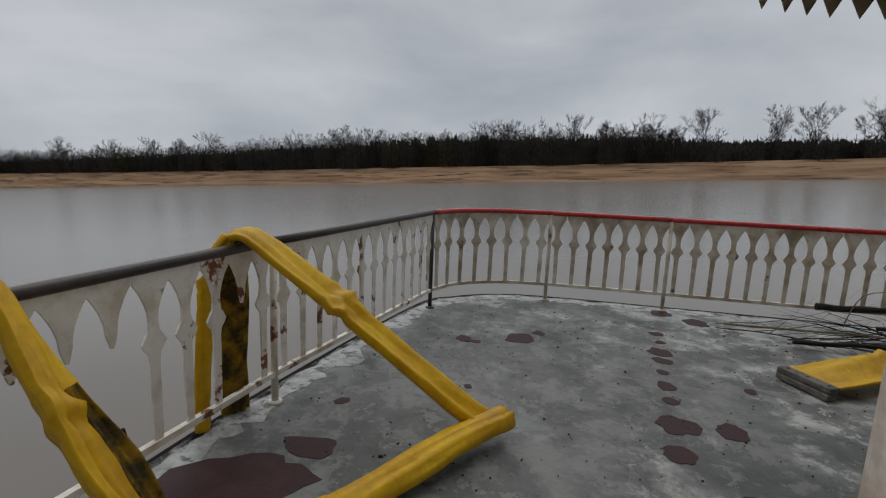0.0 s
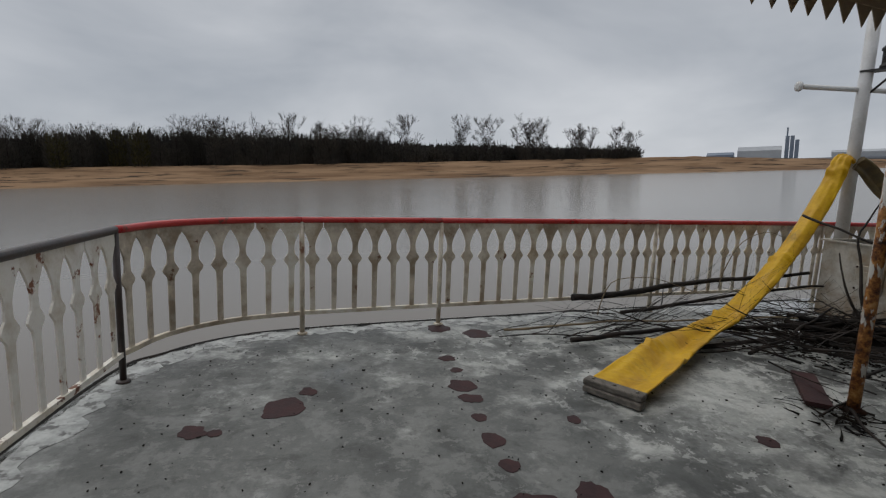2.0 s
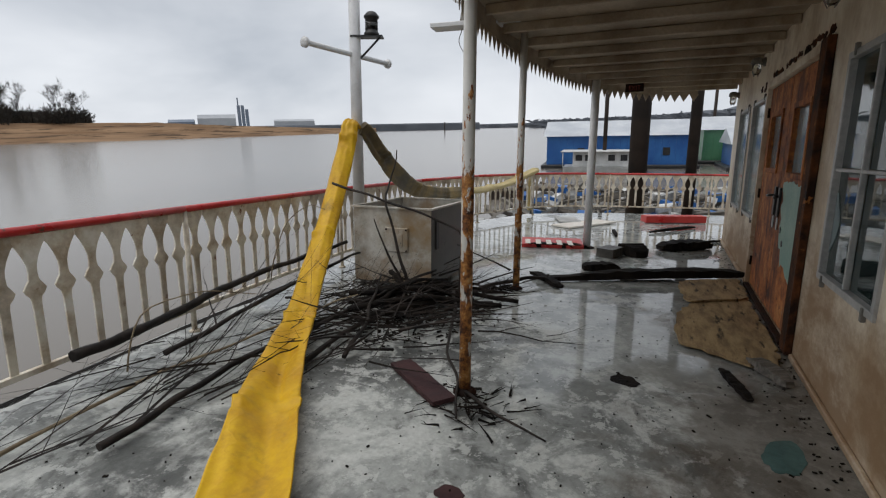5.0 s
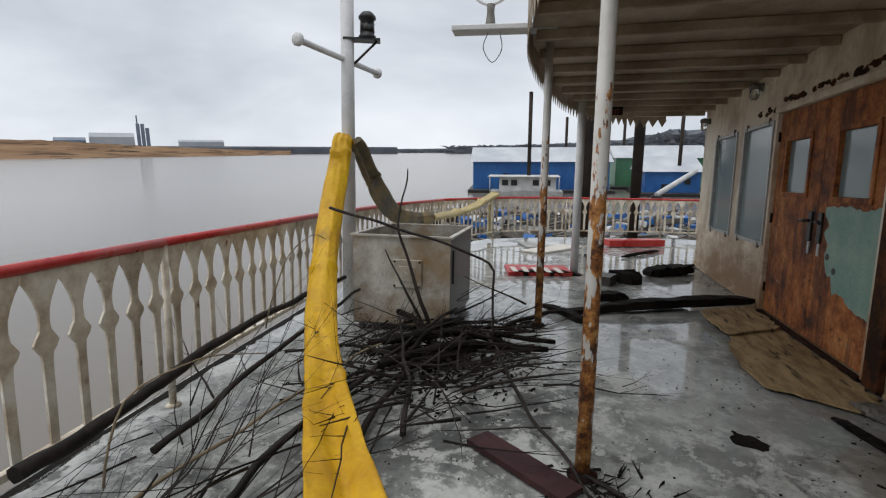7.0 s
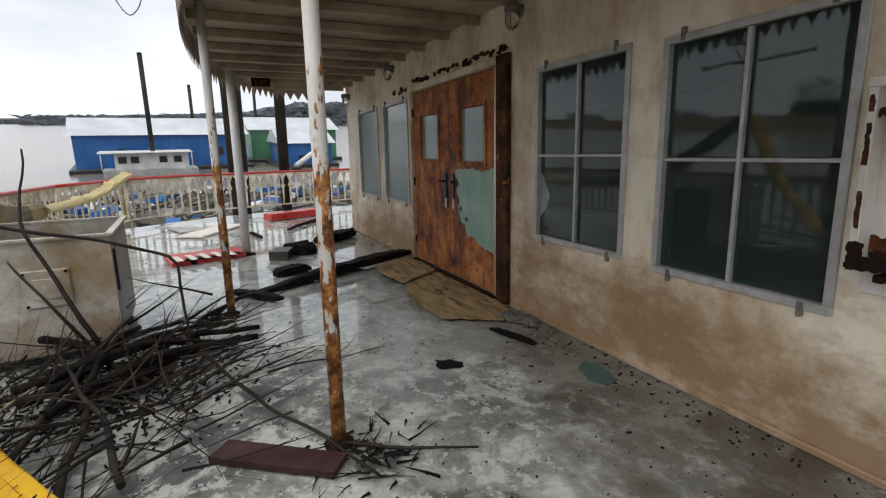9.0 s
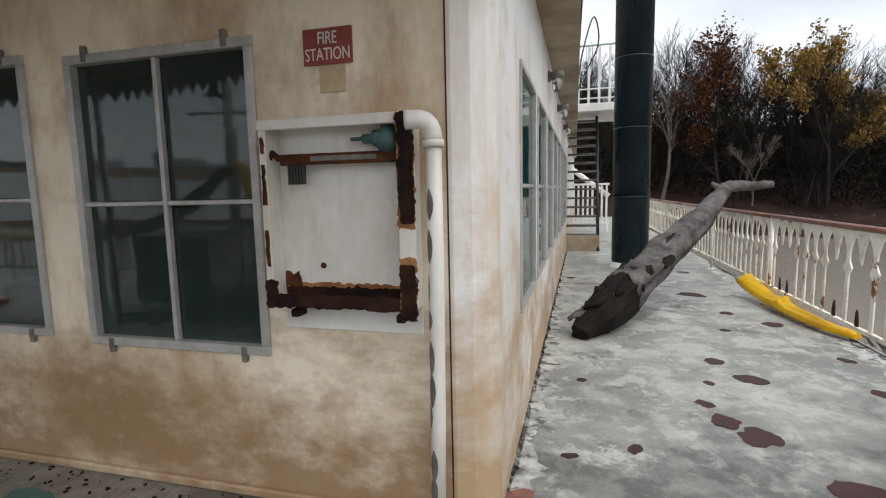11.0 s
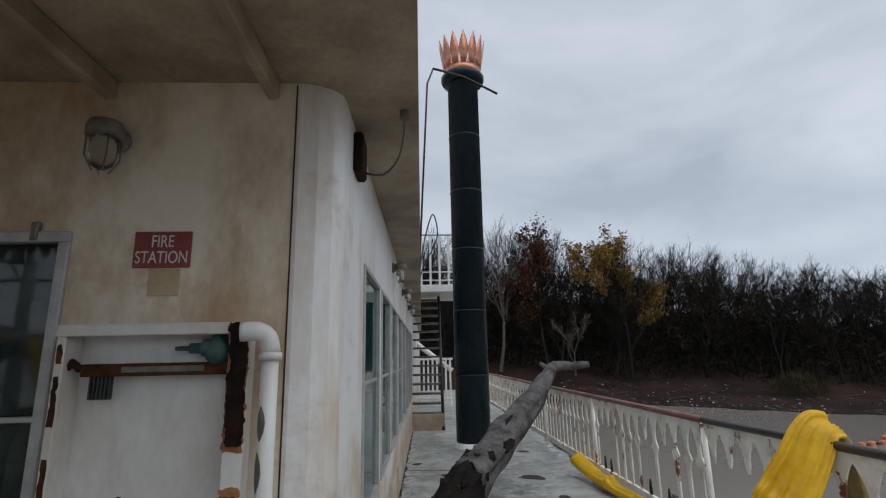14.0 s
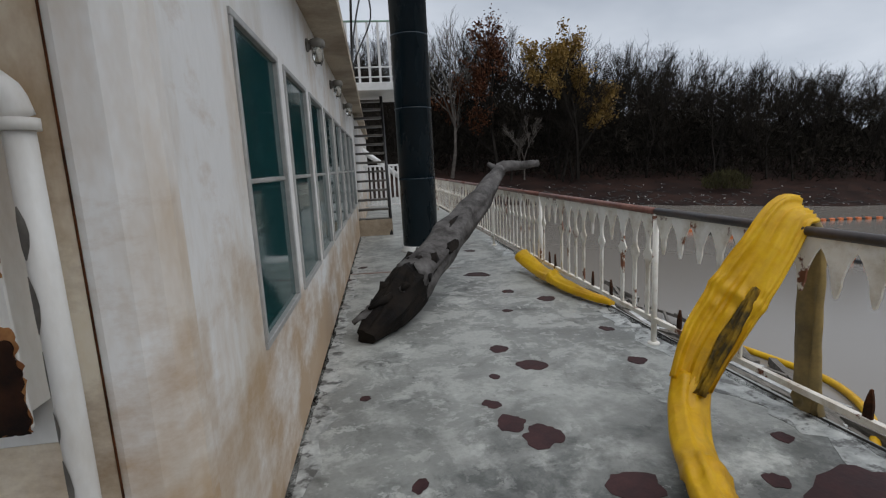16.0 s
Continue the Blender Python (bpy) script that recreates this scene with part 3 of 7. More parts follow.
# ---- river, banks and sky line ----
class Soup:
    """Faces gathered in plain lists, for what has very many of them."""

    def __init__(self):
        self.v, self.f = [], []

    def stick(self, p, q, r0, r1, n=4):
        d = (q - p).normalized()
        s = d.orthogonal().normalized()
        u = d.cross(s)
        k0 = len(self.v)
        for c, r in ((p, r0), (q, r1)):
            for i in range(n):
                a = 2 * math.pi * i / n
                self.v.append(c + s * math.cos(a) * r + u * math.sin(a) * r)
        for i in range(n):
            j = (i + 1) % n
            self.f.append((k0 + i, k0 + j, k0 + n + j, k0 + n + i))

    def blade(self, p, d, length, width, rnd):
        s = d.cross(Vector((rnd.uniform(-1, 1), rnd.uniform(-1, 1), rnd.uniform(-1, 1)))).normalized() * width
        k0 = len(self.v)
        self.v += [p - s, p + s, p + d * length + s * 0.2]
        self.f.append((k0, k0 + 1, k0 + 2))

    def leaf(self, p, size, rnd):
        a = Vector((rnd.uniform(-1, 1), rnd.uniform(-1, 1), rnd.uniform(-1, 1))).normalized()
        b = a.orthogonal().normalized()
        k0 = len(self.v)
        self.v += [p - a * size, p + b * size * 0.6, p + a * size, p - b * size * 0.6]
        self.f.append((k0, k0 + 1, k0 + 2, k0 + 3))

    def brick(self, x0, x1, y0, y1, z0, z1, m):
        k0 = len(self.v)
        self.v += [m @ Vector((x, y, z)) for x in (x0, x1) for y in (y0, y1) for z in (z0, z1)]
        self.f += [tuple(k0 + i for i in q) for q in ((0, 1, 3, 2), (4, 6, 7, 5), (0, 4, 5, 1), (2, 3, 7, 6), (0, 2, 6, 4), (1, 5, 7, 3))]

    def mesh(self, name, material):
        me = bpy.data.meshes.new(name)
        me.from_pydata([tuple(v) for v in self.v], [], self.f)
        me.materials.append(material)
        return me


def grow(wood, twigs, p, d, length, r, depth, rnd, spread=0.55, twig=0.9, fans=5, width=0.02):
    """A limb that bends, forks and ends in fans of fine twigs."""
    q = p
    for k in range(2):
        bend = Vector((rnd.uniform(-1, 1), rnd.uniform(-1, 1), rnd.uniform(-0.3, 0.7))) * 0.16
        d = (d + bend).normalized()
        n = q + d * length / 2
        wood.stick(q, n, r * (1 - 0.22 * k), r * (0.78 - 0.2 * k), 4 if depth > 1 else 3)
        if k == 0 and depth > 0:
            grow(wood, twigs, n, (d + Vector((rnd.uniform(-1, 1), rnd.uniform(-1, 1), rnd.uniform(-0.2, 0.6))) * spread * 1.5).normalized(), length * 0.6, r * 0.5, depth - 1, rnd, spread, twig, fans, width)
        q = n
    if depth <= 0:
        for _ in range(fans):
            dd = (d + Vector((rnd.uniform(-1, 1), rnd.uniform(-1, 1), rnd.uniform(-0.5, 0.9))) * 0.9).normalized()
            twigs.blade(q - d * length * rnd.uniform(0, 0.8), dd, twig * rnd.uniform(0.5, 1.3), width, rnd)
        return
    for _ in range(rnd.choice((2, 2, 3))):
        dd = (d + Vector((rnd.uniform(-1, 1), rnd.uniform(-1, 1), rnd.uniform(-0.1, 0.7))) * spread).normalized()
        grow(wood, twigs, q, dd, length * rnd.uniform(0.62, 0.82), r * 0.58, depth - 1, rnd, spread, twig, fans, width)


def polar(az, d, z):
    return Vector((d * math.sin(radians(az)), d * math.cos(radians(az)), z))


bm = bmesh.new()
bmesh.ops.create_circle(bm, cap_ends=True, segments=96, radius=4500)
tagged(setting("water", bm, RIVER, "brown silty river with small ripples", (0, 0, WATER), 0, False), category="river")


def table(az, rows):
    return float(np.interp(az, [r[0] for r in rows], [r[1] for r in rows]))


SHORE = [(-95, 780), (-80, 650), (-54, 480), (-27, 350), (0, 340), (20, 355), (38, 400), (50, 520), (57, 660)]


def far_bank():
    bm = bmesh.new()
    rows_ = []
    for i in range(240):
        az = -95 + 153 * i / 239
        d0 = table(az, SHORE) * (1 + 0.012 * noise.noise((az * 0.35, 3, 0)))
        narrow = min(1.0, max(0.12, (58 - az) / 22))
        row = []
        for k, (run, rise) in enumerate(((0, -0.5), (3, 0.35), (28, 2.2), (34, 3.2), (56, 5.2), (62, 7.2), (78, 10.4), (92, 13.0), (260, 15.0), (420, 13))):
            j = noise.noise((az * 0.9, k * 1.7, 5)) * (0.25 if k < 2 else 1.0)
            row.append(bm.verts.new(polar(az, d0 + run * (0.55 + 0.45 * narrow) + j * 4, WATER + (rise + j * 0.55) * (0.3 + 0.7 * narrow))))
        rows_.append(row)
    for a, b in zip(rows_, rows_[1:]):
        for k in range(len(a) - 1):
            bm.faces.new((a[k], b[k], b[k + 1], a[k + 1]))
    setting("ground_far_bank", bm, SAND, "terraced tan sandbank across the river", aboard=False)


def far_woods():
    rnd = random.Random(4)
    wood, tw, olive = Soup(), Soup(), Soup()
    az = -94.0
    while az < 31.0:
        d = table(az, SHORE) + 88 + rnd.uniform(0, 50)
        dense = az < 3
        h = rnd.uniform(27, 33) * table(az, [(-95, 0.85), (-55, 0.95), (-38, 1.2), (-10, 1.2), (3, 1.0), (31, 0.9)])
        if az > 20:
            h *= 0.75
        base = polar(az, d, WATER + 11.5)
        if rnd.random() < (0.14 if dense else 0.34):
            h *= 1.12 if dense else 1.42
            grow(wood, tw, base, Vector((0, 0, 1)), h * 0.36, 0.32, 4, rnd, 0.72, 3.0, 12, 0.05)
        else:
            wood.stick(base, base + Vector((0, 0, h * 0.7)), 0.35, 0.1)
        soup = olive if rnd.random() < 0.12 and az < -20 else tw
        # the dense lower mass of thickets and small crowns
        for _ in range(760 if dense else 420):
            a, r = rnd.uniform(0, 2 * math.pi), rnd.uniform(0, 1) ** 0.6 * 6
            z = h * (rnd.random() ** 0.8) * (0.90 if dense else 0.55) * (1 - 0.010 * r * r)
            dd = Vector((math.cos(a) * 0.5, math.sin(a) * 0.5, rnd.uniform(0.3, 1.2))).normalized()
            soup.blade(base + Vector((r * math.cos(a), r * math.sin(a), z)), dd, rnd.uniform(1.0, 3.2), rnd.uniform(0.15, 0.55) * (1.25 - z / h), rnd)
        az += rnd.uniform(0.28, 0.6) * (1.0 if dense else 1.15)
    # the unbroken thicket behind the first trees
    bm = bmesh.new()
    last = None
    for i in range(1700):
        a = -95 + 126 * i / 1699
        d = table(a, SHORE) + 135
        hh = table(a, [(-95, 17), (-60, 19), (-38, 30), (-20, 36), (-4, 33), (8, 23), (22, 17), (30, 11)]) * (0.80 + 0.14 * noise.noise((a * 0.9, 4, 4)) + 0.12 * noise.noise((a * 5, 1, 4)) + rnd.uniform(-0.09, 0.09))
        row = [bm.verts.new(polar(a, d, WATER + 8)), bm.verts.new(polar(a, d + 4, WATER + 12 + hh)), bm.verts.new(polar(a, d + 30, WATER + 12 + hh * 0.9))]
        if last:
            for k in range(2):
                bm.faces.new((last[k], row[k], row[k + 1], last[k + 1]))
        last = row
    woods = thing("far_woods", "leafless winter woods along the far bank", "woods", kind="stuff", aboard=False)
    part("thicket", bm, HAZEBRUSH, woods)
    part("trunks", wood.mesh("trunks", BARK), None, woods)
    part("twigs", tw.mesh("twigs", HAZEBRUSH), None, woods)
    part("brush", olive.mesh("brush", BRUSH_OLIVE), None, woods, "olive-green brush")


def skyline():
    # low hazy shores where the river bends away
    rnd = random.Random(8)
    so = Soup()
    for i in range(2200):
        az = rnd.uniform(27, 120)
        d = rnd.uniform(1500, 1700) if az < 76 else rnd.uniform(900, 1100)
        h = table(az, [(27, 16), (55, 18), (70, 20), (80, 22), (88, 26), (94, 34), (99, 54), (120, 66)]) * (0.85 + 0.3 * noise.noise((az * 0.5, 0, 2)))
        if az < 76:
            h *= 0.85
        b = polar(az, d, WATER)
        for _ in range(7):
            so.blade(b + Vector((rnd.uniform(-14, 14), rnd.uniform(-14, 14), rnd.uniform(-1, 0.75) * h if rnd.random() < 0.4 else rnd.uniform(0, 0.7) * h)), Vector((rnd.uniform(-0.4, 0.4), rnd.uniform(-0.4, 0.4), 1)).normalized(), h * rnd.uniform(0.06, 0.16), rnd.uniform(6, 14), rnd)
    bm = bmesh.new()
    prev = None
    for i in range(120):
        az = 26 + i * 0.8
        d = 1600 if az < 76 else 1000
        h = table(az, [(26, 12), (70, 13), (80, 16), (88, 20), (94, 27), (99, 44), (122, 54)]) * (1 + 0.12 * noise.noise((az * 0.6, 2, 2)))
        row = [bm.verts.new(polar(az, d + dd, WATER + z)) for dd, z in ((-20, -1), (0, h * 0.5), (80, h), (500, h))]
        if prev:
            for k in range(3):
                bm.faces.new((prev[k], row[k], row[k + 1], prev[k + 1]))
        prev = row
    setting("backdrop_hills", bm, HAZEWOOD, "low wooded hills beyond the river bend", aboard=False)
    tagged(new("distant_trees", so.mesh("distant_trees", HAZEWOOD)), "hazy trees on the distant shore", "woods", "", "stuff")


def near_bank():
    bm = bmesh.new()
    rows_ = []
    rnd = random.Random(3)
    for i in range(150):
        az = -232 + 140 * i / 149
        # shore runs roughly abeam of the stern
        d0 = table(az, [(-232, 66), (-200, 52), (-171, 51), (-157, 56), (-140, 64), (-131, 74), (-118, 105), (-105, 165), (-92, 320)]) * (1 + 0.03 * noise.noise((az * 0.3, 1, 0)))
        row = []
        for k, (run, rise) in enumerate(((-3, -0.7), (0, 0.12), (4, 0.5), (8, 1.0), (12, 1.5), (16, 2.2), (22, 3.4), (40, 6.0), (90, 11), (300, 20))):
            j = noise.noise((az * 0.7, k * 2.1, 9)) * 0.3
            row.append(bm.verts.new(polar(az, d0 + run + j * 2, WATER + rise + j)))
        rows_.append(row)
    for a, b in zip(rows_, rows_[1:]):
        for k in range(len(a) - 1):
            bm.faces.new((a[k], b[k], b[k + 1], a[k + 1]))
    setting("ground_near_bank", bm, MUD, "muddy bank covered with dead leaves and litter", aboard=False)
    # flotsam along the water's edge
    so, li = Soup(), Soup()
    for _ in range(560):
        az = rnd.uniform(-178, -118)
        d = table(az, [(-178, 51), (-157, 56), (-140, 64), (-131, 74), (-118, 105)]) + rnd.uniform(0, 1) ** 2 * 17
        p = polar(az, d, 0)
        p.z = WATER + 0.15 + (d - table(az, [(-178, 51), (-157, 56), (-140, 64), (-131, 74), (-118, 105)])) * 0.125
        m = Matrix.Translation(p) @ pose(0, 0, 0, rnd.uniform(-20, 20), rnd.uniform(-20, 20), rnd.uniform(0, 360))
        if rnd.random() < 0.2:
            s = rnd.uniform(0.03, 0.10)
            li.brick(-s, s, -s * 0.6, s * 0.6, -0.05, s * 0.6, m)
        else:
            l, w = rnd.uniform(0.1, 0.55), rnd.uniform(0.015, 0.045)
            so.brick(-l, l, -w, w, -0.05, w * 1.5, m)
    tagged(new("driftwood", so.mesh("driftwood", DRIFT)), "grey driftwood strewn along the near shore", "driftwood", "", "stuff")
    tagged(new("litter", li.mesh("litter", RUBBISH)), "pale litter washed up on the near shore", "litter", "", "stuff")


def near_woods():
    rnd = random.Random(12)
    wood, tw, low = Soup(), Soup(), Soup()
    for i in range(210):
        az = rnd.uniform(-182, -112)
        shore = table(az, [(-182, 51), (-157, 56), (-140, 64), (-131, 74), (-118, 105), (-112, 130)])
        d = shore + rnd.uniform(15, 48)
        base = polar(az, d, WATER + 2.3 + (d - shore - 16) * 0.15)
        top = table(az, [(-172, 14.4), (-157, 13.4), (-141, 10.2), (-133, 9.2), (-118, 7)])
        h = max(5.0, (1.4 + d * math.tan(radians(top)) - base.z) * rnd.uniform(0.66, 1.0))
        grow(wood, tw, base, Vector((rnd.uniform(-0.1, 0.1), rnd.uniform(-0.1, 0.1), 1)).normalized(), h * 0.36, h * 0.011, 4, rnd, 0.5, h * 0.085, 7, 0.016)
    for i in range(52000):
        az = rnd.uniform(-184, -110)
        shore = table(az, [(-184, 51), (-157, 56), (-140, 64), (-131, 74), (-118, 105), (-110, 140)])
        d = shore + rnd.uniform(17, 48)
        hi = 1.4 + d * math.tan(radians(table(az, [(-172, 13.8), (-157, 12.6), (-141, 9.4), (-133, 8.4), (-118, 6.2)])))
        p = polar(az, d, WATER + 2.2 + (d - shore - 16) * 0.15)
        p.z += (hi - p.z) * rnd.random() ** 1.25 * 0.74
        low.blade(p, Vector((rnd.uniform(-0.7, 0.7), rnd.uniform(-0.7, 0.7), rnd.uniform(-0.1, 1))).normalized(), rnd.uniform(0.6, 1.9), rnd.uniform(0.02, 0.13), rnd)
    # an added dark sheet stands for the unlit depth of the thicket
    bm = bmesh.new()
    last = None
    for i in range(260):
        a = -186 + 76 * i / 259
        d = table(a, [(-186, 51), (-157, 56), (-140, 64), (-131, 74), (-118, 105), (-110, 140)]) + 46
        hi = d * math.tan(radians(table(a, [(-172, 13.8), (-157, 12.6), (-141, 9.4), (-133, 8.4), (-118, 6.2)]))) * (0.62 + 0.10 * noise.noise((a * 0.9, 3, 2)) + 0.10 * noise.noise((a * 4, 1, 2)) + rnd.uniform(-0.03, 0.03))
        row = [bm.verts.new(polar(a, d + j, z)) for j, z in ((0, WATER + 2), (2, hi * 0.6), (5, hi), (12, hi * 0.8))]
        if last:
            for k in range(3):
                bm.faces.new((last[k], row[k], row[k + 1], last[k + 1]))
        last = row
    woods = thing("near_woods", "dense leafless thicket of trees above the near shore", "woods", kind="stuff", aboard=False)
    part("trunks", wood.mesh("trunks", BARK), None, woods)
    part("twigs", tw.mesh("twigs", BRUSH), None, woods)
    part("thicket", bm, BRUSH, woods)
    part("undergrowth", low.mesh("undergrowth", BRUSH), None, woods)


def single_tree(az, d, top, seed, label, leaf=None, spread=0.55, leaves=0, bark=BARK, size=0.3):
    rnd = random.Random(seed)
    h = 1.4 + d * math.tan(radians(top)) - (WATER + 3.0)
    tree = thing("tree", label, "tree", tuple(polar(az, d, WATER + 3.0)), aboard=False)
    wood, tw, lv = Soup(), Soup(), Soup()
    grow(wood, tw, Vector((0, 0, -0.5)), Vector((0, 0, 1)), h * 0.42, h * 0.02, 5, rnd, spread, h * 0.05, 6, 0.014)
    top_z = max(v.z for v in wood.v)
    k = h / top_z
    for s in (wood, tw):
        s.v = [v * k for v in s.v]
    part("trunk", wood.mesh("trunk", bark), None, tree)
    part("crown", tw.mesh("crown", bark), None, tree)
    if leaf:
        pts = [v for v in tw.v if v.z > h * 0.3]
        for _ in range(leaves):
            p = rnd.choice(pts)
            lv.leaf(p + Vector((rnd.gauss(0, 0.35), rnd.gauss(0, 0.35), rnd.gauss(0, 0.3))), rnd.uniform(0.5, 1.2) * size, rnd)
        part("foliage", lv.mesh("foliage", leaf), None, tree)


far_bank()
far_woods()
skyline()
near_bank()
near_woods()
single_tree(-170.6, 68, 17.4, 21, "tall bare tree with a spreading crown", None, 0.62, bark=BARK_GREY)
single_tree(-165.0, 70, 15.6, 22, "tree holding russet leaves", LEAF_RUSSET, leaves=5500, size=0.22)
single_tree(-156.0, 71, 15.4, 23, "tree with thin yellow autumn leaves", LEAF_YELLOW, 0.62, leaves=8000, size=0.24)
single_tree(-162.0, 64, 6.0, 24, "pale dead sapling in front of the thicket", None, 0.5, bark=BARK_GREY)


# ---- deck, house and roof ----
RAIL_LEFT = [(-1.96, -19.93), (-1.96, -17.47), (-1.96, -15.01), (-1.96, -12.55), (-1.97, -10.09), (-1.97, -7.63), (-1.97, -5.17), (-1.975, -2.71), (-1.995, -0.25), (-2.14, 2.29), (-2.12, 4.63)]
RAIL_BOW = [(-2.12, 4.63), (-1.09, 5.565), (0.145, 5.785), (2.60, 6.18), (5.07, 6.50), (7.55, 6.62), (9.90, 6.45), (11.90, 5.75), (13.0, 4.1), (13.6, 1.8), (13.8, -0.8), (13.8, -3.4), (13.8, -6.0)]
outline = [(-2.14, -21), (-2.15, -5), (-2.18, -0.25), (-2.33, 2.29), (-2.31, 4.66), (-2.07, 5.2), (-1.68, 5.56), (-1.13, 5.76), (0.13, 5.98), (2.58, 6.37), (5.06, 6.69), (7.55, 6.81), (9.95, 6.64), (12.05, 5.92), (13.2, 4.18), (13.8, 1.85), (14.0, -0.8), (14.0, -21)]
bm = bmesh.new()
slab(bm, outline, -0.22, 0.0)
deck = setting("floor", bm, DECK, "worn grey painted steel deck, wet and blotched")
deck["category"] = "deck"
bm = bmesh.new()
inner = [(x * 0.985 + 0.08, y * 0.985) for x, y in outline]
slab(bm, inner, -2.9, -0.224)
setting("hull", bm, STEEL_DARK, "dark steel superstructure below the deck")

FRONT_HOLES = [(1.51, 2.44, 0.69, 1.97), (2.74, 3.66, 0.71, 2.0), (4.26, 6.37, 0.03, 2.14), (6.53, 7.47, 0.74, 2.06), (7.80, 8.80, 0.73, 2.06)]
bm = bmesh.new()
pierced(bm, 0.68, 9.60, -0.1, 2.62, 1.72, 1.84, FRONT_HOLES)
setting("wall_front", bm, CREAM, "stained cream house front with peeling paint")
SIDE_TURN = math.degrees(math.atan(-0.0146))
# side wall: local x runs aft along it, the outer face is y = 0
SIDE_M = (0.50, 1.70, 0)
SIDE_HOLES = [(0.68 + 1.04 * k, 1.50 + 1.04 * k, 0.71, 2.0) for k in range(8)]
bm = bmesh.new()
pierced(bm, 0.0, 20.0, -0.1, 2.62, 0.0, 0.12, SIDE_HOLES)
setting("wall_side", bm, WALLWHITE, "white painted side wall with rusty streaks", SIDE_M, -90 + SIDE_TURN)
# rounded corner between front and side
bm = bmesh.new()
arc = [(0.68, 1.838), (0.66, 1.84), (0.59, 1.822), (0.535, 1.785), (0.506, 1.74), (0.50, 1.70)]
rings(bm, [[(x, y, z) for x, y in arc + [(0.62, 1.70), (0.68, 1.76)]] for z in (-0.1, 2.62)], smooth=False)
setting("wall_corner", bm, WALLWHITE, "rounded white corner of the deck house")
bm = bmesh.new()
box(bm, 9.48, 9.60, -18, 1.716, -0.1, 2.62)
setting("wall_far_side", bm, CREAM, "cream far side wall of the deck house")
bm = bmesh.new()
box(bm, 1.0, 9.48, -18.1, -18.0, -0.1, 2.62)
setting("wall_back", bm, CREAM, "plain back wall of the deck house")
# unseen partition, added and coloured dark so the panes back onto gloom
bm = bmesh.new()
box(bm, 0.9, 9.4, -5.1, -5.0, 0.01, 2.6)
setting("wall_inner", bm, INSIDE, "dark partition added behind the windows")

ROOF = [(0.12, -18.0), (0.19, 3.2), (0.9, 3.62), (2.4, 3.92), (3.7, 4.22), (5.0, 4.33), (6.9, 4.22), (8.6, 3.85), (9.75, 3.0), (9.95, 2.4), (10.0, -18.0)]
bm = bmesh.new()
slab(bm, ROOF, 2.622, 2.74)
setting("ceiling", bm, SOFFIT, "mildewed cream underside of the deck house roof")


def edge_y(x):
    return table(x, [(p[0], p[1]) for p in ROOF[1:10]])


def awning_joist():
    for i in range(15):
        x = 0.77 + 0.64 * i
        bm = bmesh.new()
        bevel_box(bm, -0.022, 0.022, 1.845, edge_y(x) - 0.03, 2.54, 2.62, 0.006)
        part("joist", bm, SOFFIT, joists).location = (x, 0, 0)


joists = tagged(new("trim_joists"), "cream painted beams under the awning", "beams", "", "structure")
joists.matrix_basis = LIST
awning_joist()


def valance():
    """A toothed trim along the roof's edge, one tooth a piece."""
    val = thing("valance", "dark sawtooth tin trim along the awning's edge", "trim", (0, 0, 0))
    line = spline([(x, y, 0) for x, y in ROOF[1:10]], 0.02)
    bm = bmesh.new()
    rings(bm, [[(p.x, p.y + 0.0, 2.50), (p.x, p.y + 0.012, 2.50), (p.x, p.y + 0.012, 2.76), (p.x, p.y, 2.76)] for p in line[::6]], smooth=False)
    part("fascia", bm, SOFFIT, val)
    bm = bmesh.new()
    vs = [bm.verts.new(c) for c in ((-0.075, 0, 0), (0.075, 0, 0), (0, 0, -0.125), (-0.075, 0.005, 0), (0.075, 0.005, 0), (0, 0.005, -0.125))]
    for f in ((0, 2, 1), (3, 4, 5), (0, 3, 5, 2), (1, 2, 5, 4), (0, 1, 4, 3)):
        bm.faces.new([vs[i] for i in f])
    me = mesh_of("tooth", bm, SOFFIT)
    run = 0.0
    for a, b in zip(line, line[1:]):
        run += (b - a).length
        if run >= 0.15:
            run -= 0.15
            t = part("tooth", me, None, val)
            t.matrix_basis = pose(b.x, b.y + 0.004, 2.50, 0, 0, math.degrees(math.atan2(b.y - a.y, b.x - a.x)))


valance()


# ---- railing ----
def baluster_mesh(material, pitch, broken=0):
    prof = [(0.205, 0.021), (0.58, 0.024), (0.615, 0.030), (0.640, 0.052), (0.662, 0.062), (0.690, 0.046), (0.715, 0.028), (0.76, 0.023), (0.80, 0.026),
            (0.85, 0.042), (0.90, 0.066), (0.935, pitch / 2), (0.985, pitch / 2)]
    if broken == 1:
        prof = prof[6:]
        prof[0] = (0.70, 0.006)
    if broken == 2:
        prof = [(0.205, 0.021), (0.27, 0.020), (0.31, 0.013), (0.345, 0.004)]
    bm = bmesh.new()
    rings(bm, [[(-w, -0.006, z), (w, -0.006, z), (w, 0.006, z), (-w, 0.006, z)] for z, w in prof], smooth=False)
    return mesh_of("baluster", bm, material)


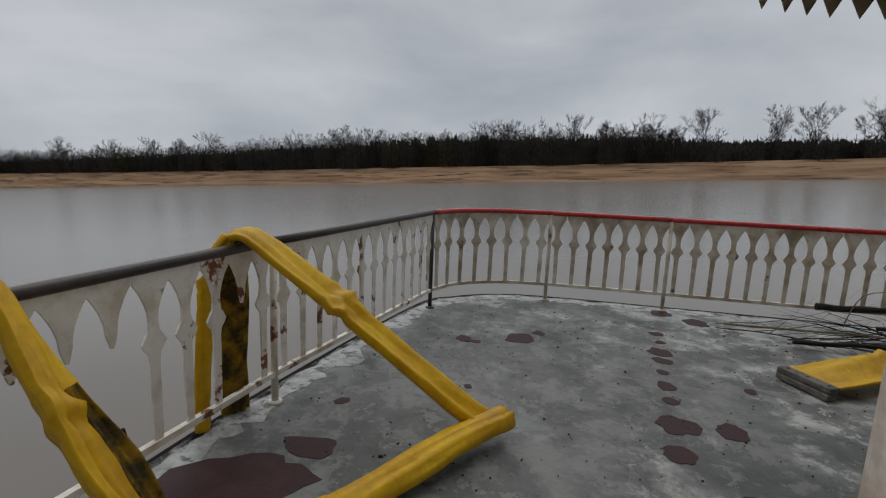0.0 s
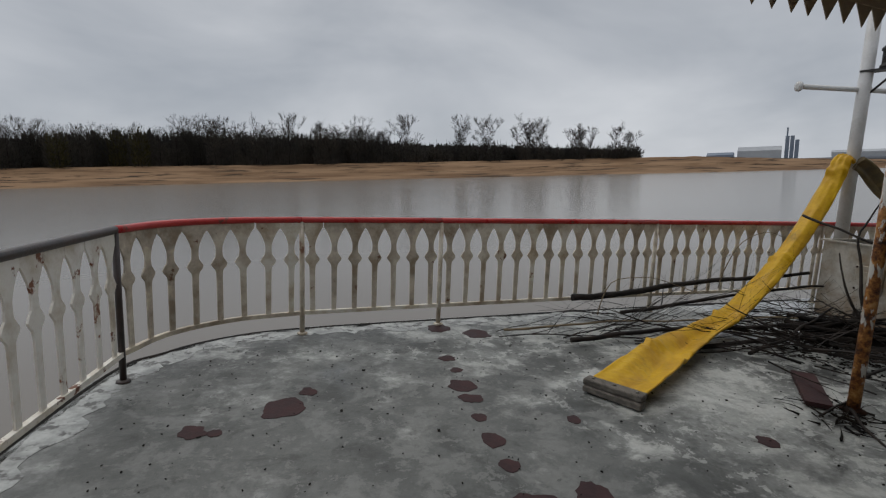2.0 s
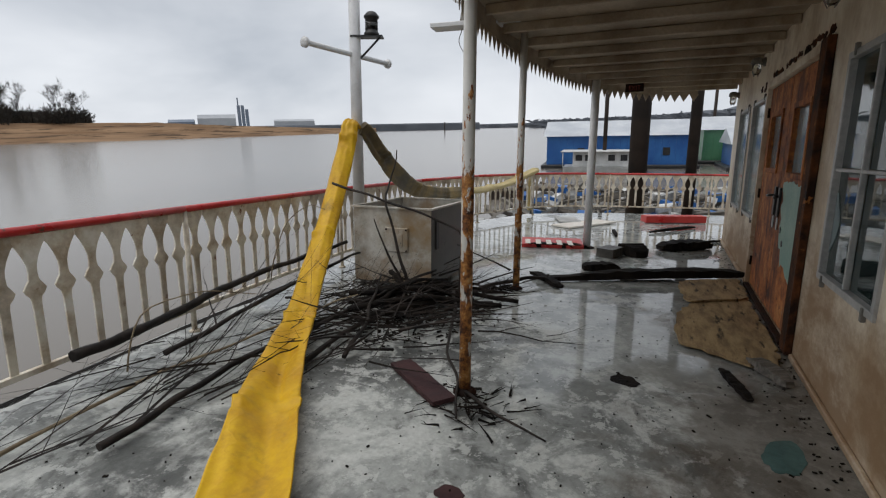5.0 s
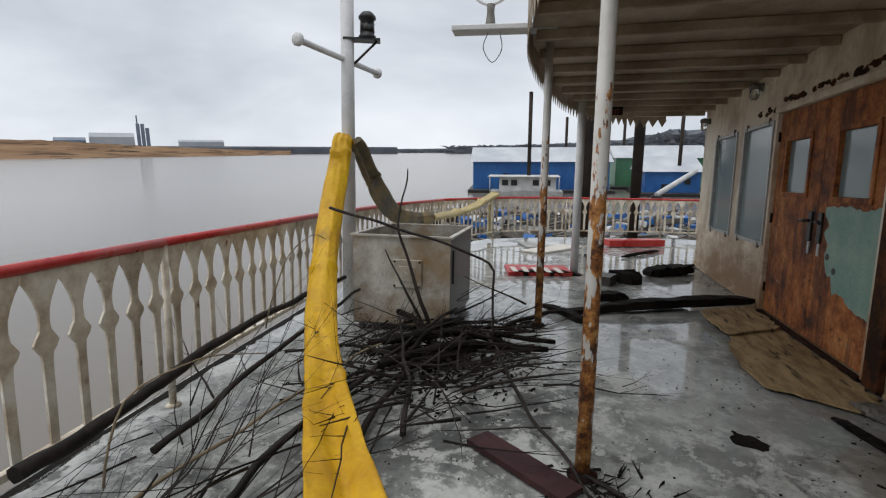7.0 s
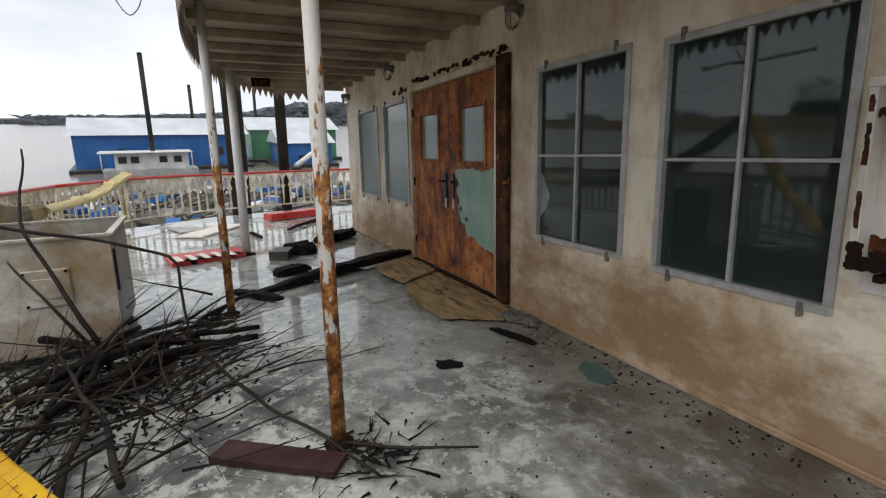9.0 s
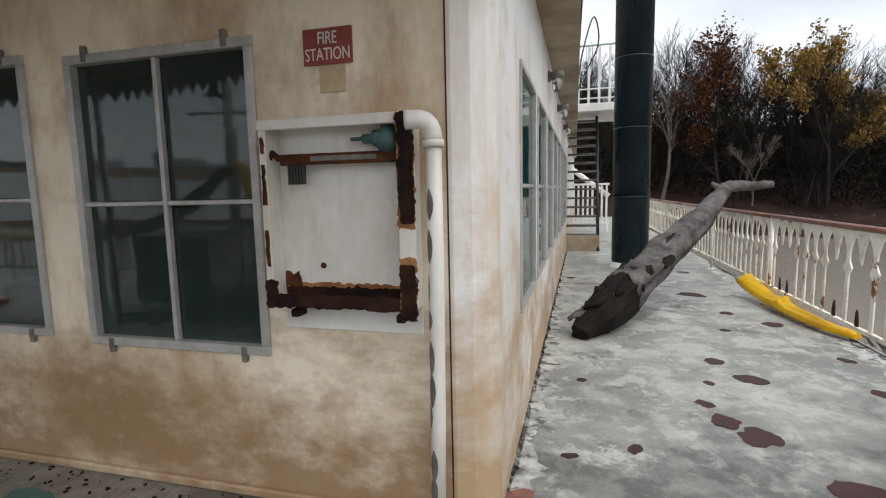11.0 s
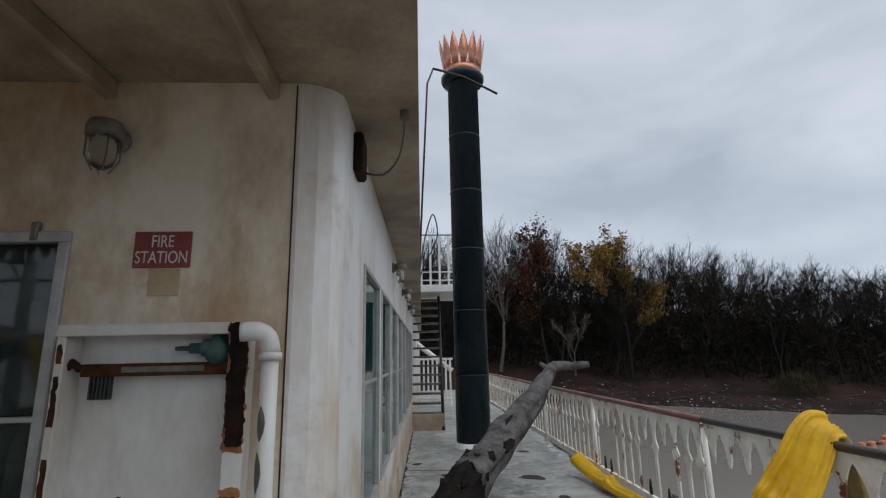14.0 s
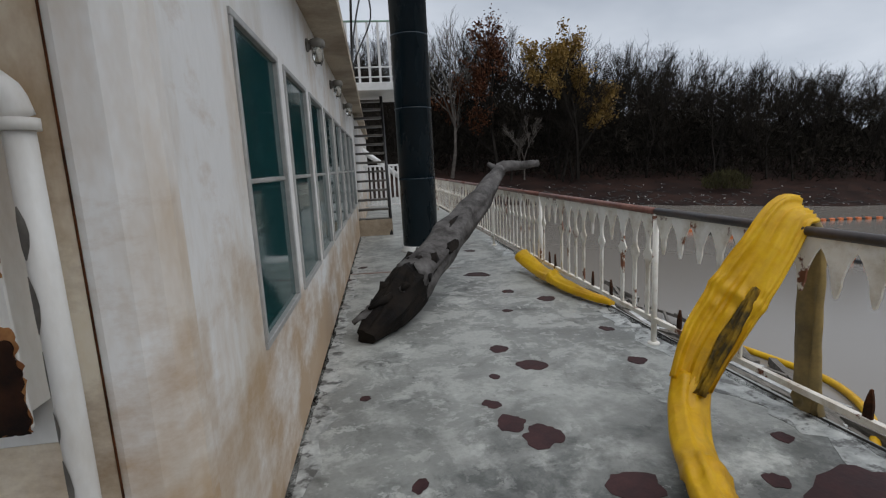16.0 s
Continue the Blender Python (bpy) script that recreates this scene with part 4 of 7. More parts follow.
def railing_bay(a, b, mids, top, skin, label, seed, broken=0.0, post=None):
    """One bay between two posts: pipe, bottom bar, post and cut-out balusters."""
    rnd = random.Random(seed)
    line = spline([(*a, 0), *[(*m, 0) for m in mids], (*b, 0)], 0.02)
    o = line[0].copy()
    bay = thing("railing", label, "railing", tuple(o), group="deck railing")
    line = [p - o for p in line]
    length = sum((q - p).length for p, q in zip(line, line[1:]))
    coarse = line[::max(1, len(line) // (14 if mids else 4))]
    if coarse[-1] != line[-1]:
        coarse.append(line[-1])
    bm = bmesh.new()
    tube(bm, [p + Vector((0, 0, 1.0)) for p in coarse], 0.026, n=10)
    part("handrail", bm, top, bay)
    bm = bmesh.new()
    frames = []
    for i, p in enumerate(coarse):
        d = (coarse[min(i + 1, len(coarse) - 1)] - coarse[max(i - 1, 0)]).normalized()
        s = Vector((-d.y, d.x, 0)) * 0.016
        frames.append([p + s + Vector((0, 0, 0.175)), p - s + Vector((0, 0, 0.175)), p - s + Vector((0, 0, 0.208)), p + s + Vector((0, 0, 0.208))])
    rings(bm, frames, smooth=False)
    part("bottom_bar", bm, skin, bay)
    bm = bmesh.new()
    cyl(bm, 0, 0, 0.0, 0.985, 0.021, n=10)
    lathe(bm, [(0.045, 0.0), (0.045, 0.012), (0.025, 0.02)], 10)
    part("post", bm, post or skin, bay)
    n = max(2, round(length / 0.183))
    pitch = length / n
    whole, torn, short = baluster_mesh(skin, pitch), baluster_mesh(skin, pitch, 1), baluster_mesh(RUST_BROWN, pitch, 2)
    run, k = 0.0, 0
    for p, q in zip(line, line[1:]):
        step = (q - p).length
        while k < n and run + step >= (k + 0.5) * pitch - 1e-6:
            f = ((k + 0.5) * pitch - run) / max(step, 1e-6)
            c = p + (q - p) * f
            me = whole
            if rnd.random() < broken:
                me = torn
                if rnd.random() < 0.6:
                    low = part("baluster_stub", short, None, bay, "rusted baluster stub")
                    low.matrix_basis = pose(c.x, c.y, 0.0, 0, rnd.uniform(-3, 3), math.degrees(math.atan2(q.y - p.y, q.x - p.x)))
            ob = part("baluster", me, None, bay)
            ob.matrix_basis = pose(c.x, c.y, rnd.uniform(-0.002, 0.002), 0, rnd.uniform(-0.6, 0.6), math.degrees(math.atan2(q.y - p.y, q.x - p.x)))
            k += 1
        run += step
    return bay


for i, (a, b) in enumerate(zip(RAIL_LEFT, RAIL_LEFT[1:])):
    top = RAIL_DARK if i >= 8 else RAIL_BROWN
    railing_bay(a, b, [], top, BAL_WHITE, "weathered white cut-out railing with a %s top pipe" % ("black" if i >= 8 else "rusty brown"), i, broken={7: 0.2, 8: 0.55}.get(i, 0.0))
for i, (a, b) in enumerate(zip(RAIL_BOW, RAIL_BOW[1:])):
    mids = {0: [(-1.98, 5.04), (-1.62, 5.37)], 7: [(12.55, 5.05)]}.get(i, [])
    railing_bay(a, b, mids, RAIL_RED, BAL, "grimy cream cut-out railing with a red top pipe", 40 + i, post=RAIL_DARK if i == 0 else None)


# ---- posts, mast, tank and stack ----
def awning_post(x, y, top, r, mat, label):
    p = thing("awning_post", label, "post", (x, y, 0), group="awning posts")
    bm = bmesh.new()
    cyl(bm, 0, 0, 0.012, top, r, n=14)
    part("pipe", bm, mat, p)
    bm = bmesh.new()
    lathe(bm, [(r * 2.0, 0), (r * 2.0, 0.012), (r * 1.1, 0.03)], 14)
    part("foot_flange", bm, RUST, p)


awning_post(2.555, 3.79, 2.62, 0.036, POST_RUST, "white steel post flaking to orange rust")
awning_post(5.02, 4.18, 2.62, 0.036, POST_RUST, "white steel post flaking to orange rust")
awning_post(7.90, 3.86, 2.62, 0.06, MAST_WHITE, "thick grey-white awning post")


def mast():
    m = thing("mast", "white bow mast with a short yard and lamp", "mast", (4.92, 6.12, 0), -6)
    bm = bmesh.new()
    cyl(bm, 0, 0, 0, 4.6, 0.07, 0.06, n=18)
    part("pole", bm, MAST_WHITE, m)
    bm = bmesh.new()
    tube(bm, [(-0.74, 0.02, 2.54), (0.63, 0.02, 2.54)], 0.028, n=10)
    part("yard", bm, MAST_WHITE, m)
    for x in (-0.75, 0.64):
        bm = bmesh.new()
        lathe(bm, [(0.02, -0.02), (0.055, -0.012), (0.055, 0.012), (0.02, 0.02)], 12, pose(x, 0.02, 2.54, 0, 90, 0))
        part("end_cap", bm, MAST_WHITE, m)
    bm = bmesh.new()
    box(bm, -0.04, 0.32, -0.07, 0.07, 2.72, 2.74, pose(0, 0, 0, 0, 0, -62))
    tube(bm, [(0.03, -0.05, 2.5), (0.12, -0.26, 2.72)], 0.012, n=6)
    part("bracket", bm, BLACK, m)
    bm = bmesh.new()
    lathe(bm, [(0.085, 2.80), (0.085, 2.83), (0.07, 2.84), (0.07, 2.98), (0.085, 2.99), (0.085, 3.01), (0.05, 3.05), (0.02, 3.06)], 14, pose(0.09, -0.17, -0.06))
    lan = part("lantern", bm, BLACK, m, "black navigation lantern")
    bm = bmesh.new()
    lathe(bm, [(0.0715, 2.86), (0.0715, 2.95)], 14, pose(0.09, -0.17, -0.06))
    part("lens", bm, LAMPGLASS, lan)


mast()


def tank():
    t = thing("tank", "open galvanised steel tank with a rusty face", "tank", (4.42, 4.92, 0), 3.0)
    x0, x1, y0, y1, z0, z1, w = 0.0, 1.17, 0.0, 0.90, 0.07, 0.875, 0.012
    bm = bmesh.new()
    box(bm, x0, x1, y0, y1, z0, z0 + w)
    part("bottom", bm, STEEL_DARK, t)
    # the side towards the house is a darker grey than the others
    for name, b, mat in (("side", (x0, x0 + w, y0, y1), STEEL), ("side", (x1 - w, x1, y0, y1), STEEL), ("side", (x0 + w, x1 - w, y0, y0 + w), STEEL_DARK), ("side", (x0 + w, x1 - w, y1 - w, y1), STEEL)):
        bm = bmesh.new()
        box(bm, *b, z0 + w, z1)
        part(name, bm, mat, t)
    bm = bmesh.new()
    for b in ((x0 - 0.02, x1 + 0.02, y0 - 0.025, y0 + 0.02), (x0 - 0.02, x1 + 0.02, y1 - 0.02, y1 + 0.025), (x0 - 0.025, x0 + 0.02, y0 + 0.021, y1 - 0.021), (x1 - 0.02, x1 + 0.025, y0 + 0.021, y1 - 0.021)):
        box(bm, *b, z1 + 0.001, z1 + 0.018)
    part("rim", bm, STEEL, t)
    bm = bmesh.new()
    bevel_box(bm, -0.022, -0.001, 0.25, 0.52, 0.42, 0.68, 0.008)
    bevel_box(bm, -0.032, -0.022, 0.31, 0.46, 0.48, 0.62, 0.004)
    hatch = part("hatch_plate", bm, STEEL, t)
    for y in (0.27, 0.50):
        for z in (0.44, 0.66):
            bm = bmesh.new()
            lathe(bm, [(0.011, 0), (0.011, 0.008)], 6, pose(-0.0225, y, z, 0, -90, 0))
            part("bolt", bm, RUST, hatch)
    bm = bmesh.new()
    bevel_box(bm, 0.12, 0.20, -0.012, -0.001, 0.45, 0.76, 0.004)
    part("slot", bm, BLACK, t, "dark upright slot")
    for x in (0.06, 1.11):
        for y in (0.06, 0.84):
            bm = bmesh.new()
            bevel_box(bm, x - 0.025, x + 0.025, y - 0.025, y + 0.025, 0, z0, 0.004)
            part("leg", bm, STEEL_DARK, t)


tank()


def smoke_stack():
    s = thing("smoke_stack", "tall blue-black smokestack with a copper crown", "smokestack", (-0.72, -5.27, 0))
    for k in range(6):
        bm = bmesh.new()
        z0, z1 = 0.1 + 1.12 * k, 0.1 + 1.12 * (k + 1)
        lathe(bm, [(0.298, z0), (0.298, z1 - 0.03), (0.304, z1 - 0.028), (0.304, z1 - 0.002)], 36)
        part("barrel", bm, STACK, s)
    bm = bmesh.new()
    lathe(bm, [(0.335, 0), (0.335, 0.02), (0.303, 0.022), (0.303, 0.1)], 28)
    part("base_ring", bm, MAST_WHITE, s, "white base ring")
    bm = bmesh.new()
    lathe(bm, [(0.298, 6.82), (0.40, 6.86), (0.43, 6.92), (0.43, 6.98), (0.36, 7.0)], 32)
    part("collar", bm, STACK, s)
    bm = bmesh.new()
    lathe(bm, [(0.36, 7.0), (0.37, 7.16), (0.355, 7.16), (0.345, 7.0)], 32)
    band = part("crown_band", bm, COPPER, s)
    bm = bmesh.new()
    rings(bm, [[(-w, d - 0.006, z), (w, d - 0.006, z), (w, d + 0.006, z), (-w, d + 0.006, z)] for z, w, d in ((0, 0.05, 0), (0.12, 0.075, 0.015), (0.28, 0.095, 0.04), (0.42, 0.07, 0.065), (0.54, 0.035, 0.085), (0.64, 0.004, 0.10))])
    me = mesh_of("crown_leaf", bm, COPPER)
    for k in range(14):
        part("crown_leaf", me, None, band).matrix_basis = pose(0, 0, 7.15, 0, 0, 360 / 14 * k) @ pose(0, 0.365, 0)


smoke_stack()


# ---- yellow boom fabric ----
def ridge(x, y, z):
    return 1 - 2.4 * abs(noise.noise((x, y, z)))


def ribbon(bm, pts, width, thick, seed, crease=0.25, step=0.03, side=None, n=36, pleat=0.0):
    """A flattened, folded tube of cloth along a line, kinked where it has been bent."""
    line = spline(pts, step)
    frames = []
    last = Vector(side) if side else None
    m = len(line)
    for i, p in enumerate(line):
        d = (line[min(i + 2, m - 1)] - line[max(i - 2, 0)]).normalized()
        s = d.cross(Vector((0, 0, 1))) if last is None else last - d * last.dot(d)
        if s.length < 1e-3:
            s = d.orthogonal()
        s.normalize()
        last = s
        u = s.cross(d)
        f, run = i / max(1, m - 1), i * step
        w = width if isinstance(width, (int, float)) else table(f, width)
        h = thick if isinstance(thick, (int, float)) else table(f, thick)
        far = ((run + 0.37 * seed) % 1.3) - 0.65
        kink = max(0.0, 1 - abs(far) / 0.05)
        w *= 1 + 0.12 * noise.noise((run * 1.1, seed, 0)) + 0.07 * kink
        h *= 1 + 0.3 * kink
        p = p + s * 0.012 * noise.noise((run * 1.4, seed, 9)) + u * 0.008 * kink
        twist = 0.16 * noise.noise((run * 0.8, seed, 7))
        s2, u2 = s * math.cos(twist) + u * math.sin(twist), u * math.cos(twist) - s * math.sin(twist)
        mid_c = 0.32 * math.sin(seed) + 0.22 * noise.noise((run * 0.7, seed, 5))
        tent = w * 0.27 * math.cos(run * 1.15 + seed * 1.7)
        near = math.exp(-(far / 0.10) ** 2)
        ring = []
        for k in range(n):
            a = 2 * math.pi * k / n
            c, sn = math.cos(a), math.sin(a)
            flat = math.copysign(abs(sn) ** 0.6, sn)
            # the cloth is bent along one line, with slack folds beside it and buckles where it is kinked
            gut = tent * (abs(c - mid_c) - 0.5)
            fold = 0.010 * ridge(run * 0.5, c * 1.9 + seed, 0.4) + 0.009 * ridge(run * 2.1 + c * 1.6, c * 1.7, seed + 3) + 0.004 * ridge(run * 5 - c * 3, c * 3, seed + 8)
            buckle = near * (0.022 * ridge(run * 5.5, c * 1.3, seed) + 0.012 * math.cos(far * 60 + c * 2.5 + seed))
            ring.append(p + s2 * (c * w / 2 * (1 + 0.05 * noise.noise((run * 4, seed, a)))) + u2 * (flat * h / 2 + (0.7 + crease) * fold + buckle * (0.4 if pleat else 1.0) + gut * (0.4 if pleat else 1.0) + pleat * (ridge(run * 0.5, c * 2.9 + seed, 1.7) + 0.5 * ridge(run * 1.3, c * 5.0, seed + 2))))
        frames.append(ring)
    rings(bm, frames)


def booms():
    b = thing("containment_boom", "creased yellow vinyl boom draped from deck to mast to railing", "boom", (1.03, 4.08, 0))
    o = Vector((1.03, 4.08, 0))

    def rel(pts):
        return [Vector(p) - o for p in pts]

    bm = bmesh.new()
    ribbon(bm, rel([(1.06, 4.10, 0.05), (1.45, 4.38, 0.08), (2.0, 4.76, 0.10), (2.44, 5.05, 0.13), (2.96, 5.36, 0.19), (3.55, 5.70, 0.42), (4.05, 5.93, 0.74), (4.40, 6.05, 1.10), (4.66, 6.10, 1.50), (4.78, 6.11, 1.77), (4.86, 6.10, 1.74)]),
           [(0, 0.37), (0.25, 0.31), (0.42, 0.24), (0.7, 0.22), (1, 0.20)], [(0, 0.04), (0.3, 0.055), (0.6, 0.06), (1, 0.05)], 3, 0.36, 0.03)
    part("front_length", bm, YELLOW, b)
    bm = bmesh.new()
    ribbon(bm, rel([(4.90, 6.06, 1.74), (5.02, 6.06, 1.68), (5.35, 6.10, 1.46), (6.0, 6.2, 1.14), (6.9, 6.3, 0.88), (7.9, 6.36, 0.76), (8.6, 6.32, 0.72)]), [(0, 0.16), (0.3, 0.24), (1, 0.22)], 0.08, 7, 0.35, 0.03, side=(0.2, 0.3, -1))
    part("sagging_length", bm, YELLOW_BROWN, b, "brown underside of the boom")
    bm = bmesh.new()
    ribbon(bm, rel([(8.6, 6.32, 0.72), (9.8, 6.16, 0.74), (10.8, 5.95, 0.84), (11.6, 5.78, 1.0), (11.88, 5.71, 1.07)]), 0.2, 0.1, 9, 0.35, 0.03)
    part("far_length", bm, YELLOW_PALE, b, "faded pale yellow end")
    bm = bmesh.new()
    ribbon(bm, rel([(11.88, 5.71, 1.08), (11.94, 5.81, 1.05), (11.96, 5.84, 0.7), (11.97, 5.84, 0.1)]), 0.14, 0.07, 11, 0.35, 0.03, side=(1, 0, 0))
    part("hanging_end", bm, YELLOW_PALE, b)
    for k, (dx, dz) in enumerate(((0.0, 0.012), (0.035, 0.056))):
        bm = bmesh.new()
        bevel_box(bm, -0.20, 0.20, -0.045, 0.045, 0, 0.042, 0.006, pose(dx * 0.3, dx * 0.4, dz, 0, 0, -54.4 + 2 * k))
        part("clamp_board", bm, OLDWOOD, b, "grey wooden clamping board")
        for x in (-0.15, 0.0, 0.15):
            if k:
                bm = bmesh.new()
                lathe(bm, [(0.012, 0.042), (0.012, 0.049), (0.006, 0.052)], 8, pose(dx * 0.3, dx * 0.4, dz, 0, 0, -54.4 + 2 * k) @ pose(x, 0, 0))
                part("bolt", bm, LAMPGREY, b)

    b = thing("containment_boom", "yellow vinyl boom looped over the white railing onto the deck", "boom", (-1.05, 2.3, 0))
    o = Vector((-1.05, 2.3, 0))
    bm = bmesh.new()
    ribbon(bm, rel([(-2.19, 2.07, 1.04), (-2.12, 2.075, 1.065), (-2.03, 2.095, 1.02), (-1.78, 2.165, 0.82), (-1.48, 2.25, 0.58), (-1.20, 2.33, 0.35), (-0.98, 2.40, 0.17), (-0.86, 2.43, 0.09)]), [(0, 0.19), (0.15, 0.20), (1, 0.17)], [(0, 0.05), (0.3, 0.075), (1, 0.075)], 21, 0.4, 0.03)
    part("upper_length", bm, YELLOW, b)
    bm = bmesh.new()
    ribbon(bm, rel([(-0.76, 2.52, 0.11), (-0.86, 2.34, 0.11), (-1.0, 2.05, 0.10), (-1.12, 1.75, 0.09), (-1.22, 1.45, 0.10), (-1.32, 1.2, 0.12), (-1.42, 1.02, 0.18), (-1.50, 0.92, 0.29)]), [(0, 0.16), (0.3, 0.18), (1, 0.19)], 0.09, 23, 0.45, 0.03)
    part("floor_length", bm, YELLOW, b)
    bm = bmesh.new()
    ribbon(bm, rel([(-1.49, 0.93, 0.26), (-1.58, 0.90, 0.42), (-1.74, 0.88, 0.64), (-1.92, 0.86, 0.88), (-2.04, 0.84, 1.05), (-2.13, 0.83, 1.06)]), [(0, 0.20), (0.25, 0.25), (0.6, 0.25), (0.85, 0.22), (1, 0.19)], 0.04, 25, 0.8, 0.02, side=(-0.75, 0.66, 0), n=60, pleat=0.026)
    part("rail_length", bm, YELLOW, b)
    bm = bmesh.new()
    ribbon(bm, rel([(-1.50, 1.02, 0.24), (-1.57, 1.00, 0.38), (-1.68, 0.98, 0.54), (-1.82, 0.95, 0.72)]), [(0, 0.05), (0.5, 0.09), (1, 0.03)], 0.04, 37, 0.9, 0.03)
    part("soiled_fold", bm, YELLOW_SOIL_SHADE, b, "fold dark with mud and shade")
    bm = bmesh.new()
    ribbon(bm, rel([(-2.13, 0.84, 1.05), (-2.19, 0.85, 0.9), (-2.20, 0.86, 0.4), (-2.21, 0.87, -0.5)]), 0.13, 0.05, 27, 0.4, 0.03, side=(0, 1, 0))
    part("outboard_end", bm, YELLOW_BROWN, b)
    bm = bmesh.new()
    ribbon(bm, rel([(-2.18, 2.02, 1.05), (-2.24, 1.96, 0.9), (-2.26, 1.90, 0.4), (-2.27, 1.88, -0.5)]), 0.12, 0.05, 29, 0.4, 0.03, side=(0, 1, 0))
    part("outboard_end", bm, YELLOW, b)
    # the boom's shadow side, added as a dark strip of cloth
    bm = bmesh.new()
    ribbon(bm, rel([(-2.18, 2.12, 1.02), (-2.23, 2.12, 0.85), (-2.25, 2.11, 0.4), (-2.26, 2.10, -0.5)]), 0.16, 0.04, 33, 0.4, 0.03, side=(0, 1, 0))
    part("outboard_fold", bm, YELLOW_SOIL_SHADE, b, "fold dark with mud and shade")

    b = thing("containment_boom", "crumpled piece of yellow boom lying by the railing", "boom", (-1.95, -2.3, 0))
    o = Vector((-1.95, -2.3, 0))
    bm = bmesh.new()
    ribbon(bm, rel([(-1.80, -2.98, 0.22), (-1.83, -2.86, 0.17), (-1.88, -2.4, 0.09), (-1.94, -1.8, 0.07), (-2.03, -1.4, 0.05), (-2.14, -1.2, 0.04)]), [(0, 0.2), (0.5, 0.15), (1, 0.09)], [(0, 0.13), (0.5, 0.10), (1, 0.06)], 31, 0.35, 0.03)
    part("fabric", bm, YELLOW, b)


booms()


# ---- driftwood log on the side deck ----
def drift_log():
    log = thing("driftwood_log", "silvery weathered tree trunk leaning on the railing", "log", (0.1, -1.05, 0))
    o = Vector((0.1, -1.05, 0))
    path = spline([Vector(p) - o for p in ((0.16, -0.84, 0.05), (0.02, -1.06, 0.14), (-0.22, -1.44, 0.27), (-0.64, -2.12, 0.52), (-1.14, -2.96, 0.80), (-1.56, -3.70, 1.07), (-1.88, -4.3, 1.27))], 0.03)
    frames = []
    n = 30
    for i, p in enumerate(path):
        f = i / (len(path) - 1)
        d = (path[min(i + 1, len(path) - 1)] - path[max(i - 1, 0)]).normalized()
        s = d.cross(Vector((0, 0, 1))).normalized()
        u = s.cross(d)
        r = table(f, [(0, 0.08), (0.08, 0.16), (0.2, 0.205), (0.45, 0.18), (0.75, 0.135), (0.93, 0.10), (1, 0.095)])
        ring = []
        for k in range(n):
            a = 2 * math.pi * k / n
            j = 1 + (0.2 + 0.5 * max(0, 0.4 - f)) * noise.noise((f * 5, math.cos(a) * 1.6, math.sin(a) * 1.6)) + 0.3 * (abs(noise.noise((f * 4, math.cos(a) * 4 + f * 3, math.sin(a) * 4))) - 0.2) + 0.10 * noise.noise((f * 14, math.cos(a) * 8, math.sin(a) * 8))
            ring.append(p + (s * math.cos(a) + u * math.sin(a)) * r * j)
        frames.append(ring)
    bm = bmesh.new()
    # bark and pale wood end raggedly above the black rotten core
    rnd = random.Random(8)
    cut = int(0.22 * len(frames))
    core = [[path[i] + (q - path[i]) * (0.96 if i > cut - 4 else 1.0) for q in frames[i]] for i in range(cut + 12)]
    rings(bm, core, smooth=False)
    part("rotten_core", bm, BLACKWOOD, log, "black rotten butt")
    shell = [list(ring) for ring in frames[cut:]]
    axis = (path[cut + 3] - path[cut]).normalized()
    for k in range(n):
        pull = axis * (0.16 * noise.noise((k * 0.55, 3, 1)) + rnd.uniform(-0.05, 0.05))
        shell[0][k] = shell[0][k] + pull - axis * 0.08
        shell[1][k] = shell[1][k] + pull * 0.6 - axis * 0.03
        shell[2][k] = shell[2][k] + pull * 0.3
    bm = bmesh.new()
    rings(bm, shell)
    part("trunk", bm, DRIFT, log)
    # torn hollows in the flank
    for f, a, long, wide in ((0.47, 1.2, 0.20, 0.045), (0.36, 0.5, 0.13, 0.05)):
        i = int(f * (len(path) - 1))
        d = (path[i + 1] - path[i]).normalized()
        s = d.cross(Vector((0, 0, 1))).normalized()
        out = s * math.cos(a) + s.cross(d) * math.sin(a)
        ring_at = min(frames[i], key=lambda q: -(q - path[i]).normalized().dot(out))
        c = ring_at + out * 0.004
        tang = out.cross(d)
        bm = bmesh.new()
        edge = [c + d * long * math.cos(t) * (1 + 0.35 * noise.noise((t * 2, f, 4))) + tang * wide * math.sin(t) * (1 + 0.5 * noise.noise((t * 2.5, f, 7))) for t in [2 * math.pi * j / 16 for j in range(16)]]
        rings(bm, [[q - out * 0.05 for q in edge], edge], smooth=False)
        part("hollow", bm, BLACKWOOD, log, "dark torn hollow")
    e = path[-1]
    bm = bmesh.new()
    tube(bm, spline([e + Vector((0.06, 0.06, -0.05)), e + Vector((-0.06, -0.08, 0.06)), e + Vector((-0.34, -0.12, 0.07)), e + Vector((-0.66, -0.14, 0.09))], 0.05), 0.095, 0.055, 10, wobble=0.15, seed=3)
    part("branch_stub", bm, DRIFT, log)
    bm = bmesh.new()
    tube(bm, spline([e + Vector((0.0, 0.0, 0.0)), e + Vector((0.10, -0.1, 0.09)), e + Vector((0.13, -0.14, 0.12))], 0.05), 0.06, 0.03, 8, wobble=0.2, seed=4)
    part("branch_stub", bm, DRIFT, log)
    # the rotten butt: dark splinters and torn roots
    rnd = random.Random(5)
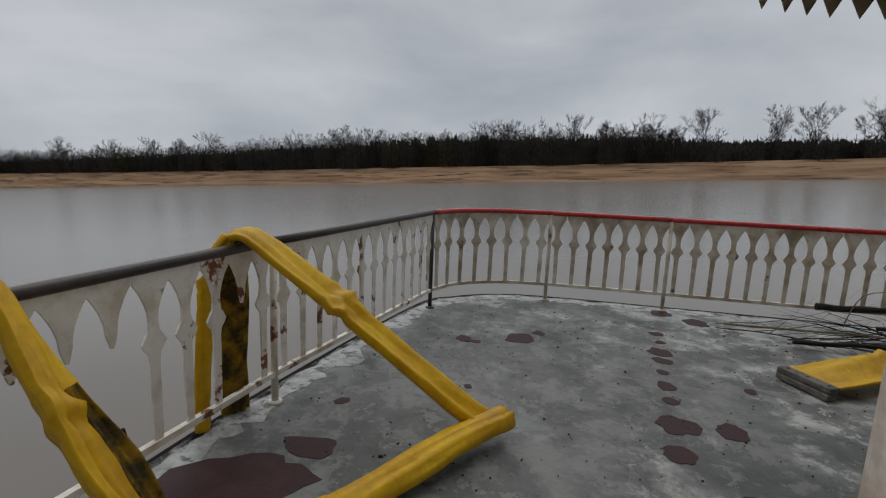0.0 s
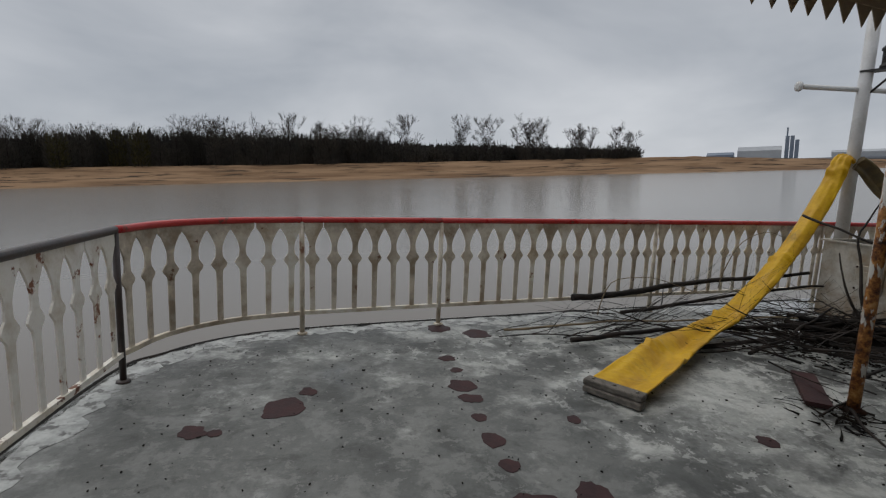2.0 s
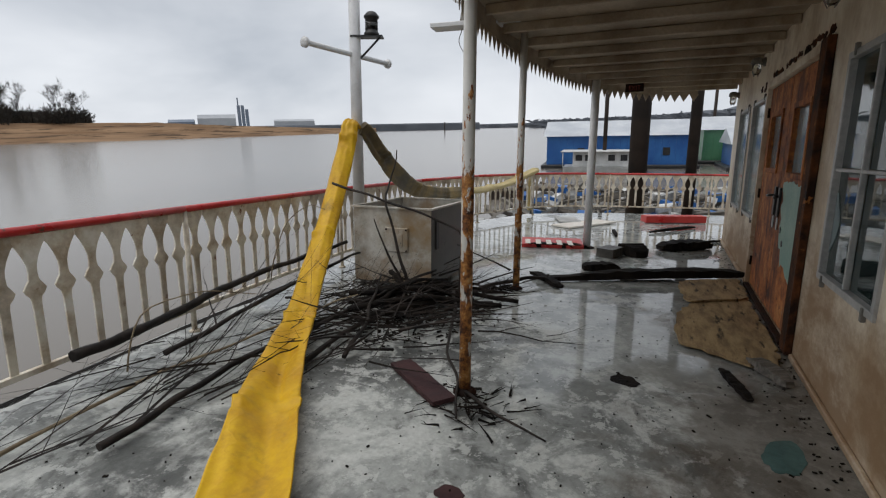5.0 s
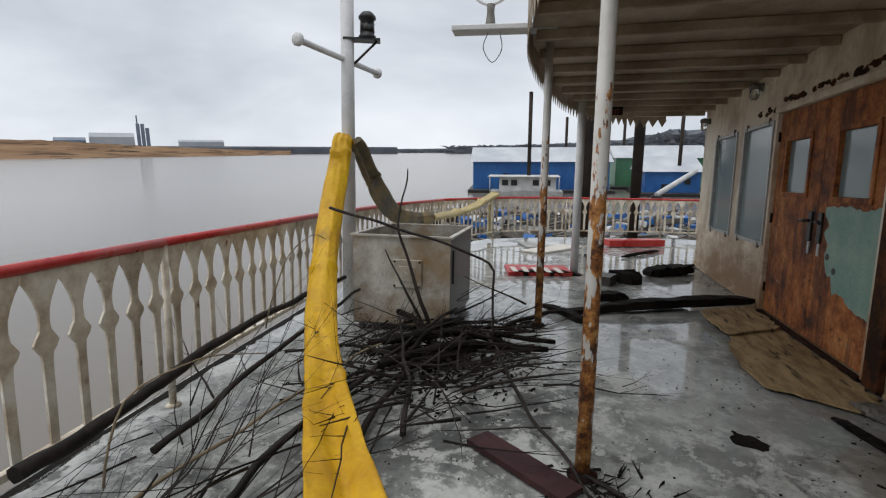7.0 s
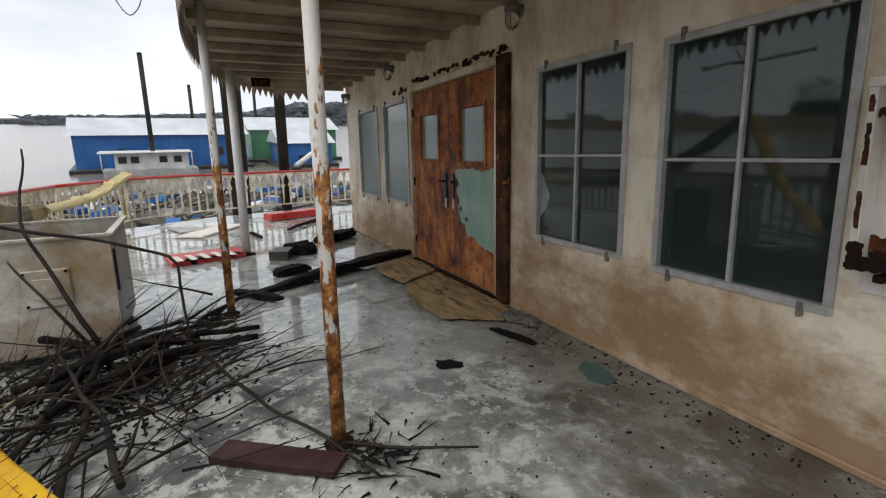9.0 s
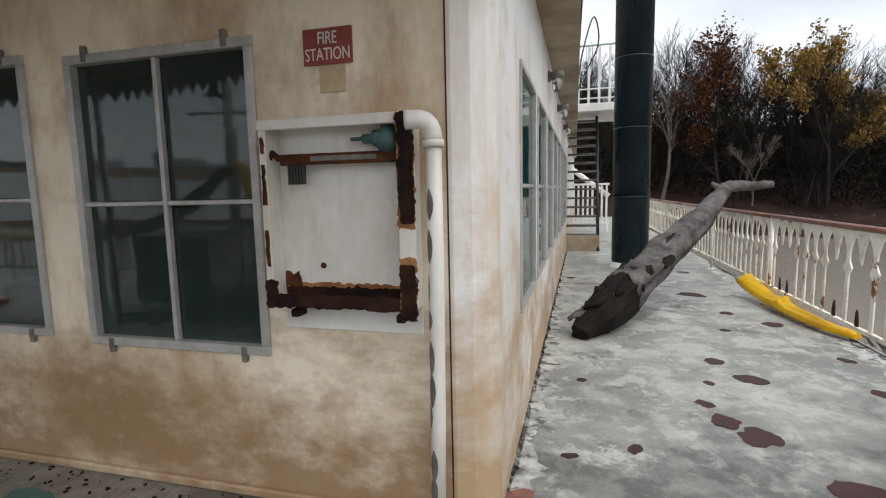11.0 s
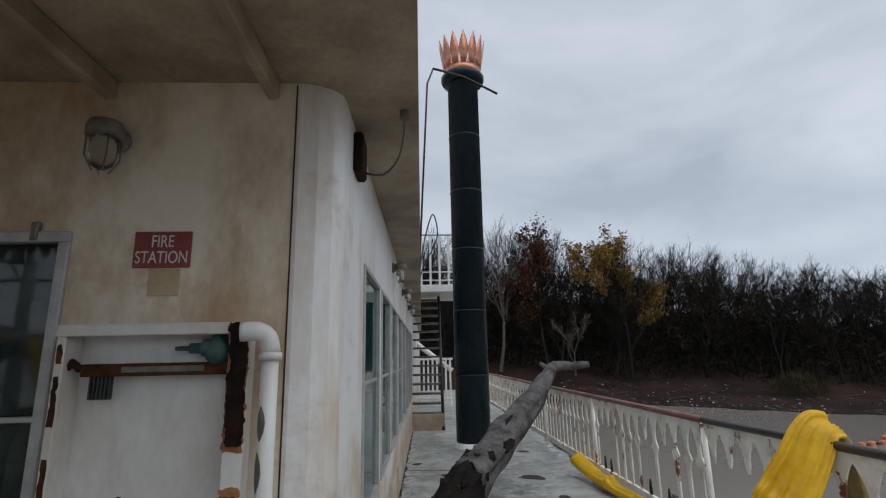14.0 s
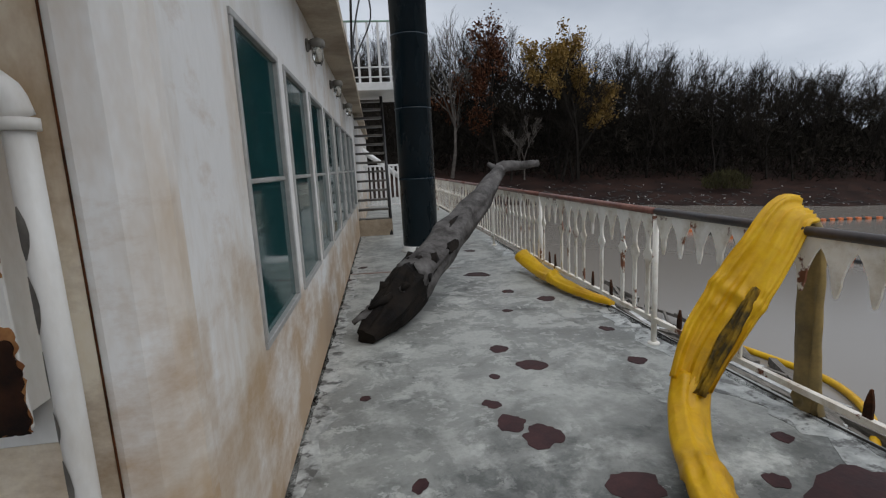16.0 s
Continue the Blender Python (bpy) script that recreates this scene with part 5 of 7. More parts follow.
    for k in range(20):
        f = rnd.uniform(0.02, 0.34)
        i = int(f * (len(path) - 1))
        p, d = path[i], (path[i + 1] - path[i]).normalized()
        side = d.cross(Vector((0, 0, 1))).normalized()
        a = rnd.uniform(0, 2 * math.pi)
        r = table(f, [(0, 0.06), (0.1, 0.14), (0.2, 0.175), (0.4, 0.15)])
        q = p + (side * math.cos(a) + side.cross(d) * math.sin(a)) * r
        e_ = q - d * rnd.uniform(0.05, 0.17) + Vector((rnd.uniform(-0.07, 0.07), rnd.uniform(-0.07, 0.07), rnd.uniform(-0.05, 0.03)))
        q.z, e_.z = max(q.z, 0.03), max(e_.z, 0.02)
        bm = bmesh.new()
        tube(bm, [q + d * 0.08, q, (q + e_) / 2 + Vector((0, 0, 0.02)), e_], rnd.uniform(0.04, 0.08), 0.015, 6, wobble=0.45, seed=k)
        part("splinter", bm, BLACKWOOD if k % 6 else DRIFT, log)


drift_log()


# ---- windows, doors and fittings of the deck house ----
def framed_window(name, x0, x1, z0, z1, pane_mat, bars=True, border=0.028, label="", torn=False):
    """A window in the front wall: outer frame, cross bars and panes."""
    w = tagged(new(name), label, "window", "", "structure")
    w.matrix_basis = LIST @ pose(x0, 1.84, z0)
    W, H = x1 - x0, z1 - z0
    bm = bmesh.new()
    for b in ((-border, W + border, H - 0.012, H + border), (-border, W + border, -border, 0.012), (-border, 0.012, 0.0125, H - 0.0125), (W - 0.012, W + border, 0.0125, H - 0.0125)):
        bevel_box(bm, b[0], b[1], -0.03, 0.016, b[2], b[3], 0.003)
    part("window_frame", bm, ALU, w)
    cols, rows_ = (2, 2) if bars else (1, 1)
    if bars:
        bm = bmesh.new()
        bevel_box(bm, W / 2 - 0.011, W / 2 + 0.011, -0.022, 0.008, 0.0125, H - 0.0125, 0.003)
        part("mullion", bm, ALU, w)
        for a, b in ((0.0125, W / 2 - 0.0115), (W / 2 + 0.0115, W - 0.0125)):
            bm = bmesh.new()
            bevel_box(bm, a, b, -0.022, 0.006, H * 0.5 - 0.010, H * 0.5 + 0.010, 0.003)
            part("glazing_bar", bm, ALU, w)
    for i in range(cols):
        for k in range(rows_):
            bm = bmesh.new()
            box(bm, W * i / cols + 0.0125, W * (i + 1) / cols - 0.0125, -0.028, -0.023, H * k / rows_ + 0.0125, H * (k + 1) / rows_ - 0.0125)
            part("pane", bm, pane_mat, w).visible_shadow = False
    # clips that hold the frame to the wall
    for x in (0.10, W - 0.10):
        for z in (-border, H + border):
            bm = bmesh.new()
            bevel_box(bm, x - 0.013, x + 0.013, 0.0, 0.024, z - 0.035, z + 0.035, 0.004)
            part("clip", bm, LAMPGREY, w)
    return w


def curtain(x0, z0, pts, name="torn_film"):
    """A pale torn film sagging behind a pane."""
    bm = bmesh.new()
    line = spline([(a, 0, b) for a, b in pts], 0.03)
    n = len(line)
    rings(bm, [[(p.x, -0.04, p.z), (p.x + 0.004, -0.036, p.z + 0.004 + 0.03 * math.sin(math.pi * i / (n - 1))), (p.x, -0.037, p.z + 0.05 * math.sin(math.pi * i / (n - 1)) + 0.004)] for i, p in enumerate(line)])
    single(name, bm, RUBBISH, "pale torn plastic film behind the dark pane", "plastic film", (x0, 1.84, z0))


framed_window("window_1", *FRONT_HOLES[0], DARKGLASS, label="dark four-pane window in a grey frame")
framed_window("window_2", *FRONT_HOLES[1], DARKGLASS, label="dark four-pane window with a cracked pane")
framed_window("window_3", *FRONT_HOLES[3], PALEGLASS, False, label="clouded window pane with a blue-grey reflection tint")
framed_window("window_4", *FRONT_HOLES[4], PALEGLASS, False, label="clouded window pane with a blue-grey reflection tint")
curtain(1.51, 0.69, [(0.47, 1.18), (0.42, 1.0), (0.30, 0.95), (0.14, 0.92), (0.04, 0.98)])
curtain(1.51, 0.69, [(0.90, 1.03), (0.76, 0.93), (0.68, 0.95), (0.56, 1.02)])
curtain(2.74, 0.71, [(0.44, 0.98), (0.30, 0.95), (0.12, 0.98)])
# broken corner of window_2: a loose lighter shard
bm = bmesh.new()
rings(bm, [[(x, y, z) for x, z in ((0.93, 0.14), (0.945, 0.52), (0.90, 0.50), (0.80, 0.34), (0.84, 0.24))] for y in (-0.022, -0.019)], smooth=False)
single("glass_shard", bm, PALEGLASS, "pale broken piece of window plastic", "glass shard", (2.72, 1.84, 0.71))
for k, h in enumerate(SIDE_HOLES):
    w = tagged(new("window_%d" % (k + 5)), "teal window pane in a pale frame on the side wall", "window", "", "structure")
    w.matrix_basis = LIST @ pose(*SIDE_M, 0, 0, -90 + SIDE_TURN)
    bm = bmesh.new()
    for b in ((h[0] - 0.02, h[1] + 0.02, h[3] - 0.01, h[3] + 0.02), (h[0] - 0.02, h[1] + 0.02, h[2] - 0.02, h[2] + 0.01), (h[0] - 0.02, h[0] + 0.01, h[2] + 0.011, h[3] - 0.011), (h[1] - 0.01, h[1] + 0.02, h[2] + 0.011, h[3] - 0.011)):
        bevel_box(bm, b[0], b[1], -0.012, 0.03, b[2], b[3], 0.003)
    part("window_frame", bm, ALU, w)
    bm = bmesh.new()
    bevel_box(bm, h[0] + 0.012, h[1] - 0.012, 0.004, 0.028, 1.368, 1.388, 0.003)
    part("glazing_bar", bm, ALU, w)
    for a, b in ((h[2] + 0.012, 1.365), (1.391, h[3] - 0.012)):
        bm = bmesh.new()
        box(bm, h[0] + 0.012, h[1] - 0.012, 0.012, 0.017, a, b)
        part("pane", bm, SIDEGLASS, w).visible_shadow = False
    if k in (1, 2, 3):
        bl = thing("window_blind", "grey slatted blind behind the side window", "blind", SIDE_M, -90 + SIDE_TURN)
        bm = bmesh.new()
        bevel_box(bm, 0, h[1] - h[0] - 0.04, -0.015, 0.015, -0.015, 0.015, 0.003)
        part("head_rail", bm, ALU, bl).location = (h[0] + 0.02, 0.09, h[3] - 0.03)
        bm = bmesh.new()
        box(bm, 0, h[1] - h[0] - 0.04, -0.022, 0.022, -0.003, 0.003, pose(0, 0, 0, 35, 0, 0))
        me = mesh_of("slat", bm, RUBBISH)
        for j in range(15):
            part("slat", me, None, bl).location = (h[0] + 0.02, 0.09, h[2] + 0.06 + 0.078 * j)


def doors():
    fr = tagged(new("door_frame"), "cream steel door frame with a rusted jamb", "door frame", "", "structure")
    fr.matrix_basis = LIST @ pose(0, 1.84, 0)
    for b, mat in (((6.34, 6.39, 0.03, 2.14), CREAM), ((4.24, 4.29, 0.03, 2.14), CREAM), ((4.2, 6.43, 2.142, 2.21), CREAM)):
        bm = bmesh.new()
        bevel_box(bm, b[0], b[1], -0.118, 0.035, b[2], b[3], 0.005)
        part("jamb", bm, mat, fr)
    bm = bmesh.new()
    bevel_box(bm, 4.05, 4.236, 0.002, 0.05, 0.01, 2.21, 0.006)
    part("cover_strip", bm, RUST_BROWN, fr, "dark rusted cover strip")
    bm = bmesh.new()
    bevel_box(bm, 4.29, 6.34, -0.118, 0.05, 0.002, 0.03, 0.004)
    part("threshold", bm, RUST, fr)
    for k, (x0, x1) in enumerate(((4.295, 5.31), (5.32, 6.335))):
        d = tagged(new("door_%d" % (k + 1)), "rusty brown steel door with a small window%s" % (" and a turquoise patch" if k == 0 else ""), "door", "", "structure")
        d.matrix_basis = LIST @ pose(x0, 1.83, 0.04)
        W, H = x1 - x0, 2.09
        hole = (0.24, 0.76, 1.26, 1.79) if k == 0 else (0.27, 0.79, 1.28, 1.79)
        bm = bmesh.new()
        pierced(bm, 0, W, 0, H, -0.05, 0.0, [hole])
        part("leaf", bm, DOOR, d)
        bm = bmesh.new()
        for b in ((hole[0] - 0.045, hole[1] + 0.045, hole[3], hole[3] + 0.045), (hole[0] - 0.045, hole[1] + 0.045, hole[2] - 0.045, hole[2]), (hole[0] - 0.045, hole[0], hole[2] + 0.001, hole[3] - 0.001), (hole[1], hole[1] + 0.045, hole[2] + 0.001, hole[3] - 0.001)):
            bevel_box(bm, b[0], b[1], 0.001, 0.016, b[2], b[3], 0.004)
        wf = part("window_frame", bm, DOOR, d)
        bm = bmesh.new()
        box(bm, hole[0], hole[1], -0.03, -0.025, hole[2], hole[3])
        part("pane", bm, PALEGLASS, wf).visible_shadow = False
        hx = W - 0.09 if k == 0 else 0.09
        bm = bmesh.new()
        bevel_box(bm, hx - 0.035, hx + 0.035, 0.001, 0.02, 0.86, 1.12, 0.005)
        lock = part("lock_plate", bm, BLACK, d)
        bm = bmesh.new()
        tube(bm, [(hx, 0.02, 1.04), (hx, 0.055, 1.04), (hx + (-0.11 if k == 0 else 0.11), 0.06, 1.03)], 0.012, n=8)
        part("door_handle", bm, BLACK, lock)
        bm = bmesh.new()
        bevel_box(bm, hx - 0.02, hx + 0.02, 0.001, 0.012, 0.74, 0.85, 0.004)
        part("pull_plate", bm, RUBBISH, d, "pale paper tag")
        if k == 0:
            # turquoise paint left where a plate covered the door
            bm = bmesh.new()
            edge = [(0.04, 0.38), (0.14, 0.40), (0.28, 0.41), (0.40, 0.46), (0.52, 0.50), (0.60, 0.47), (0.66, 0.60), (0.74, 0.62), (0.80, 0.74), (0.77, 0.86), (0.84, 0.95), (0.78, 1.02), (0.86, 1.10), (0.84, 1.18), (0.70, 1.175), (0.5, 1.185), (0.25, 1.17), (0.05, 1.18), (0.03, 0.9), (0.05, 0.6)]
            rnd = random.Random(2)
            pts = [(p.x + rnd.uniform(-0.012, 0.012), p.z + rnd.uniform(-0.012, 0.012)) for p in spline([(a, 0, b) for a, b in edge], 0.035)]
            rings(bm, [[(x, y, z) for x, z in pts] for y in (0.001, 0.004)], smooth=False)
            part("paint_patch", bm, TURQ, d, "old turquoise paint")
            for x, z in ((0.62, 0.66), (0.75, 0.76)):
                bm = bmesh.new()
                lathe(bm, [(0.028, 0), (0.028, 0.004)], 10, pose(x, 0.0045, z, -90, 0, 0))
                part("bolt_hole", bm, BLACK, d)
        for z in (0.25, 1.0, 1.85):
            bm = bmesh.new()
            cyl(bm, W - 0.004 if k else 0.004, 0.012, z - 0.05, z + 0.05, 0.012, n=8)
            part("hinge", bm, RUST, d)


doors()


def flakes(label, x0, x1, z0, z1, count, seed, mat, size=0.05):
    """Scabs of rust along an edge of the wall, each with its own outline."""
    rnd = random.Random(seed)
    bm = bmesh.new()
    for _ in range(count):
        cx, cz = rnd.uniform(x0, x1), rnd.uniform(z0, z1)
        n = 7
        r = [size * rnd.uniform(0.35, 1.0) for _ in range(n)]
        rings(bm, [[(cx + r[i] * 1.5 * math.cos(2 * math.pi * i / n), y, cz + r[i] * 0.7 * math.sin(2 * math.pi * i / n)) for i in range(n)] for y in (0.0015, 0.0055)], smooth=False)
    tagged(single("rust_scab", bm, mat, label, "rust", (0, 1.84, 0)), kind="stuff")


flakes("dark rust scabs above the double door", 4.1, 6.3, 2.235, 2.28, 40, 5, RUST_BROWN, 0.048)
flakes("dark rust scabs above the clouded windows", 6.5, 7.1, 2.17, 2.24, 16, 6, RUST_BROWN, 0.04)


def words(text, size, material, parent, at, turn=(90, 0, 180), thin=0.8, spacing=0.85):
    cu = bpy.data.curves.new("lettering", "FONT")
    cu.body, cu.size, cu.align_x, cu.extrude, cu.space_line = text, size, "CENTER", 0.001, spacing
    tmp = new("lettering", cu)
    me = bpy.data.meshes.new_from_object(tmp.evaluated_get(bpy.context.evaluated_depsgraph_get()))
    bpy.data.objects.remove(tmp)
    bpy.data.curves.remove(cu)
    me.materials.clear()
    me.materials.append(material)
    ob = part("lettering", me, None, parent)
    ob.matrix_basis = pose(*at, *turn) @ Matrix.Diagonal((thin, 1, 1, 1))
    return ob


s = thing("fire_station_sign", "red sign lettered FIRE STATION on the cream wall", "sign", (1.147, 1.84, 1.925))
bm = bmesh.new()
bevel_box(bm, -0.105, 0.105, 0.002, 0.008, -0.068, 0.070, 0.002)
part("plate", bm, SIGN_RED, s)
words("FIRE\nSTATION", 0.066, LETTER, s, (0, 0.0095, 0.010), thin=0.70, spacing=0.92)
bm = bmesh.new()
bevel_box(bm, -0.055, 0.055, 0.002, 0.006, -0.05, 0.05, 0.001)
single("card", bm, TAN, "blank tan card below the red sign", "card", (1.132, 1.84, 1.802))


def ragged(bm, x0, x1, z0, z1, y0, y1, seed, amp, step=0.008):
    """A plate with eaten edges."""
    edge = []
    for (ax, az), (bx, bz) in (((x0, z0), (x1, z0)), ((x1, z0), (x1, z1)), ((x1, z1), (x0, z1)), ((x0, z1), (x0, z0))):
        m = max(2, int(math.hypot(bx - ax, bz - az) / step))
        for i in range(m):
            f = i / m
            x, z_ = ax + (bx - ax) * f, az + (bz - az) * f
            nx = 0.7 * noise.noise((x * 16 + seed, z_ * 16, seed)) + 0.6 * noise.noise((x * 48, z_ * 48, seed + 4)) + 0.35 * noise.noise((x * 130, z_ * 130, seed + 9))
            edge.append((x + (amp * nx if bx == ax else 0), z_ + (amp * nx if bz == az else 0)))
    rings(bm, [[(x, y, z_) for x, z_ in edge] for y in (y0, y1)], smooth=False)


def hose_cabinet():
    c = thing("hose_cabinet", "open white fire hose cabinet eaten by rust", "cabinet", (1.09, 1.84, 0.915))
    w, h, d = 0.305, 0.72, 0.10
    bm = bmesh.new()
    bevel_box(bm, -w, w, 0.002, 0.012, 0, h, 0.003)
    part("back_panel", bm, WHITE, c)
    for x0, x1 in ((-w, -w + 0.012), (w - 0.012, w)):
        bm = bmesh.new()
        box(bm, x0, x1, 0.013, d, 0.0, h)
        part("side_panel", bm, WHITE, c)
    bm = bmesh.new()
    box(bm, -w + 0.013, w - 0.013, 0.013, d, h - 0.014, h)
    part("top_panel", bm, WHITE, c)
    bm = bmesh.new()
    box(bm, -w + 0.013, w - 0.013, 0.013, d, 0.0, 0.014)
    part("bottom_panel", bm, RUST_BROWN, c)
    bm = bmesh.new()
    bevel_box(bm, -w - 0.045, w + 0.02, d + 0.001, d + 0.012, h - 0.03, h + 0.010, 0.003)
    part("top_lip", bm, WHITE, c)
    bm = bmesh.new()
    bevel_box(bm, w - 0.016, w + 0.014, d + 0.001, d + 0.011, 0.02, h - 0.031, 0.003)
    part("side_lip", bm, WHITE, c)
    for k, (z0, z1) in enumerate(((0.40, 0.56), (0.16, 0.30), (0.60, 0.66))):
        bm = bmesh.new()
        ragged(bm, w - 0.012, w + 0.006, z0, z1, d + 0.0115, d + 0.0135, 40 + k, 0.008, 0.012)
        part("rust_streak", bm, RUST_BROWN, c, "rust streak")
    bm = bmesh.new()
    bevel_box(bm, -w - 0.012, -w + 0.055, d + 0.001, d + 0.011, -0.03, h - 0.031, 0.003)
    part("side_lip", bm, WHITE, c)
    # the lip on the pipe side is rusted through, orange along the edge of the paint
    for k, (z0, z1) in enumerate(((0.33, h + 0.0), (-0.04, 0.17))):
        bm = bmesh.new()
        ragged(bm, -w - 0.012, -w + 0.054, z0 - 0.025 * (k == 0), z1 + 0.025 * (k == 1), d + 0.0115, d + 0.0135, 3 + k, 0.014)
        part("rust_bloom", bm, ORANGE_RUST, c, "orange rust bloom")
        bm = bmesh.new()
        ragged(bm, -w - 0.010, -w + 0.050, z0, z1, d + 0.014, d + 0.018, 6 + k, 0.016)
        part("rusted_lip", bm, RUST, c, "black-brown rust")
    bm = bmesh.new()
    ragged(bm, -w + 0.052, w + 0.02, -0.008, 0.045, d + 0.002, d + 0.010, 11, 0.014)
    part("rusted_sill", bm, RUST, c, "black-brown rust")
    bm = bmesh.new()
    ragged(bm, w - 0.035, w + 0.012, -0.015, 0.10, d + 0.011, d + 0.016, 17, 0.022)
    part("rusted_sill", bm, RUST, c, "black-brown rust")
    # rust creeping up the back panel, with one round spot
    bm = bmesh.new()
    ragged(bm, -w + 0.013, w - 0.013, 0.015, 0.078, 0.0125, 0.0145, 21, 0.012)
    part("rust_bloom", bm, ORANGE_RUST, c, "orange rust bloom")
    bm = bmesh.new()
    ragged(bm, w - 0.085, w - 0.013, 0.05, 0.115, 0.0125, 0.015, 25, 0.02)
    part("rust_bloom", bm, RUST_BROWN, c, "brown rust bloom")
    bm = bmesh.new()
    ragged(bm, -w + 0.013, w - 0.013, 0.015, 0.062, 0.015, 0.018, 23, 0.014)
    part("rust_scale", bm, RUST, c, "black-brown rust")
    bm = bmesh.new()
    lathe(bm, [(0.013, 0.0), (0.013, 0.004)], 9, pose(0.115, 0.0125, 0.15, -90, 0, 0))
    part("rust_spot", bm, RUST_BROWN, c)
    bm = bmesh.new()
    bevel_box(bm, -w + 0.02, w - 0.05, 0.055, 0.075, 0.555, 0.598, 0.004)
    tube(bm, [(w - 0.05, 0.07, 0.58), (w - 0.02, 0.07, 0.605), (w + 0.0, 0.07, 0.58)], 0.014, n=6)
    part("hose_rack_arm", bm, RUST_BROWN, c)
    bm = bmesh.new()
    bevel_box(bm, -0.16, 0.115, 0.076, 0.081, 0.567, 0.587, 0.002)
    part("maker_strip", bm, LAMPGREY, c, "scratched silver strip")
    for k in range(6):
        bm = bmesh.new()
        box(bm, 0.15 + k * 0.013, 0.156 + k * 0.013, 0.055, 0.072, 0.48, 0.555)
        part("hose_pin", bm, BLACK, c)
    v = part("valve", mesh_of("valve", lathed([(0.026, 0), (0.044, 0.02), (0.048, 0.055), (0.03, 0.075), (0.026, 0.10)], 14, pose(-0.20, 0.058, 0.59)), TURQ_DARK), None, c, "dark turquoise hose valve")
    part("spindle", mesh_of("spindle", lathed([(0.03, 0), (0.03, 0.045), (0.018, 0.05), (0.018, 0.09), (0.009, 0.095), (0.007, 0.14)], 12, pose(-0.19, 0.058, 0.645, 0, 90, 0)), TURQ_DARK), None, v)
    for x, z_ in ((0.22, -0.055), (-0.235, -0.06)):
        bm = bmesh.new()
        bevel_box(bm, x - 0.018, x + 0.018, 0.0105, 0.08, z_, z_ + 0.032, 0.004)
        part("bracket", bm, RUST, c)
    bm = bmesh.new()
    bevel_box(bm, -w, w, 0.002, 0.01, -0.12, -0.002, 0.003)
    part("apron", bm, WHITE, c)


def lathed(profile, n, m):
    bm = bmesh.new()
    lathe(bm, profile, n, m)
    return bm


ORANGE_RUST = surface("orange rust bloom", (0.20, 0.07, 0.02), (0.42, 0.20, 0.07), 12, rough=0.85, relief=0.2)
TURQ_DARK = surface("dull turquoise casting", (0.035, 0.085, 0.082), (0.07, 0.14, 0.13), 9, rough=0.6, relief=0.3)
hose_cabinet()

p = thing("standpipe", "white painted standpipe with flaking paint", "pipe", (0.745, 1.93, 0))
bm = bmesh.new()
tube(bm, spline([(0.055, 0.03, 1.61), (0.0, 0.02, 1.61), (-0.03, 0.01, 1.59), (-0.04, 0, 1.54)], 0.015), 0.034, n=14)
lathe(bm, [(0.039, 1.515), (0.039, 1.54)], 14, pose(-0.04, 0, 0))
part("elbow", bm, WHITE, p)
bm = bmesh.new()
tube(bm, [(-0.04, 0, 1.52), (-0.04, 0, 1.0), (-0.035, 0.0, 0.5), (-0.025, 0.0, 0.0)], 0.029, n=14)
part("riser", bm, WHITE, p)
rnd = random.Random(33)
for k in range(9):
    z = 0.15 + 1.2 * k / 9 + rnd.uniform(0, 0.1)
    bm = bmesh.new()
    x = table(z, [(0, -0.025), (0.5, -0.035), (1.0, -0.04), (1.6, -0.04)])
    yc = table(z, [(0, 0), (1.6, 0)])
    a0, n = rnd.uniform(0.2, 1.8), 6
    prof = []
    hh = rnd.uniform(0.025, 0.07)
    for zz in (-1, -0.5, 0, 0.5, 1):
        half = 0.5 * (1 - zz * zz) + 0.08
        prof.append([(x + 0.0305 * math.cos(a0 + half * t), yc + 0.0305 * math.sin(a0 + half * t), z + zz * hh) for t in (-1, -0.5, 0, 0.5, 1)])
    rings(bm, prof, closed=False, caps=False)
    part("bare_spot", bm, LAMPGREY, p, "bare grey metal")


def wall_lamp(at, turn, label):
    l = thing("bulkhead_lamp", label, "wall lamp", at, turn, group="bulkhead lamps")
    l.scale = (0.85, 0.85, 0.85)
    bm = bmesh.new()
    lathe(bm, [(0.06, 0), (0.06, 0.02), (0.045, 0.03), (0.04, 0.07)], 14, pose(0, 0, 0, -90, 0, 0))
    part("wall_box", bm, LAMPGREY, l)
    bm = bmesh.new()
    lathe(bm, [(0.03, 0.06), (0.065, 0.045), (0.075, 0.02), (0.075, -0.02), (0.06, -0.03)], 16, pose(0, 0.1, 0))
    part("cap", bm, LAMPGREY, l)
    bm = bmesh.new()
    lathe(bm, [(0.055, -0.03), (0.055, -0.11), (0.045, -0.15), (0.02, -0.17)], 14, pose(0, 0.1, 0))
    g_ = part("globe", bm, LAMPGLASS, l)
    g_.visible_shadow = False
    bm = bmesh.new()
    for k in range(4):
        a = math.pi / 4 + k * math.pi / 2
        tube(bm, [(0.066 * math.cos(a), 0.1 + 0.066 * math.sin(a), -0.02), (0.066 * math.cos(a), 0.1 + 0.066 * math.sin(a), -0.12), (0.03 * math.cos(a), 0.1 + 0.03 * math.sin(a), -0.185)], 0.004, n=5)
    part("cage", bm, LAMPGREY, g_)


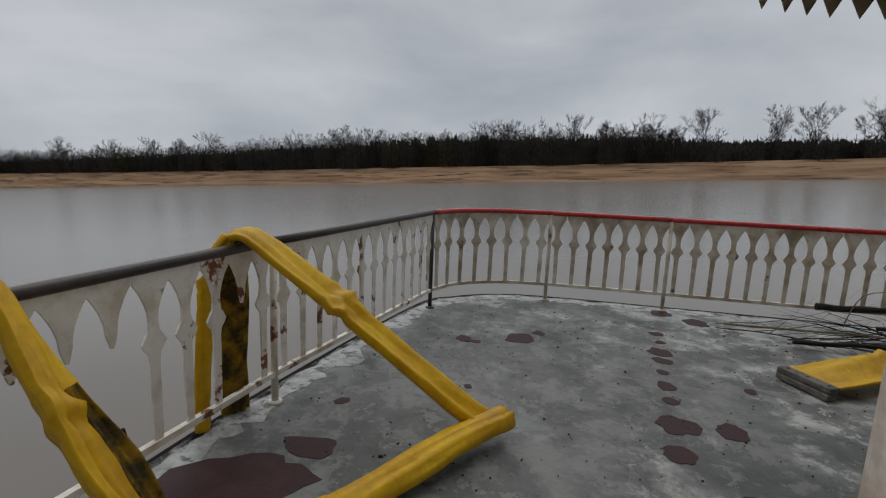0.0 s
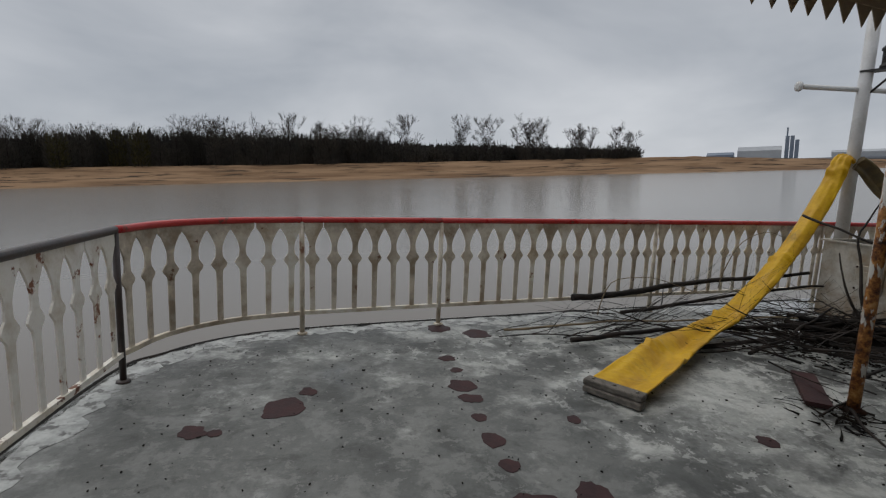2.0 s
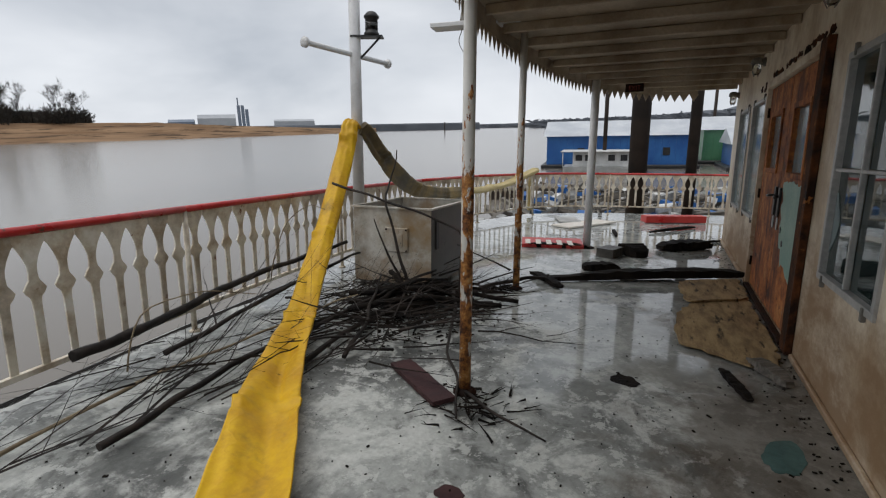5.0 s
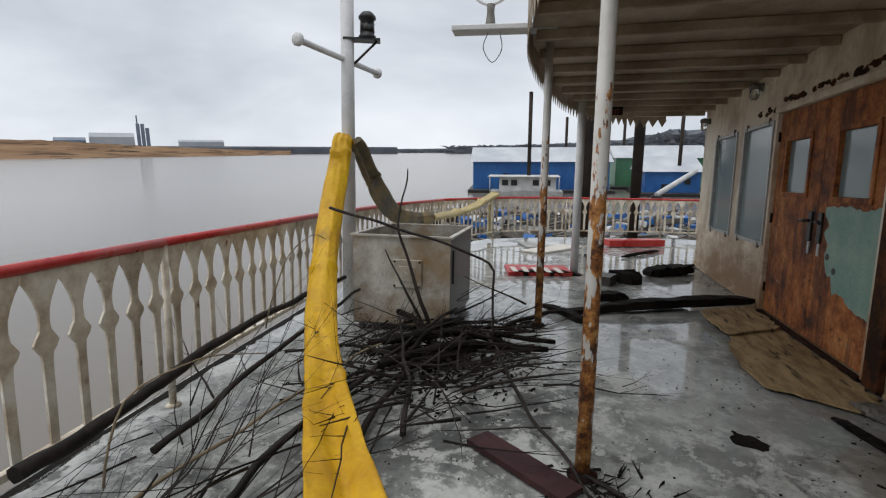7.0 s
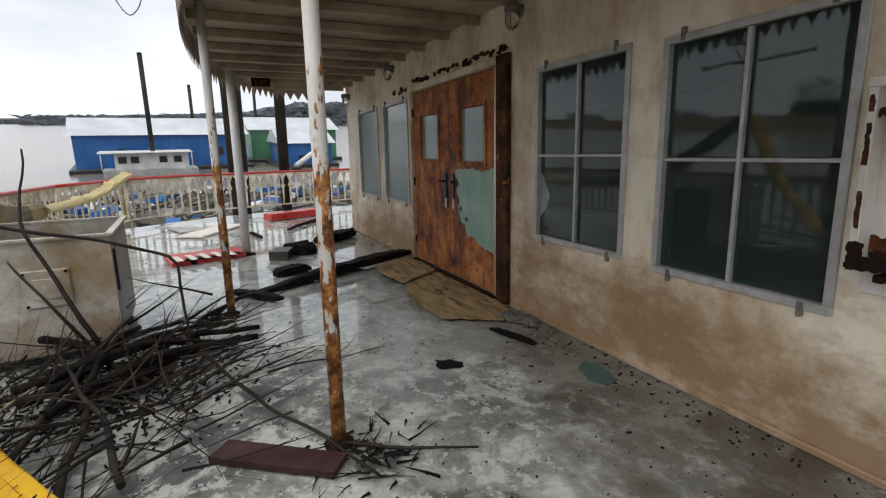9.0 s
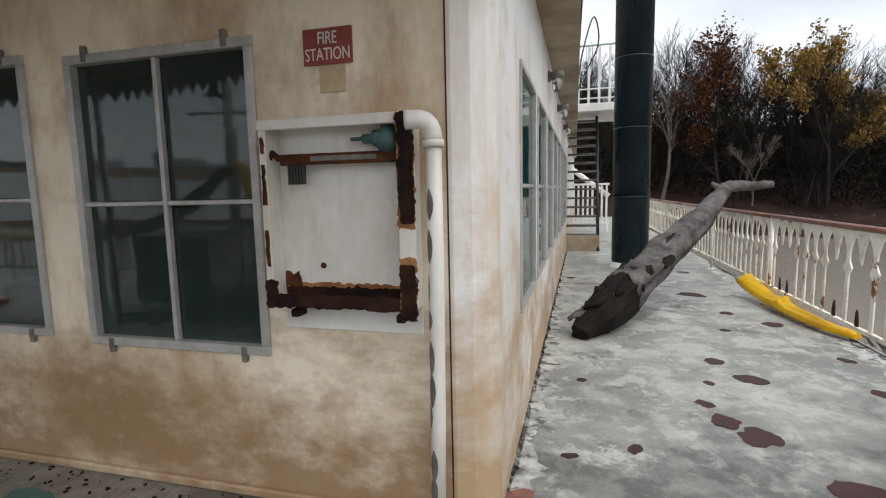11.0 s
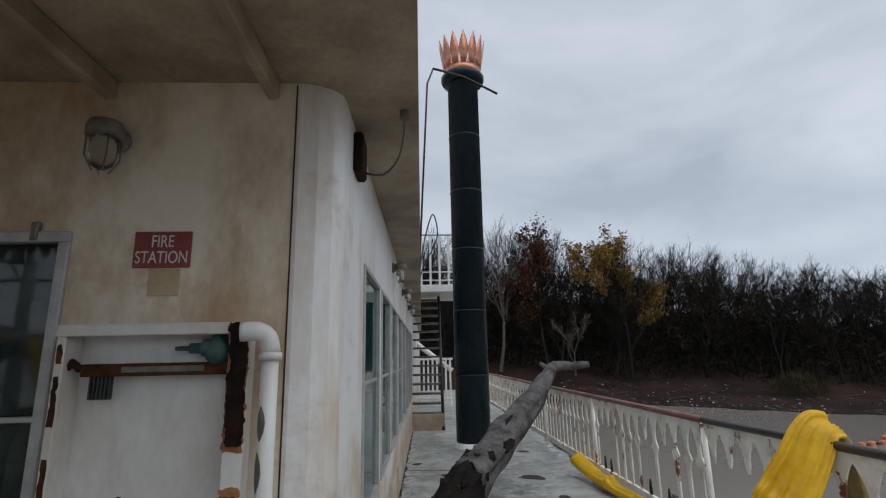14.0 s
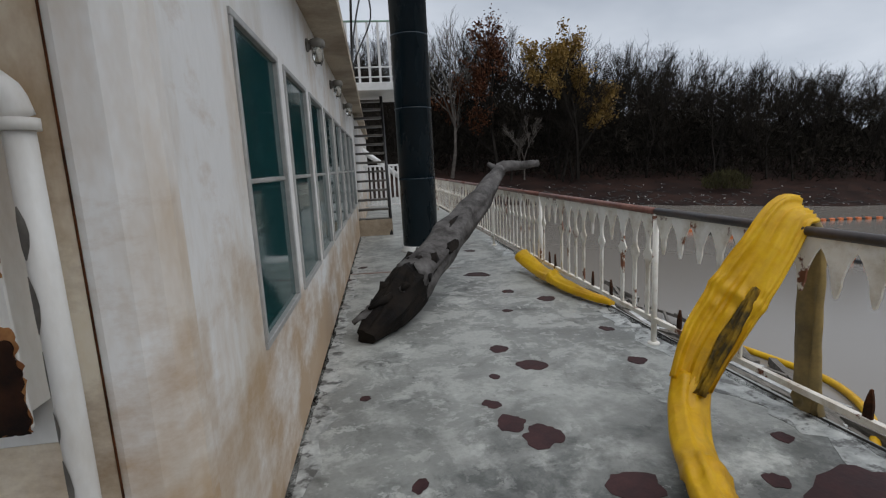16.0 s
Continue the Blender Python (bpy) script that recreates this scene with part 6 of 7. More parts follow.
wall_lamp((1.36, 1.84, 2.36), 0, "caged grey lamp on the cream wall")
wall_lamp((3.92, 1.84, 2.50), 0, "caged dark lamp above the wall windows")
wall_lamp((7.0, 1.84, 2.52), 0, "caged dark lamp beside the double door")
wall_lamp((9.35, 1.84, 2.40), 0, "caged lamp at the end of the house front")
for y in (-1.2, -3.1, -5.2):
    wall_lamp((0.50 - (1.7 - y) * 0.0146, y, 2.40), 90, "caged white lamp under the side eaves")

# square vent below the side eaves, with its cable
v = thing("vent_box", "dark rusted opening under the side eaves", "vent", (0.50, 1.40, 2.48), 90)
bm = bmesh.new()
bevel_box(bm, -0.09, 0.09, 0.0, 0.05, -0.10, 0.10, 0.012)
part("housing", bm, RUST, v)
bm = bmesh.new()
tube(bm, spline([(-0.03, 0.05, -0.07), (0.0, 0.14, -0.09), (0.1, 0.22, -0.04), (0.2, 0.25, 0.06), (0.2, 0.25, 0.15)], 0.04), 0.006, n=6)
lathe(bm, [(0.022, 0), (0.022, 0.05), (0.012, 0.06)], 10, pose(0.2, 0.25, 0.105))
part("cable", bm, LAMPGREY, v)

bm = bmesh.new()
tube(bm, [(-0.12, -4.85, 6.95), (-0.7, -4.85, 6.78), (-1.35, -4.9, 6.45)], 0.022, n=6)
tube(bm, [(-0.12, -4.85, 6.95), (0.0, -4.8, 6.6), (0.2, -4.6, 2.742)], 0.018, n=6)
single("antenna_rod", bm, BLACK, "bent black rod rising beside the smokestack", "rod")
# seam strip between front and corner, kick board at the wall's foot
bm = bmesh.new()
bevel_box(bm, 0.675, 0.681, 1.841, 1.844, 0.0, 2.61, 0.001)
setting("trim_seam", bm, RUST_BROWN, "thin rusty seam strip on the wall")
bm = bmesh.new()
bevel_box(bm, 0.76, 4.02, 1.842, 1.868, 0.001, 0.04, 0.006)
setting("baseboard", bm, CREAM, "grimy angle strip at the foot of the wall")
bm = bmesh.new()
bevel_box(bm, 6.45, 9.58, 1.842, 1.875, 0.001, 0.05, 0.006)
setting("baseboard_far", bm, CREAM, "grimy angle strip at the foot of the wall")

s = thing("exit_sign", "brown EXIT sign hung under the awning", "sign", (8.75, 3.38, 2.50), 90)
bm = bmesh.new()
bevel_box(bm, -0.14, 0.14, -0.012, 0.0, -0.05, 0.12, 0.003)
part("plate", bm, RUST, s)
words("EXIT", 0.10, SIGN_RED, s, (0, 0.003, -0.025), thin=0.9)

# searchlight on a white arm at the awning's edge
s = thing("searchlight", "round searchlight yoke on a white board at the roof edge", "searchlight", (4.62, 4.35, 2.62))
bm = bmesh.new()
bevel_box(bm, -0.09, 0.09, -0.25, 0.62, 0.0, 0.045, 0.006, pose(0, 0, 0, 0, 0, 6))
part("arm", bm, MAST_WHITE, s)
bm = bmesh.new()
lathe(bm, [(0.05, 0.046), (0.04, 0.08), (0.03, 0.16), (0.035, 0.22)], 14, pose(-0.04, 0.3, 0))
part("stand", bm, LAMPGREY, s)
bm = bmesh.new()
tube(bm, [(-0.04, 0.3 + 0.16 * math.cos(a), 0.38 + 0.16 * math.sin(a)) for a in [2 * math.pi * k / 24 for k in range(25)]], 0.014, n=8, up=(1, 0, 0))
part("ring", bm, MAST_WHITE, s)
bm = bmesh.new()
tube(bm, spline([(-0.03, 0.22, 0.0), (-0.03, 0.2, -0.14), (-0.02, 0.28, -0.24), (-0.02, 0.36, -0.12), (-0.03, 0.32, 0.0)], 0.03), 0.004, n=5)
part("loop", bm, LAMPGREY, s)

# ---- upper landing and stair astern ----
st = thing("stair", "steel stair with open treads behind the smokestack", "stair", (0.12, -7.45, 0))
for x in (-0.42, 0.36):
    bm = bmesh.new()
    tube(bm, [(x, 0, 0.0), (x, -1.5, 3.06)], 0.035, n=4)
    part("stringer", bm, BLACK, st)
bm = bmesh.new()
bevel_box(bm, -0.40, 0.34, -0.12, 0.12, -0.03, 0.014, 0.005)
me = mesh_of("tread", bm, STEEL_DARK)
for k in range(14):
    z = 0.35 + 0.2 * k
    part("tread", me, None, st).location = (0, -1.5 * z / 3.06, z)
bm = bmesh.new()
bevel_box(bm, -0.45, 0.40, -0.06, -0.02, 0.0, 0.34, 0.004)
part("kick_board", bm, SOFFIT, st, "brown kick board")
bm = bmesh.new()
tube(bm, spline([(0.62, 0.02, 0.9), (0.36, 0.02, 0.9)], 0.2), 0.016, n=8)
tube(bm, [(0.62, 0.02, 0.0), (0.62, 0.02, 0.9)], 0.016, n=8)
part("handrail", bm, RAIL_RED, st)
b = thing("landing", "white upper landing with a turquoise-topped rail", "landing", (0.0, -8.0, 3.05))
bm = bmesh.new()
bevel_box(bm, -1.1, 0.42, -2.0, 0.0, 0.0, 0.17, 0.01)
part("platform", bm, MAST_WHITE, b)
bm = bmesh.new()
tube(bm, [(-1.1, -0.04, 1.4), (0.40, -0.04, 1.4)], 0.022, n=8)
part("top_rail", bm, TURQ, b)
for z in (0.28, 0.48):
    bm = bmesh.new()
    tube(bm, [(-1.1, -0.04, z), (0.40, -0.04, z)], 0.014, n=8)
    part("lower_rail", bm, MAST_WHITE, b)
for k in range(7):
    bm = bmesh.new()
    box(bm, 0.33 - 0.22 * k, 0.38 - 0.22 * k, -0.06, -0.03, 0.171, 1.38)
    part("picket", bm, MAST_WHITE, b)
# far white rails and gangway clutter seen through the treads
g = thing("gangway_rail", "white rails and gangway astern beyond the stair", "railing", (0.1, -12.5, 0))
for k in range(14):
    bm = bmesh.new()
    box(bm, -0.9 + 0.14 * k, -0.84 + 0.14 * k, -0.02, 0.02, 0.25, 1.45)
    part("picket", bm, MAST_WHITE, g)
for z in (0.25, 1.45):
    bm = bmesh.new()
    bevel_box(bm, -0.95, 1.05, -0.03, 0.03, z, z + 0.06, 0.006)
    part("rail", bm, MAST_WHITE, g)
bm = bmesh.new()
tube(bm, [(-0.95, -0.3, 1.1), (0.6, -0.3, 2.3)], 0.09, n=6)
part("brace", bm, MAST_WHITE, g)
for x in (-0.9, 1.0):
    bm = bmesh.new()
    bevel_box(bm, x - 0.03, x + 0.03, -0.03, 0.03, 0, 0.25, 0.004)
    part("leg", bm, MAST_WHITE, g)
# cables looping at the roof's edge
for k, pts in enumerate([((0.2, -4.2, 2.74), (0.1, -4.3, 3.4), (-0.05, -4.4, 3.9), (-0.12, -4.4, 3.5), (0.12, -4.5, 3.0), (0.2, -4.6, 2.74))]):
    bm = bmesh.new()
    tube(bm, spline(pts, 0.08), 0.012, n=6)
    single("cable", bm, BLACK, "black cable looping at the roof edge", "cable")


# ---- branches, timbers and rubbish on the deck ----
def twig_mesh(soup, p, d, length, r, rnd, depth, floor=0.01):
    """A crooked branch that forks; it does not sink through the deck."""
    q = Vector(p)
    n = max(3, int(length / 0.16))
    for k in range(n):
        d = (d + Vector((rnd.uniform(-1, 1), rnd.uniform(-1, 1), rnd.uniform(-1, 1))) * 0.13).normalized()
        if q.z < floor + 0.03 and d.z < 0:
            d.z = abs(d.z) * 0.3
        t = q + d * length / n
        t.z = max(t.z, floor)
        f0, f1 = 1 - 0.8 * k / n, 1 - 0.8 * (k + 1) / n
        soup.stick(q, t, r * f0, r * f1, 5 if r > 0.012 else 3)
        if depth and rnd.random() < 0.42:
            twig_mesh(soup, t, (d + Vector((rnd.uniform(-1, 1), rnd.uniform(-1, 1), rnd.uniform(-0.3, 0.9))) * 0.75).normalized(), length * rnd.uniform(0.25, 0.5), r * f1 * 0.6, rnd, depth - 1, floor)
        q = t


def brush_pile():
    pile = thing("brush_pile", "heap of wet dark branches and twigs round the tank", "brush pile", (3.4, 5.0, 0))
    o = Vector((3.4, 5.0, 0))
    rnd = random.Random(77)

    def limb(name, pts, r0, r1, mat=TWIG, label=""):
        bm = bmesh.new()
        line = spline([Vector(p) - o for p in pts], 0.09)
        line = [p + Vector((noise.noise(p * 3.1), noise.noise(p * 3.1 + Vector((9, 0, 0))), 0.5 * noise.noise(p * 3.1 + Vector((0, 9, 0))))) * 0.035 for p in line]
        tube(bm, line, r0, r1, 7, wobble=0.12, seed=len(pts))
        part(name, bm, mat, pile, label)

    # the big pole along the railing and its neighbours
    limb("limb", ((1.55, 5.93, 0.22), (2.1, 5.98, 0.24), (2.9, 6.05, 0.34), (3.7, 6.0, 0.42), (4.3, 5.85, 0.5)), 0.036, 0.018)
    limb("limb", ((2.0, 5.7, 0.12), (2.8, 5.75, 0.22), (3.6, 5.7, 0.34), (4.4, 5.75, 0.38)), 0.02, 0.012)
    limb("limb", ((1.2, 5.1, 0.05), (2.0, 5.2, 0.09), (2.9, 5.15, 0.13), (3.8, 5.0, 0.22), (4.4, 4.85, 0.28)), 0.022, 0.012)
    limb("limb", ((0.7, 5.45, 0.03), (1.6, 5.55, 0.07), (2.6, 5.45, 0.12), (3.6, 5.2, 0.2)), 0.012, 0.007, REED)
    limb("limb", ((2.2, 4.9, 0.03), (3.0, 4.95, 0.08), (3.8, 4.8, 0.14), (4.3, 4.45, 0.10)), 0.022, 0.016)
    limb("limb", ((3.4, 4.9, 0.10), (3.8, 4.6, 0.12), (4.15, 4.15, 0.07)), 0.035, 0.03, BLACKWOOD)
    limb("limb", ((3.2, 5.1, 0.16), (3.7, 4.7, 0.18), (4.05, 4.05, 0.10)), 0.03, 0.022, BLACKWOOD)
    limb("limb", ((3.5, 5.3, 0.2), (3.95, 4.75, 0.2), (4.2, 4.3, 0.05)), 0.026, 0.02, BLACKWOOD)
    limb("limb", ((2.6, 4.7, 0.05), (3.2, 4.9, 0.16), (3.9, 5.2, 0.3)), 0.018, 0.009)
    for k in range(7):
        # the black heart of the heap, lying athwart the deck
        x, y, turn = rnd.gauss(3.85, 0.2), rnd.gauss(4.75, 0.25), rnd.gauss(-1.0, 0.6)
        dx, dy, half = math.cos(turn), math.sin(turn), rnd.uniform(0.4, 0.85)
        z = 0.05 + 0.022 * k
        limb("limb", ((x - dx * half, y - dy * half, z), (x, y, z + 0.05), (x + dx * half, y + dy * half, max(0.03, z - 0.08))), rnd.uniform(0.018, 0.034), rnd.uniform(0.012, 0.022), BLACKWOOD)
    # upright and arching shoots by the tank
    limb("shoot", ((4.05, 5.0, 0.2), (4.12, 5.15, 0.55), (4.2, 5.3, 0.95), (4.38, 5.35, 1.15), (4.45, 5.33, 1.48)), 0.018, 0.006)
    limb("shoot", ((4.05, 5.0, 0.1), (4.0, 5.2, 0.5), (4.1, 5.4, 0.8)), 0.014, 0.006)
    limb("shoot", ((4.2, 5.95, 1.12), (4.2, 5.5, 1.02), (4.25, 4.95, 0.86), (4.3, 4.56, 0.70), (4.2, 4.5, 0.5), (4.15, 4.47, 0.25), (4.12, 4.45, 0.02)), 0.014, 0.009)
    limb("shoot", ((3.3, 6.0, 0.3), (3.35, 5.9, 0.75), (3.6, 5.8, 0.95), (3.9, 5.85, 0.9)), 0.006, 0.003, REED)
    limb("shoot", ((1.75, 5.7, 0.1), (1.85, 5.7, 0.42), (2.2, 5.65, 0.50), (2.7, 5.6, 0.36)), 0.006, 0.003, REED)
    # long runner across the deck to the doors
    limb("runner", ((4.1, 4.4, 0.06), (4.65, 4.5, 0.05), (5.2, 4.1, 0.08), (5.5, 3.85, 0.05)), 0.022, 0.02)
    limb("runner", ((4.1, 4.5, 0.16), (3.6, 4.3, 0.1), (3.0, 4.1, 0.08), (2.6, 3.86, 0.05), (2.2, 3.7, 0.03)), 0.016, 0.007)
    limb("runner", ((2.55, 3.82, 0.03), (2.35, 3.5, 0.02), (2.2, 3.2, 0.02)), 0.012, 0.005)
    fine = Soup()
    for _ in range(75):
        p = Vector((rnd.uniform(1.6, 4.3), rnd.uniform(4.5, 5.9), rnd.uniform(0.02, 0.2)))
        if p.y < 4.95 - 0.1 * (p.x - 2.2) and p.x < 3.0:
            continue
        a = rnd.gauss(0.1, 0.6) + (math.pi if rnd.random() < 0.6 else 0)
        twig_mesh(fine, p - o, Vector((math.cos(a), math.sin(a) * 0.7, rnd.uniform(0.0, 0.28))).normalized(), rnd.uniform(0.4, 1.3), rnd.uniform(0.004, 0.010), rnd, 2)
    for _ in range(150):
        p = Vector((rnd.gauss(3.7, 0.45), rnd.gauss(4.9, 0.42), rnd.uniform(0.02, 0.17)))
        a = rnd.gauss(-0.85, 0.55) + (math.pi if rnd.random() < 0.45 else 0)
        twig_mesh(fine, p - o, Vector((math.cos(a), math.sin(a), rnd.uniform(-0.1, 0.3))).normalized(), rnd.uniform(0.3, 0.85), rnd.uniform(0.004, 0.014), rnd, 2)
    for _ in range(16):
        p = Vector((rnd.uniform(0.5, 2.0), rnd.uniform(5.0, 5.6), 0.02))
        twig_mesh(fine, p - o, Vector((1, rnd.uniform(-0.35, 0.25), 0.06)).normalized(), rnd.uniform(1.0, 2.2), rnd.uniform(0.004, 0.008), rnd, 1)
    tagged(part("twig_tangle", fine.mesh("twig_tangle", TWIG), None, pile), kind="stuff")
    foot = Soup()
    for _ in range(60):
        a = rnd.uniform(0, 2 * math.pi)
        p = Vector((2.50 + rnd.gauss(-0.05, 0.17), 3.70 + rnd.gauss(-0.03, 0.15), 0.010))
        twig_mesh(foot, p - o, Vector((math.cos(a), math.sin(a), rnd.uniform(-0.05, 0.12))).normalized(), rnd.uniform(0.04, 0.20), rnd.uniform(0.004, 0.010), rnd, 2)
    for _ in range(40):
        a = rnd.uniform(0, 2 * math.pi)
        p = Vector((4.98 + rnd.gauss(-0.05, 0.12), 4.3 + rnd.gauss(0, 0.10), 0.012))
        twig_mesh(foot, p - o, Vector((math.cos(a), math.sin(a), rnd.uniform(0, 0.25))).normalized(), rnd.uniform(0.1, 0.35), rnd.uniform(0.004, 0.010), rnd, 1)
    tagged(part("twig_litter", foot.mesh("twig_litter", BLACKWOOD), None, pile), kind="stuff")
    # muck under the heap
    muck = Soup()
    for _ in range(700):
        p = Vector((rnd.gauss(3.75, 0.36), rnd.gauss(4.85, 0.34), 0.004))
        muck.brick(-rnd.uniform(0.005, 0.025), rnd.uniform(0.005, 0.025), -0.004, 0.004, 0, rnd.uniform(0.003, 0.012), Matrix.Translation(p - o) @ pose(0, 0, 0, 0, 0, rnd.uniform(0, 360)))
    tagged(part("bark_litter", muck.mesh("bark_litter", BLACKWOOD), None, pile), kind="stuff")


brush_pile()


def plank(at, turn, l, w, h, mat, label, lean=(0, 0), name="plank"):
    bm = bmesh.new()
    n = 14
    wild = 1.0 if mat in (BLACKWOOD, OLDWOOD) else 0.15

    def rough_end(f):
        return min(1.0, 5 * min(f, 1 - f)) if wild > 0.5 else 1.0

    rnd = random.Random(int(at[0] * 100 + at[1] * 10))
    rings(bm, [[(l * (k / n - 0.5), sy * w / 2 * (0.6 + 0.4 * rough_end(k / n)) + rnd.uniform(-0.1, 0.1) * w * wild, sz * (0.55 + 0.45 * rough_end(k / n)) + rnd.uniform(-0.12, 0.12) * h * wild * (sz > 0) + 0.05 * h * wild * (sz > 0) * math.sin(k * 1.7)) for sy, sz in ((-1, 0), (1, 0), (1, h), (-1, h))] for k in range(n + 1)], smooth=False)
    ob = single(name, bm, mat, label, name.replace("_", " "), at, turn, "fallen timbers" if name == "plank" else "")
    ob.matrix_basis = ob.matrix_basis @ pose(0, 0, 0, lean[0], lean[1], 0)
    return ob


plank((6.13, 2.72, 0.04), -62, 2.0, 0.16, 0.09, BLACKWOOD, "long black rotten timber lying on the wet deck")
plank((5.85, 3.3, 0.02), -58, 1.6, 0.12, 0.06, BLACKWOOD, "black rotten timber lying on the wet deck")
plank((6.35, 3.45, 0.01), -66, 0.46, 0.18, 0.09, BLACKWOOD, "short black block of timber")
plank((8.4, 2.45, 0.02), -52, 0.9, 0.25, 0.12, BLACKWOOD, "black charred timber lump on the wet deck")
plank((7.6, 3.15, 0.01), 30, 0.5, 0.3, 0.14, BLACKWOOD, "black charred timber lump on the wet deck")
plank((7.35, 3.45, 0.01), -20, 0.35, 0.25, 0.12, STEEL_DARK, "grey broken box on the wet deck")
plank((8.9, 2.3, 0.01), -38, 1.5, 0.05, 0.04, BLACKWOOD, "thin dark batten by the wall")
plank((5.45, 3.95, 0.02), 40, 0.7, 0.1, 0.05, BLACKWOOD, "black rotten timber scrap")
plank((2.53, 4.08, 0.012), 53, 0.62, 0.15, 0.03, MAROON, "rusty maroon steel plate lying at the post", name="steel_plate")
plank((3.62, 2.05, 0.015), 25, 0.4, 0.09, 0.06, OLDWOOD, "splintered wood wedge by the door")
plank((3.36, 2.27, 0.006), 15, 0.45, 0.06, 0.025, BLACKWOOD, "thin dark stick in front of the door")
plank((11.1, 4.75, 0.012), 20, 0.9, 0.45, 0.03, RUBBISH, "white board lying in the puddle", name="board")
plank((10.6, 4.3, 0.012), -30, 1.5, 0.5, 0.03, LETTER, "pale board lying in the puddle", name="board")
plank((11.85, 2.6, 0.02), -66, 1.3, 0.32, 0.14, RAIL_RED, "red life float lying on the far deck", name="float")
plank((7.85, 4.40, 0.02), -75, 0.95, 0.5, 0.05, RAIL_RED, "red and white striped panel on the wet deck", (4, 0), "panel")
plank((7.68, 4.32, 0.005), -75, 1.0, 0.12, 0.07, BLACKWOOD, "black rotten timber under the striped panel")
for k in range(5):
    bm = bmesh.new()
    bevel_box(bm, -0.04, 0.04, -0.2, 0.2, 0.0, 0.004, 0.001)
    single("stripe", bm, LETTER, "white stripe board on the red panel", "stripe", (7.60 + 0.09 * k * 0.35, 4.73 - 0.16 * k, 0.085), -75)
plank((10.5, 2.6, 0.015), -35, 1.4, 0.06, 0.05, BLACKWOOD, "dark pole lying on the far deck")
plank((9.6, 3.6, 0.012), 10, 0.8, 0.05, 0.04, BLACKWOOD, "dark stick lying on the far deck")


def plywood():
    sheets = (((6.38, 1.95), (5.92, 2.52), (5.5, 2.54), (5.1, 2.5), (5.3, 2.2), (5.56, 1.95)), ((5.85, 1.94), (5.35, 2.36), (4.7, 2.58), (4.02, 2.60), (3.86, 2.45), (3.66, 2.02), (3.9, 1.94), (4.9, 1.93)))
    for k, edge in enumerate(sheets):
        rnd = random.Random(k + 3)
        line = spline([(x, y, 0) for x, y in (*edge, edge[0])], 0.07)[:-1]
        pts = [(p.x + rnd.uniform(-0.02, 0.02) - 5, p.y + rnd.uniform(-0.02, 0.02) - 2.2) for p in line]
        bm = bmesh.new()
        rings(bm, [[(x, y, z + (0.03 if k == 0 else 0.02) * (y + 0.3)) for x, y in pts] for z in (0.012 + 0.022 * (1 - k), 0.026 + 0.022 * (1 - k))], smooth=False)
        single("plywood_sheet", bm, PLY, "warped rotting plywood sheet in front of the doors", "plywood", (5, 2.2, 0))


plywood()


def patch(at, size, seed, mat=MAROON, squash=1.0, turn=0.0):
    """A spot where the deck paint has come away."""
    rnd = random.Random(seed)
    n = 26
    bm = bmesh.new()
    r = [size * (1 + 0.35 * noise.noise((math.cos(2 * math.pi * k / n) * 1.6, math.sin(2 * math.pi * k / n) * 1.6, seed * 1.3)) + rnd.uniform(-0.07, 0.07)) for k in range(n)]
    pts = [(r[k] * math.cos(2 * math.pi * k / n), r[k] * squash * math.sin(2 * math.pi * k / n)) for k in range(n)]
    rings(bm, [[(x, y, z) for x, y in pts] for z in (0.0008, 0.003)], smooth=False)
    ob = part("bare_patch", bm, mat, deck, "bare maroon primer showing through" if mat is MAROON else "")
    ob.matrix_basis = pose(at[0], at[1], 0, 0, 0, turn)


SPOTS = [(0.08, 4.9, 0.07), (0.1, 4.66, 0.05), (0.08, 4.39, 0.09), (0.11, 4.19, 0.08), (0.1, 3.94, 0.05), (0.11, 3.68, 0.08), (0.13, 3.44, 0.06), (0.15, 3.1, 0.12),
         (0.45, 3.16, 0.11), (0.14, 2.76, 0.09), (0.48, 2.44, 0.11), (-1.05, 4.17, 0.13), (-0.93, 4.38, 0.06), (-1.49, 3.92, 0.08), (-1.37, 3.9, 0.04),
         (-1.79, 2.49, 0.05), (0.45, 5.48, 0.13), (0.12, 5.66, 0.11), (0.66, 3.86, 0.05), (1.66, 3.5, 0.06), (-1, -0.09, 0.11), (-0.64, 0.63, 0.09),
         (-0.77, 0.79, 0.11), (-0.59, 0.39, 0.06), (-1.02, 1.26, 0.12), (-0.11, 1.06, 0.05), (-0.7, 0.03, 0.04), (-0.85, -0.45, 0.07), (-1.61, 1.35, 0.06),
         (-1.9, 1.06, 0.05), (-1.22, -3.02, 0.16), (-1.67, -1.69, 0.1), (-1.37, -2.09, 0.07), (-1.82, -0.66, 0.06), (-1.72, 0.01, 0.07), (0.45, -3.26, 0.08),
         (-0.47, -2.49, 0.07), (-0.17, -3.29, 0.1), (0.25, -4.06, 0.08), (-0.97, -4.29, 0.12), (-1.47, -4.79, 0.1), (-1.17, -1.39, 0.05), (0.15, 0.14, 0.035),
         (-1.15, 3.04, 0.035), (1.2, 2.7, 0.03), (3.14, 2.91, 0.1)]
for k, (x, y, s) in enumerate(SPOTS):
    patch((x, y), s, k, BLACKWOOD if k == len(SPOTS) - 1 else MAROON, 0.75 + 0.3 * ((k * 7) % 5) / 5, (k * 53) % 180)
patch((-1.80, 1.60), 0.36, 91, MAROON, 0.55, 35)
patch((-1.66, 1.98), 0.16, 92, MAROON, 0.6, 10)
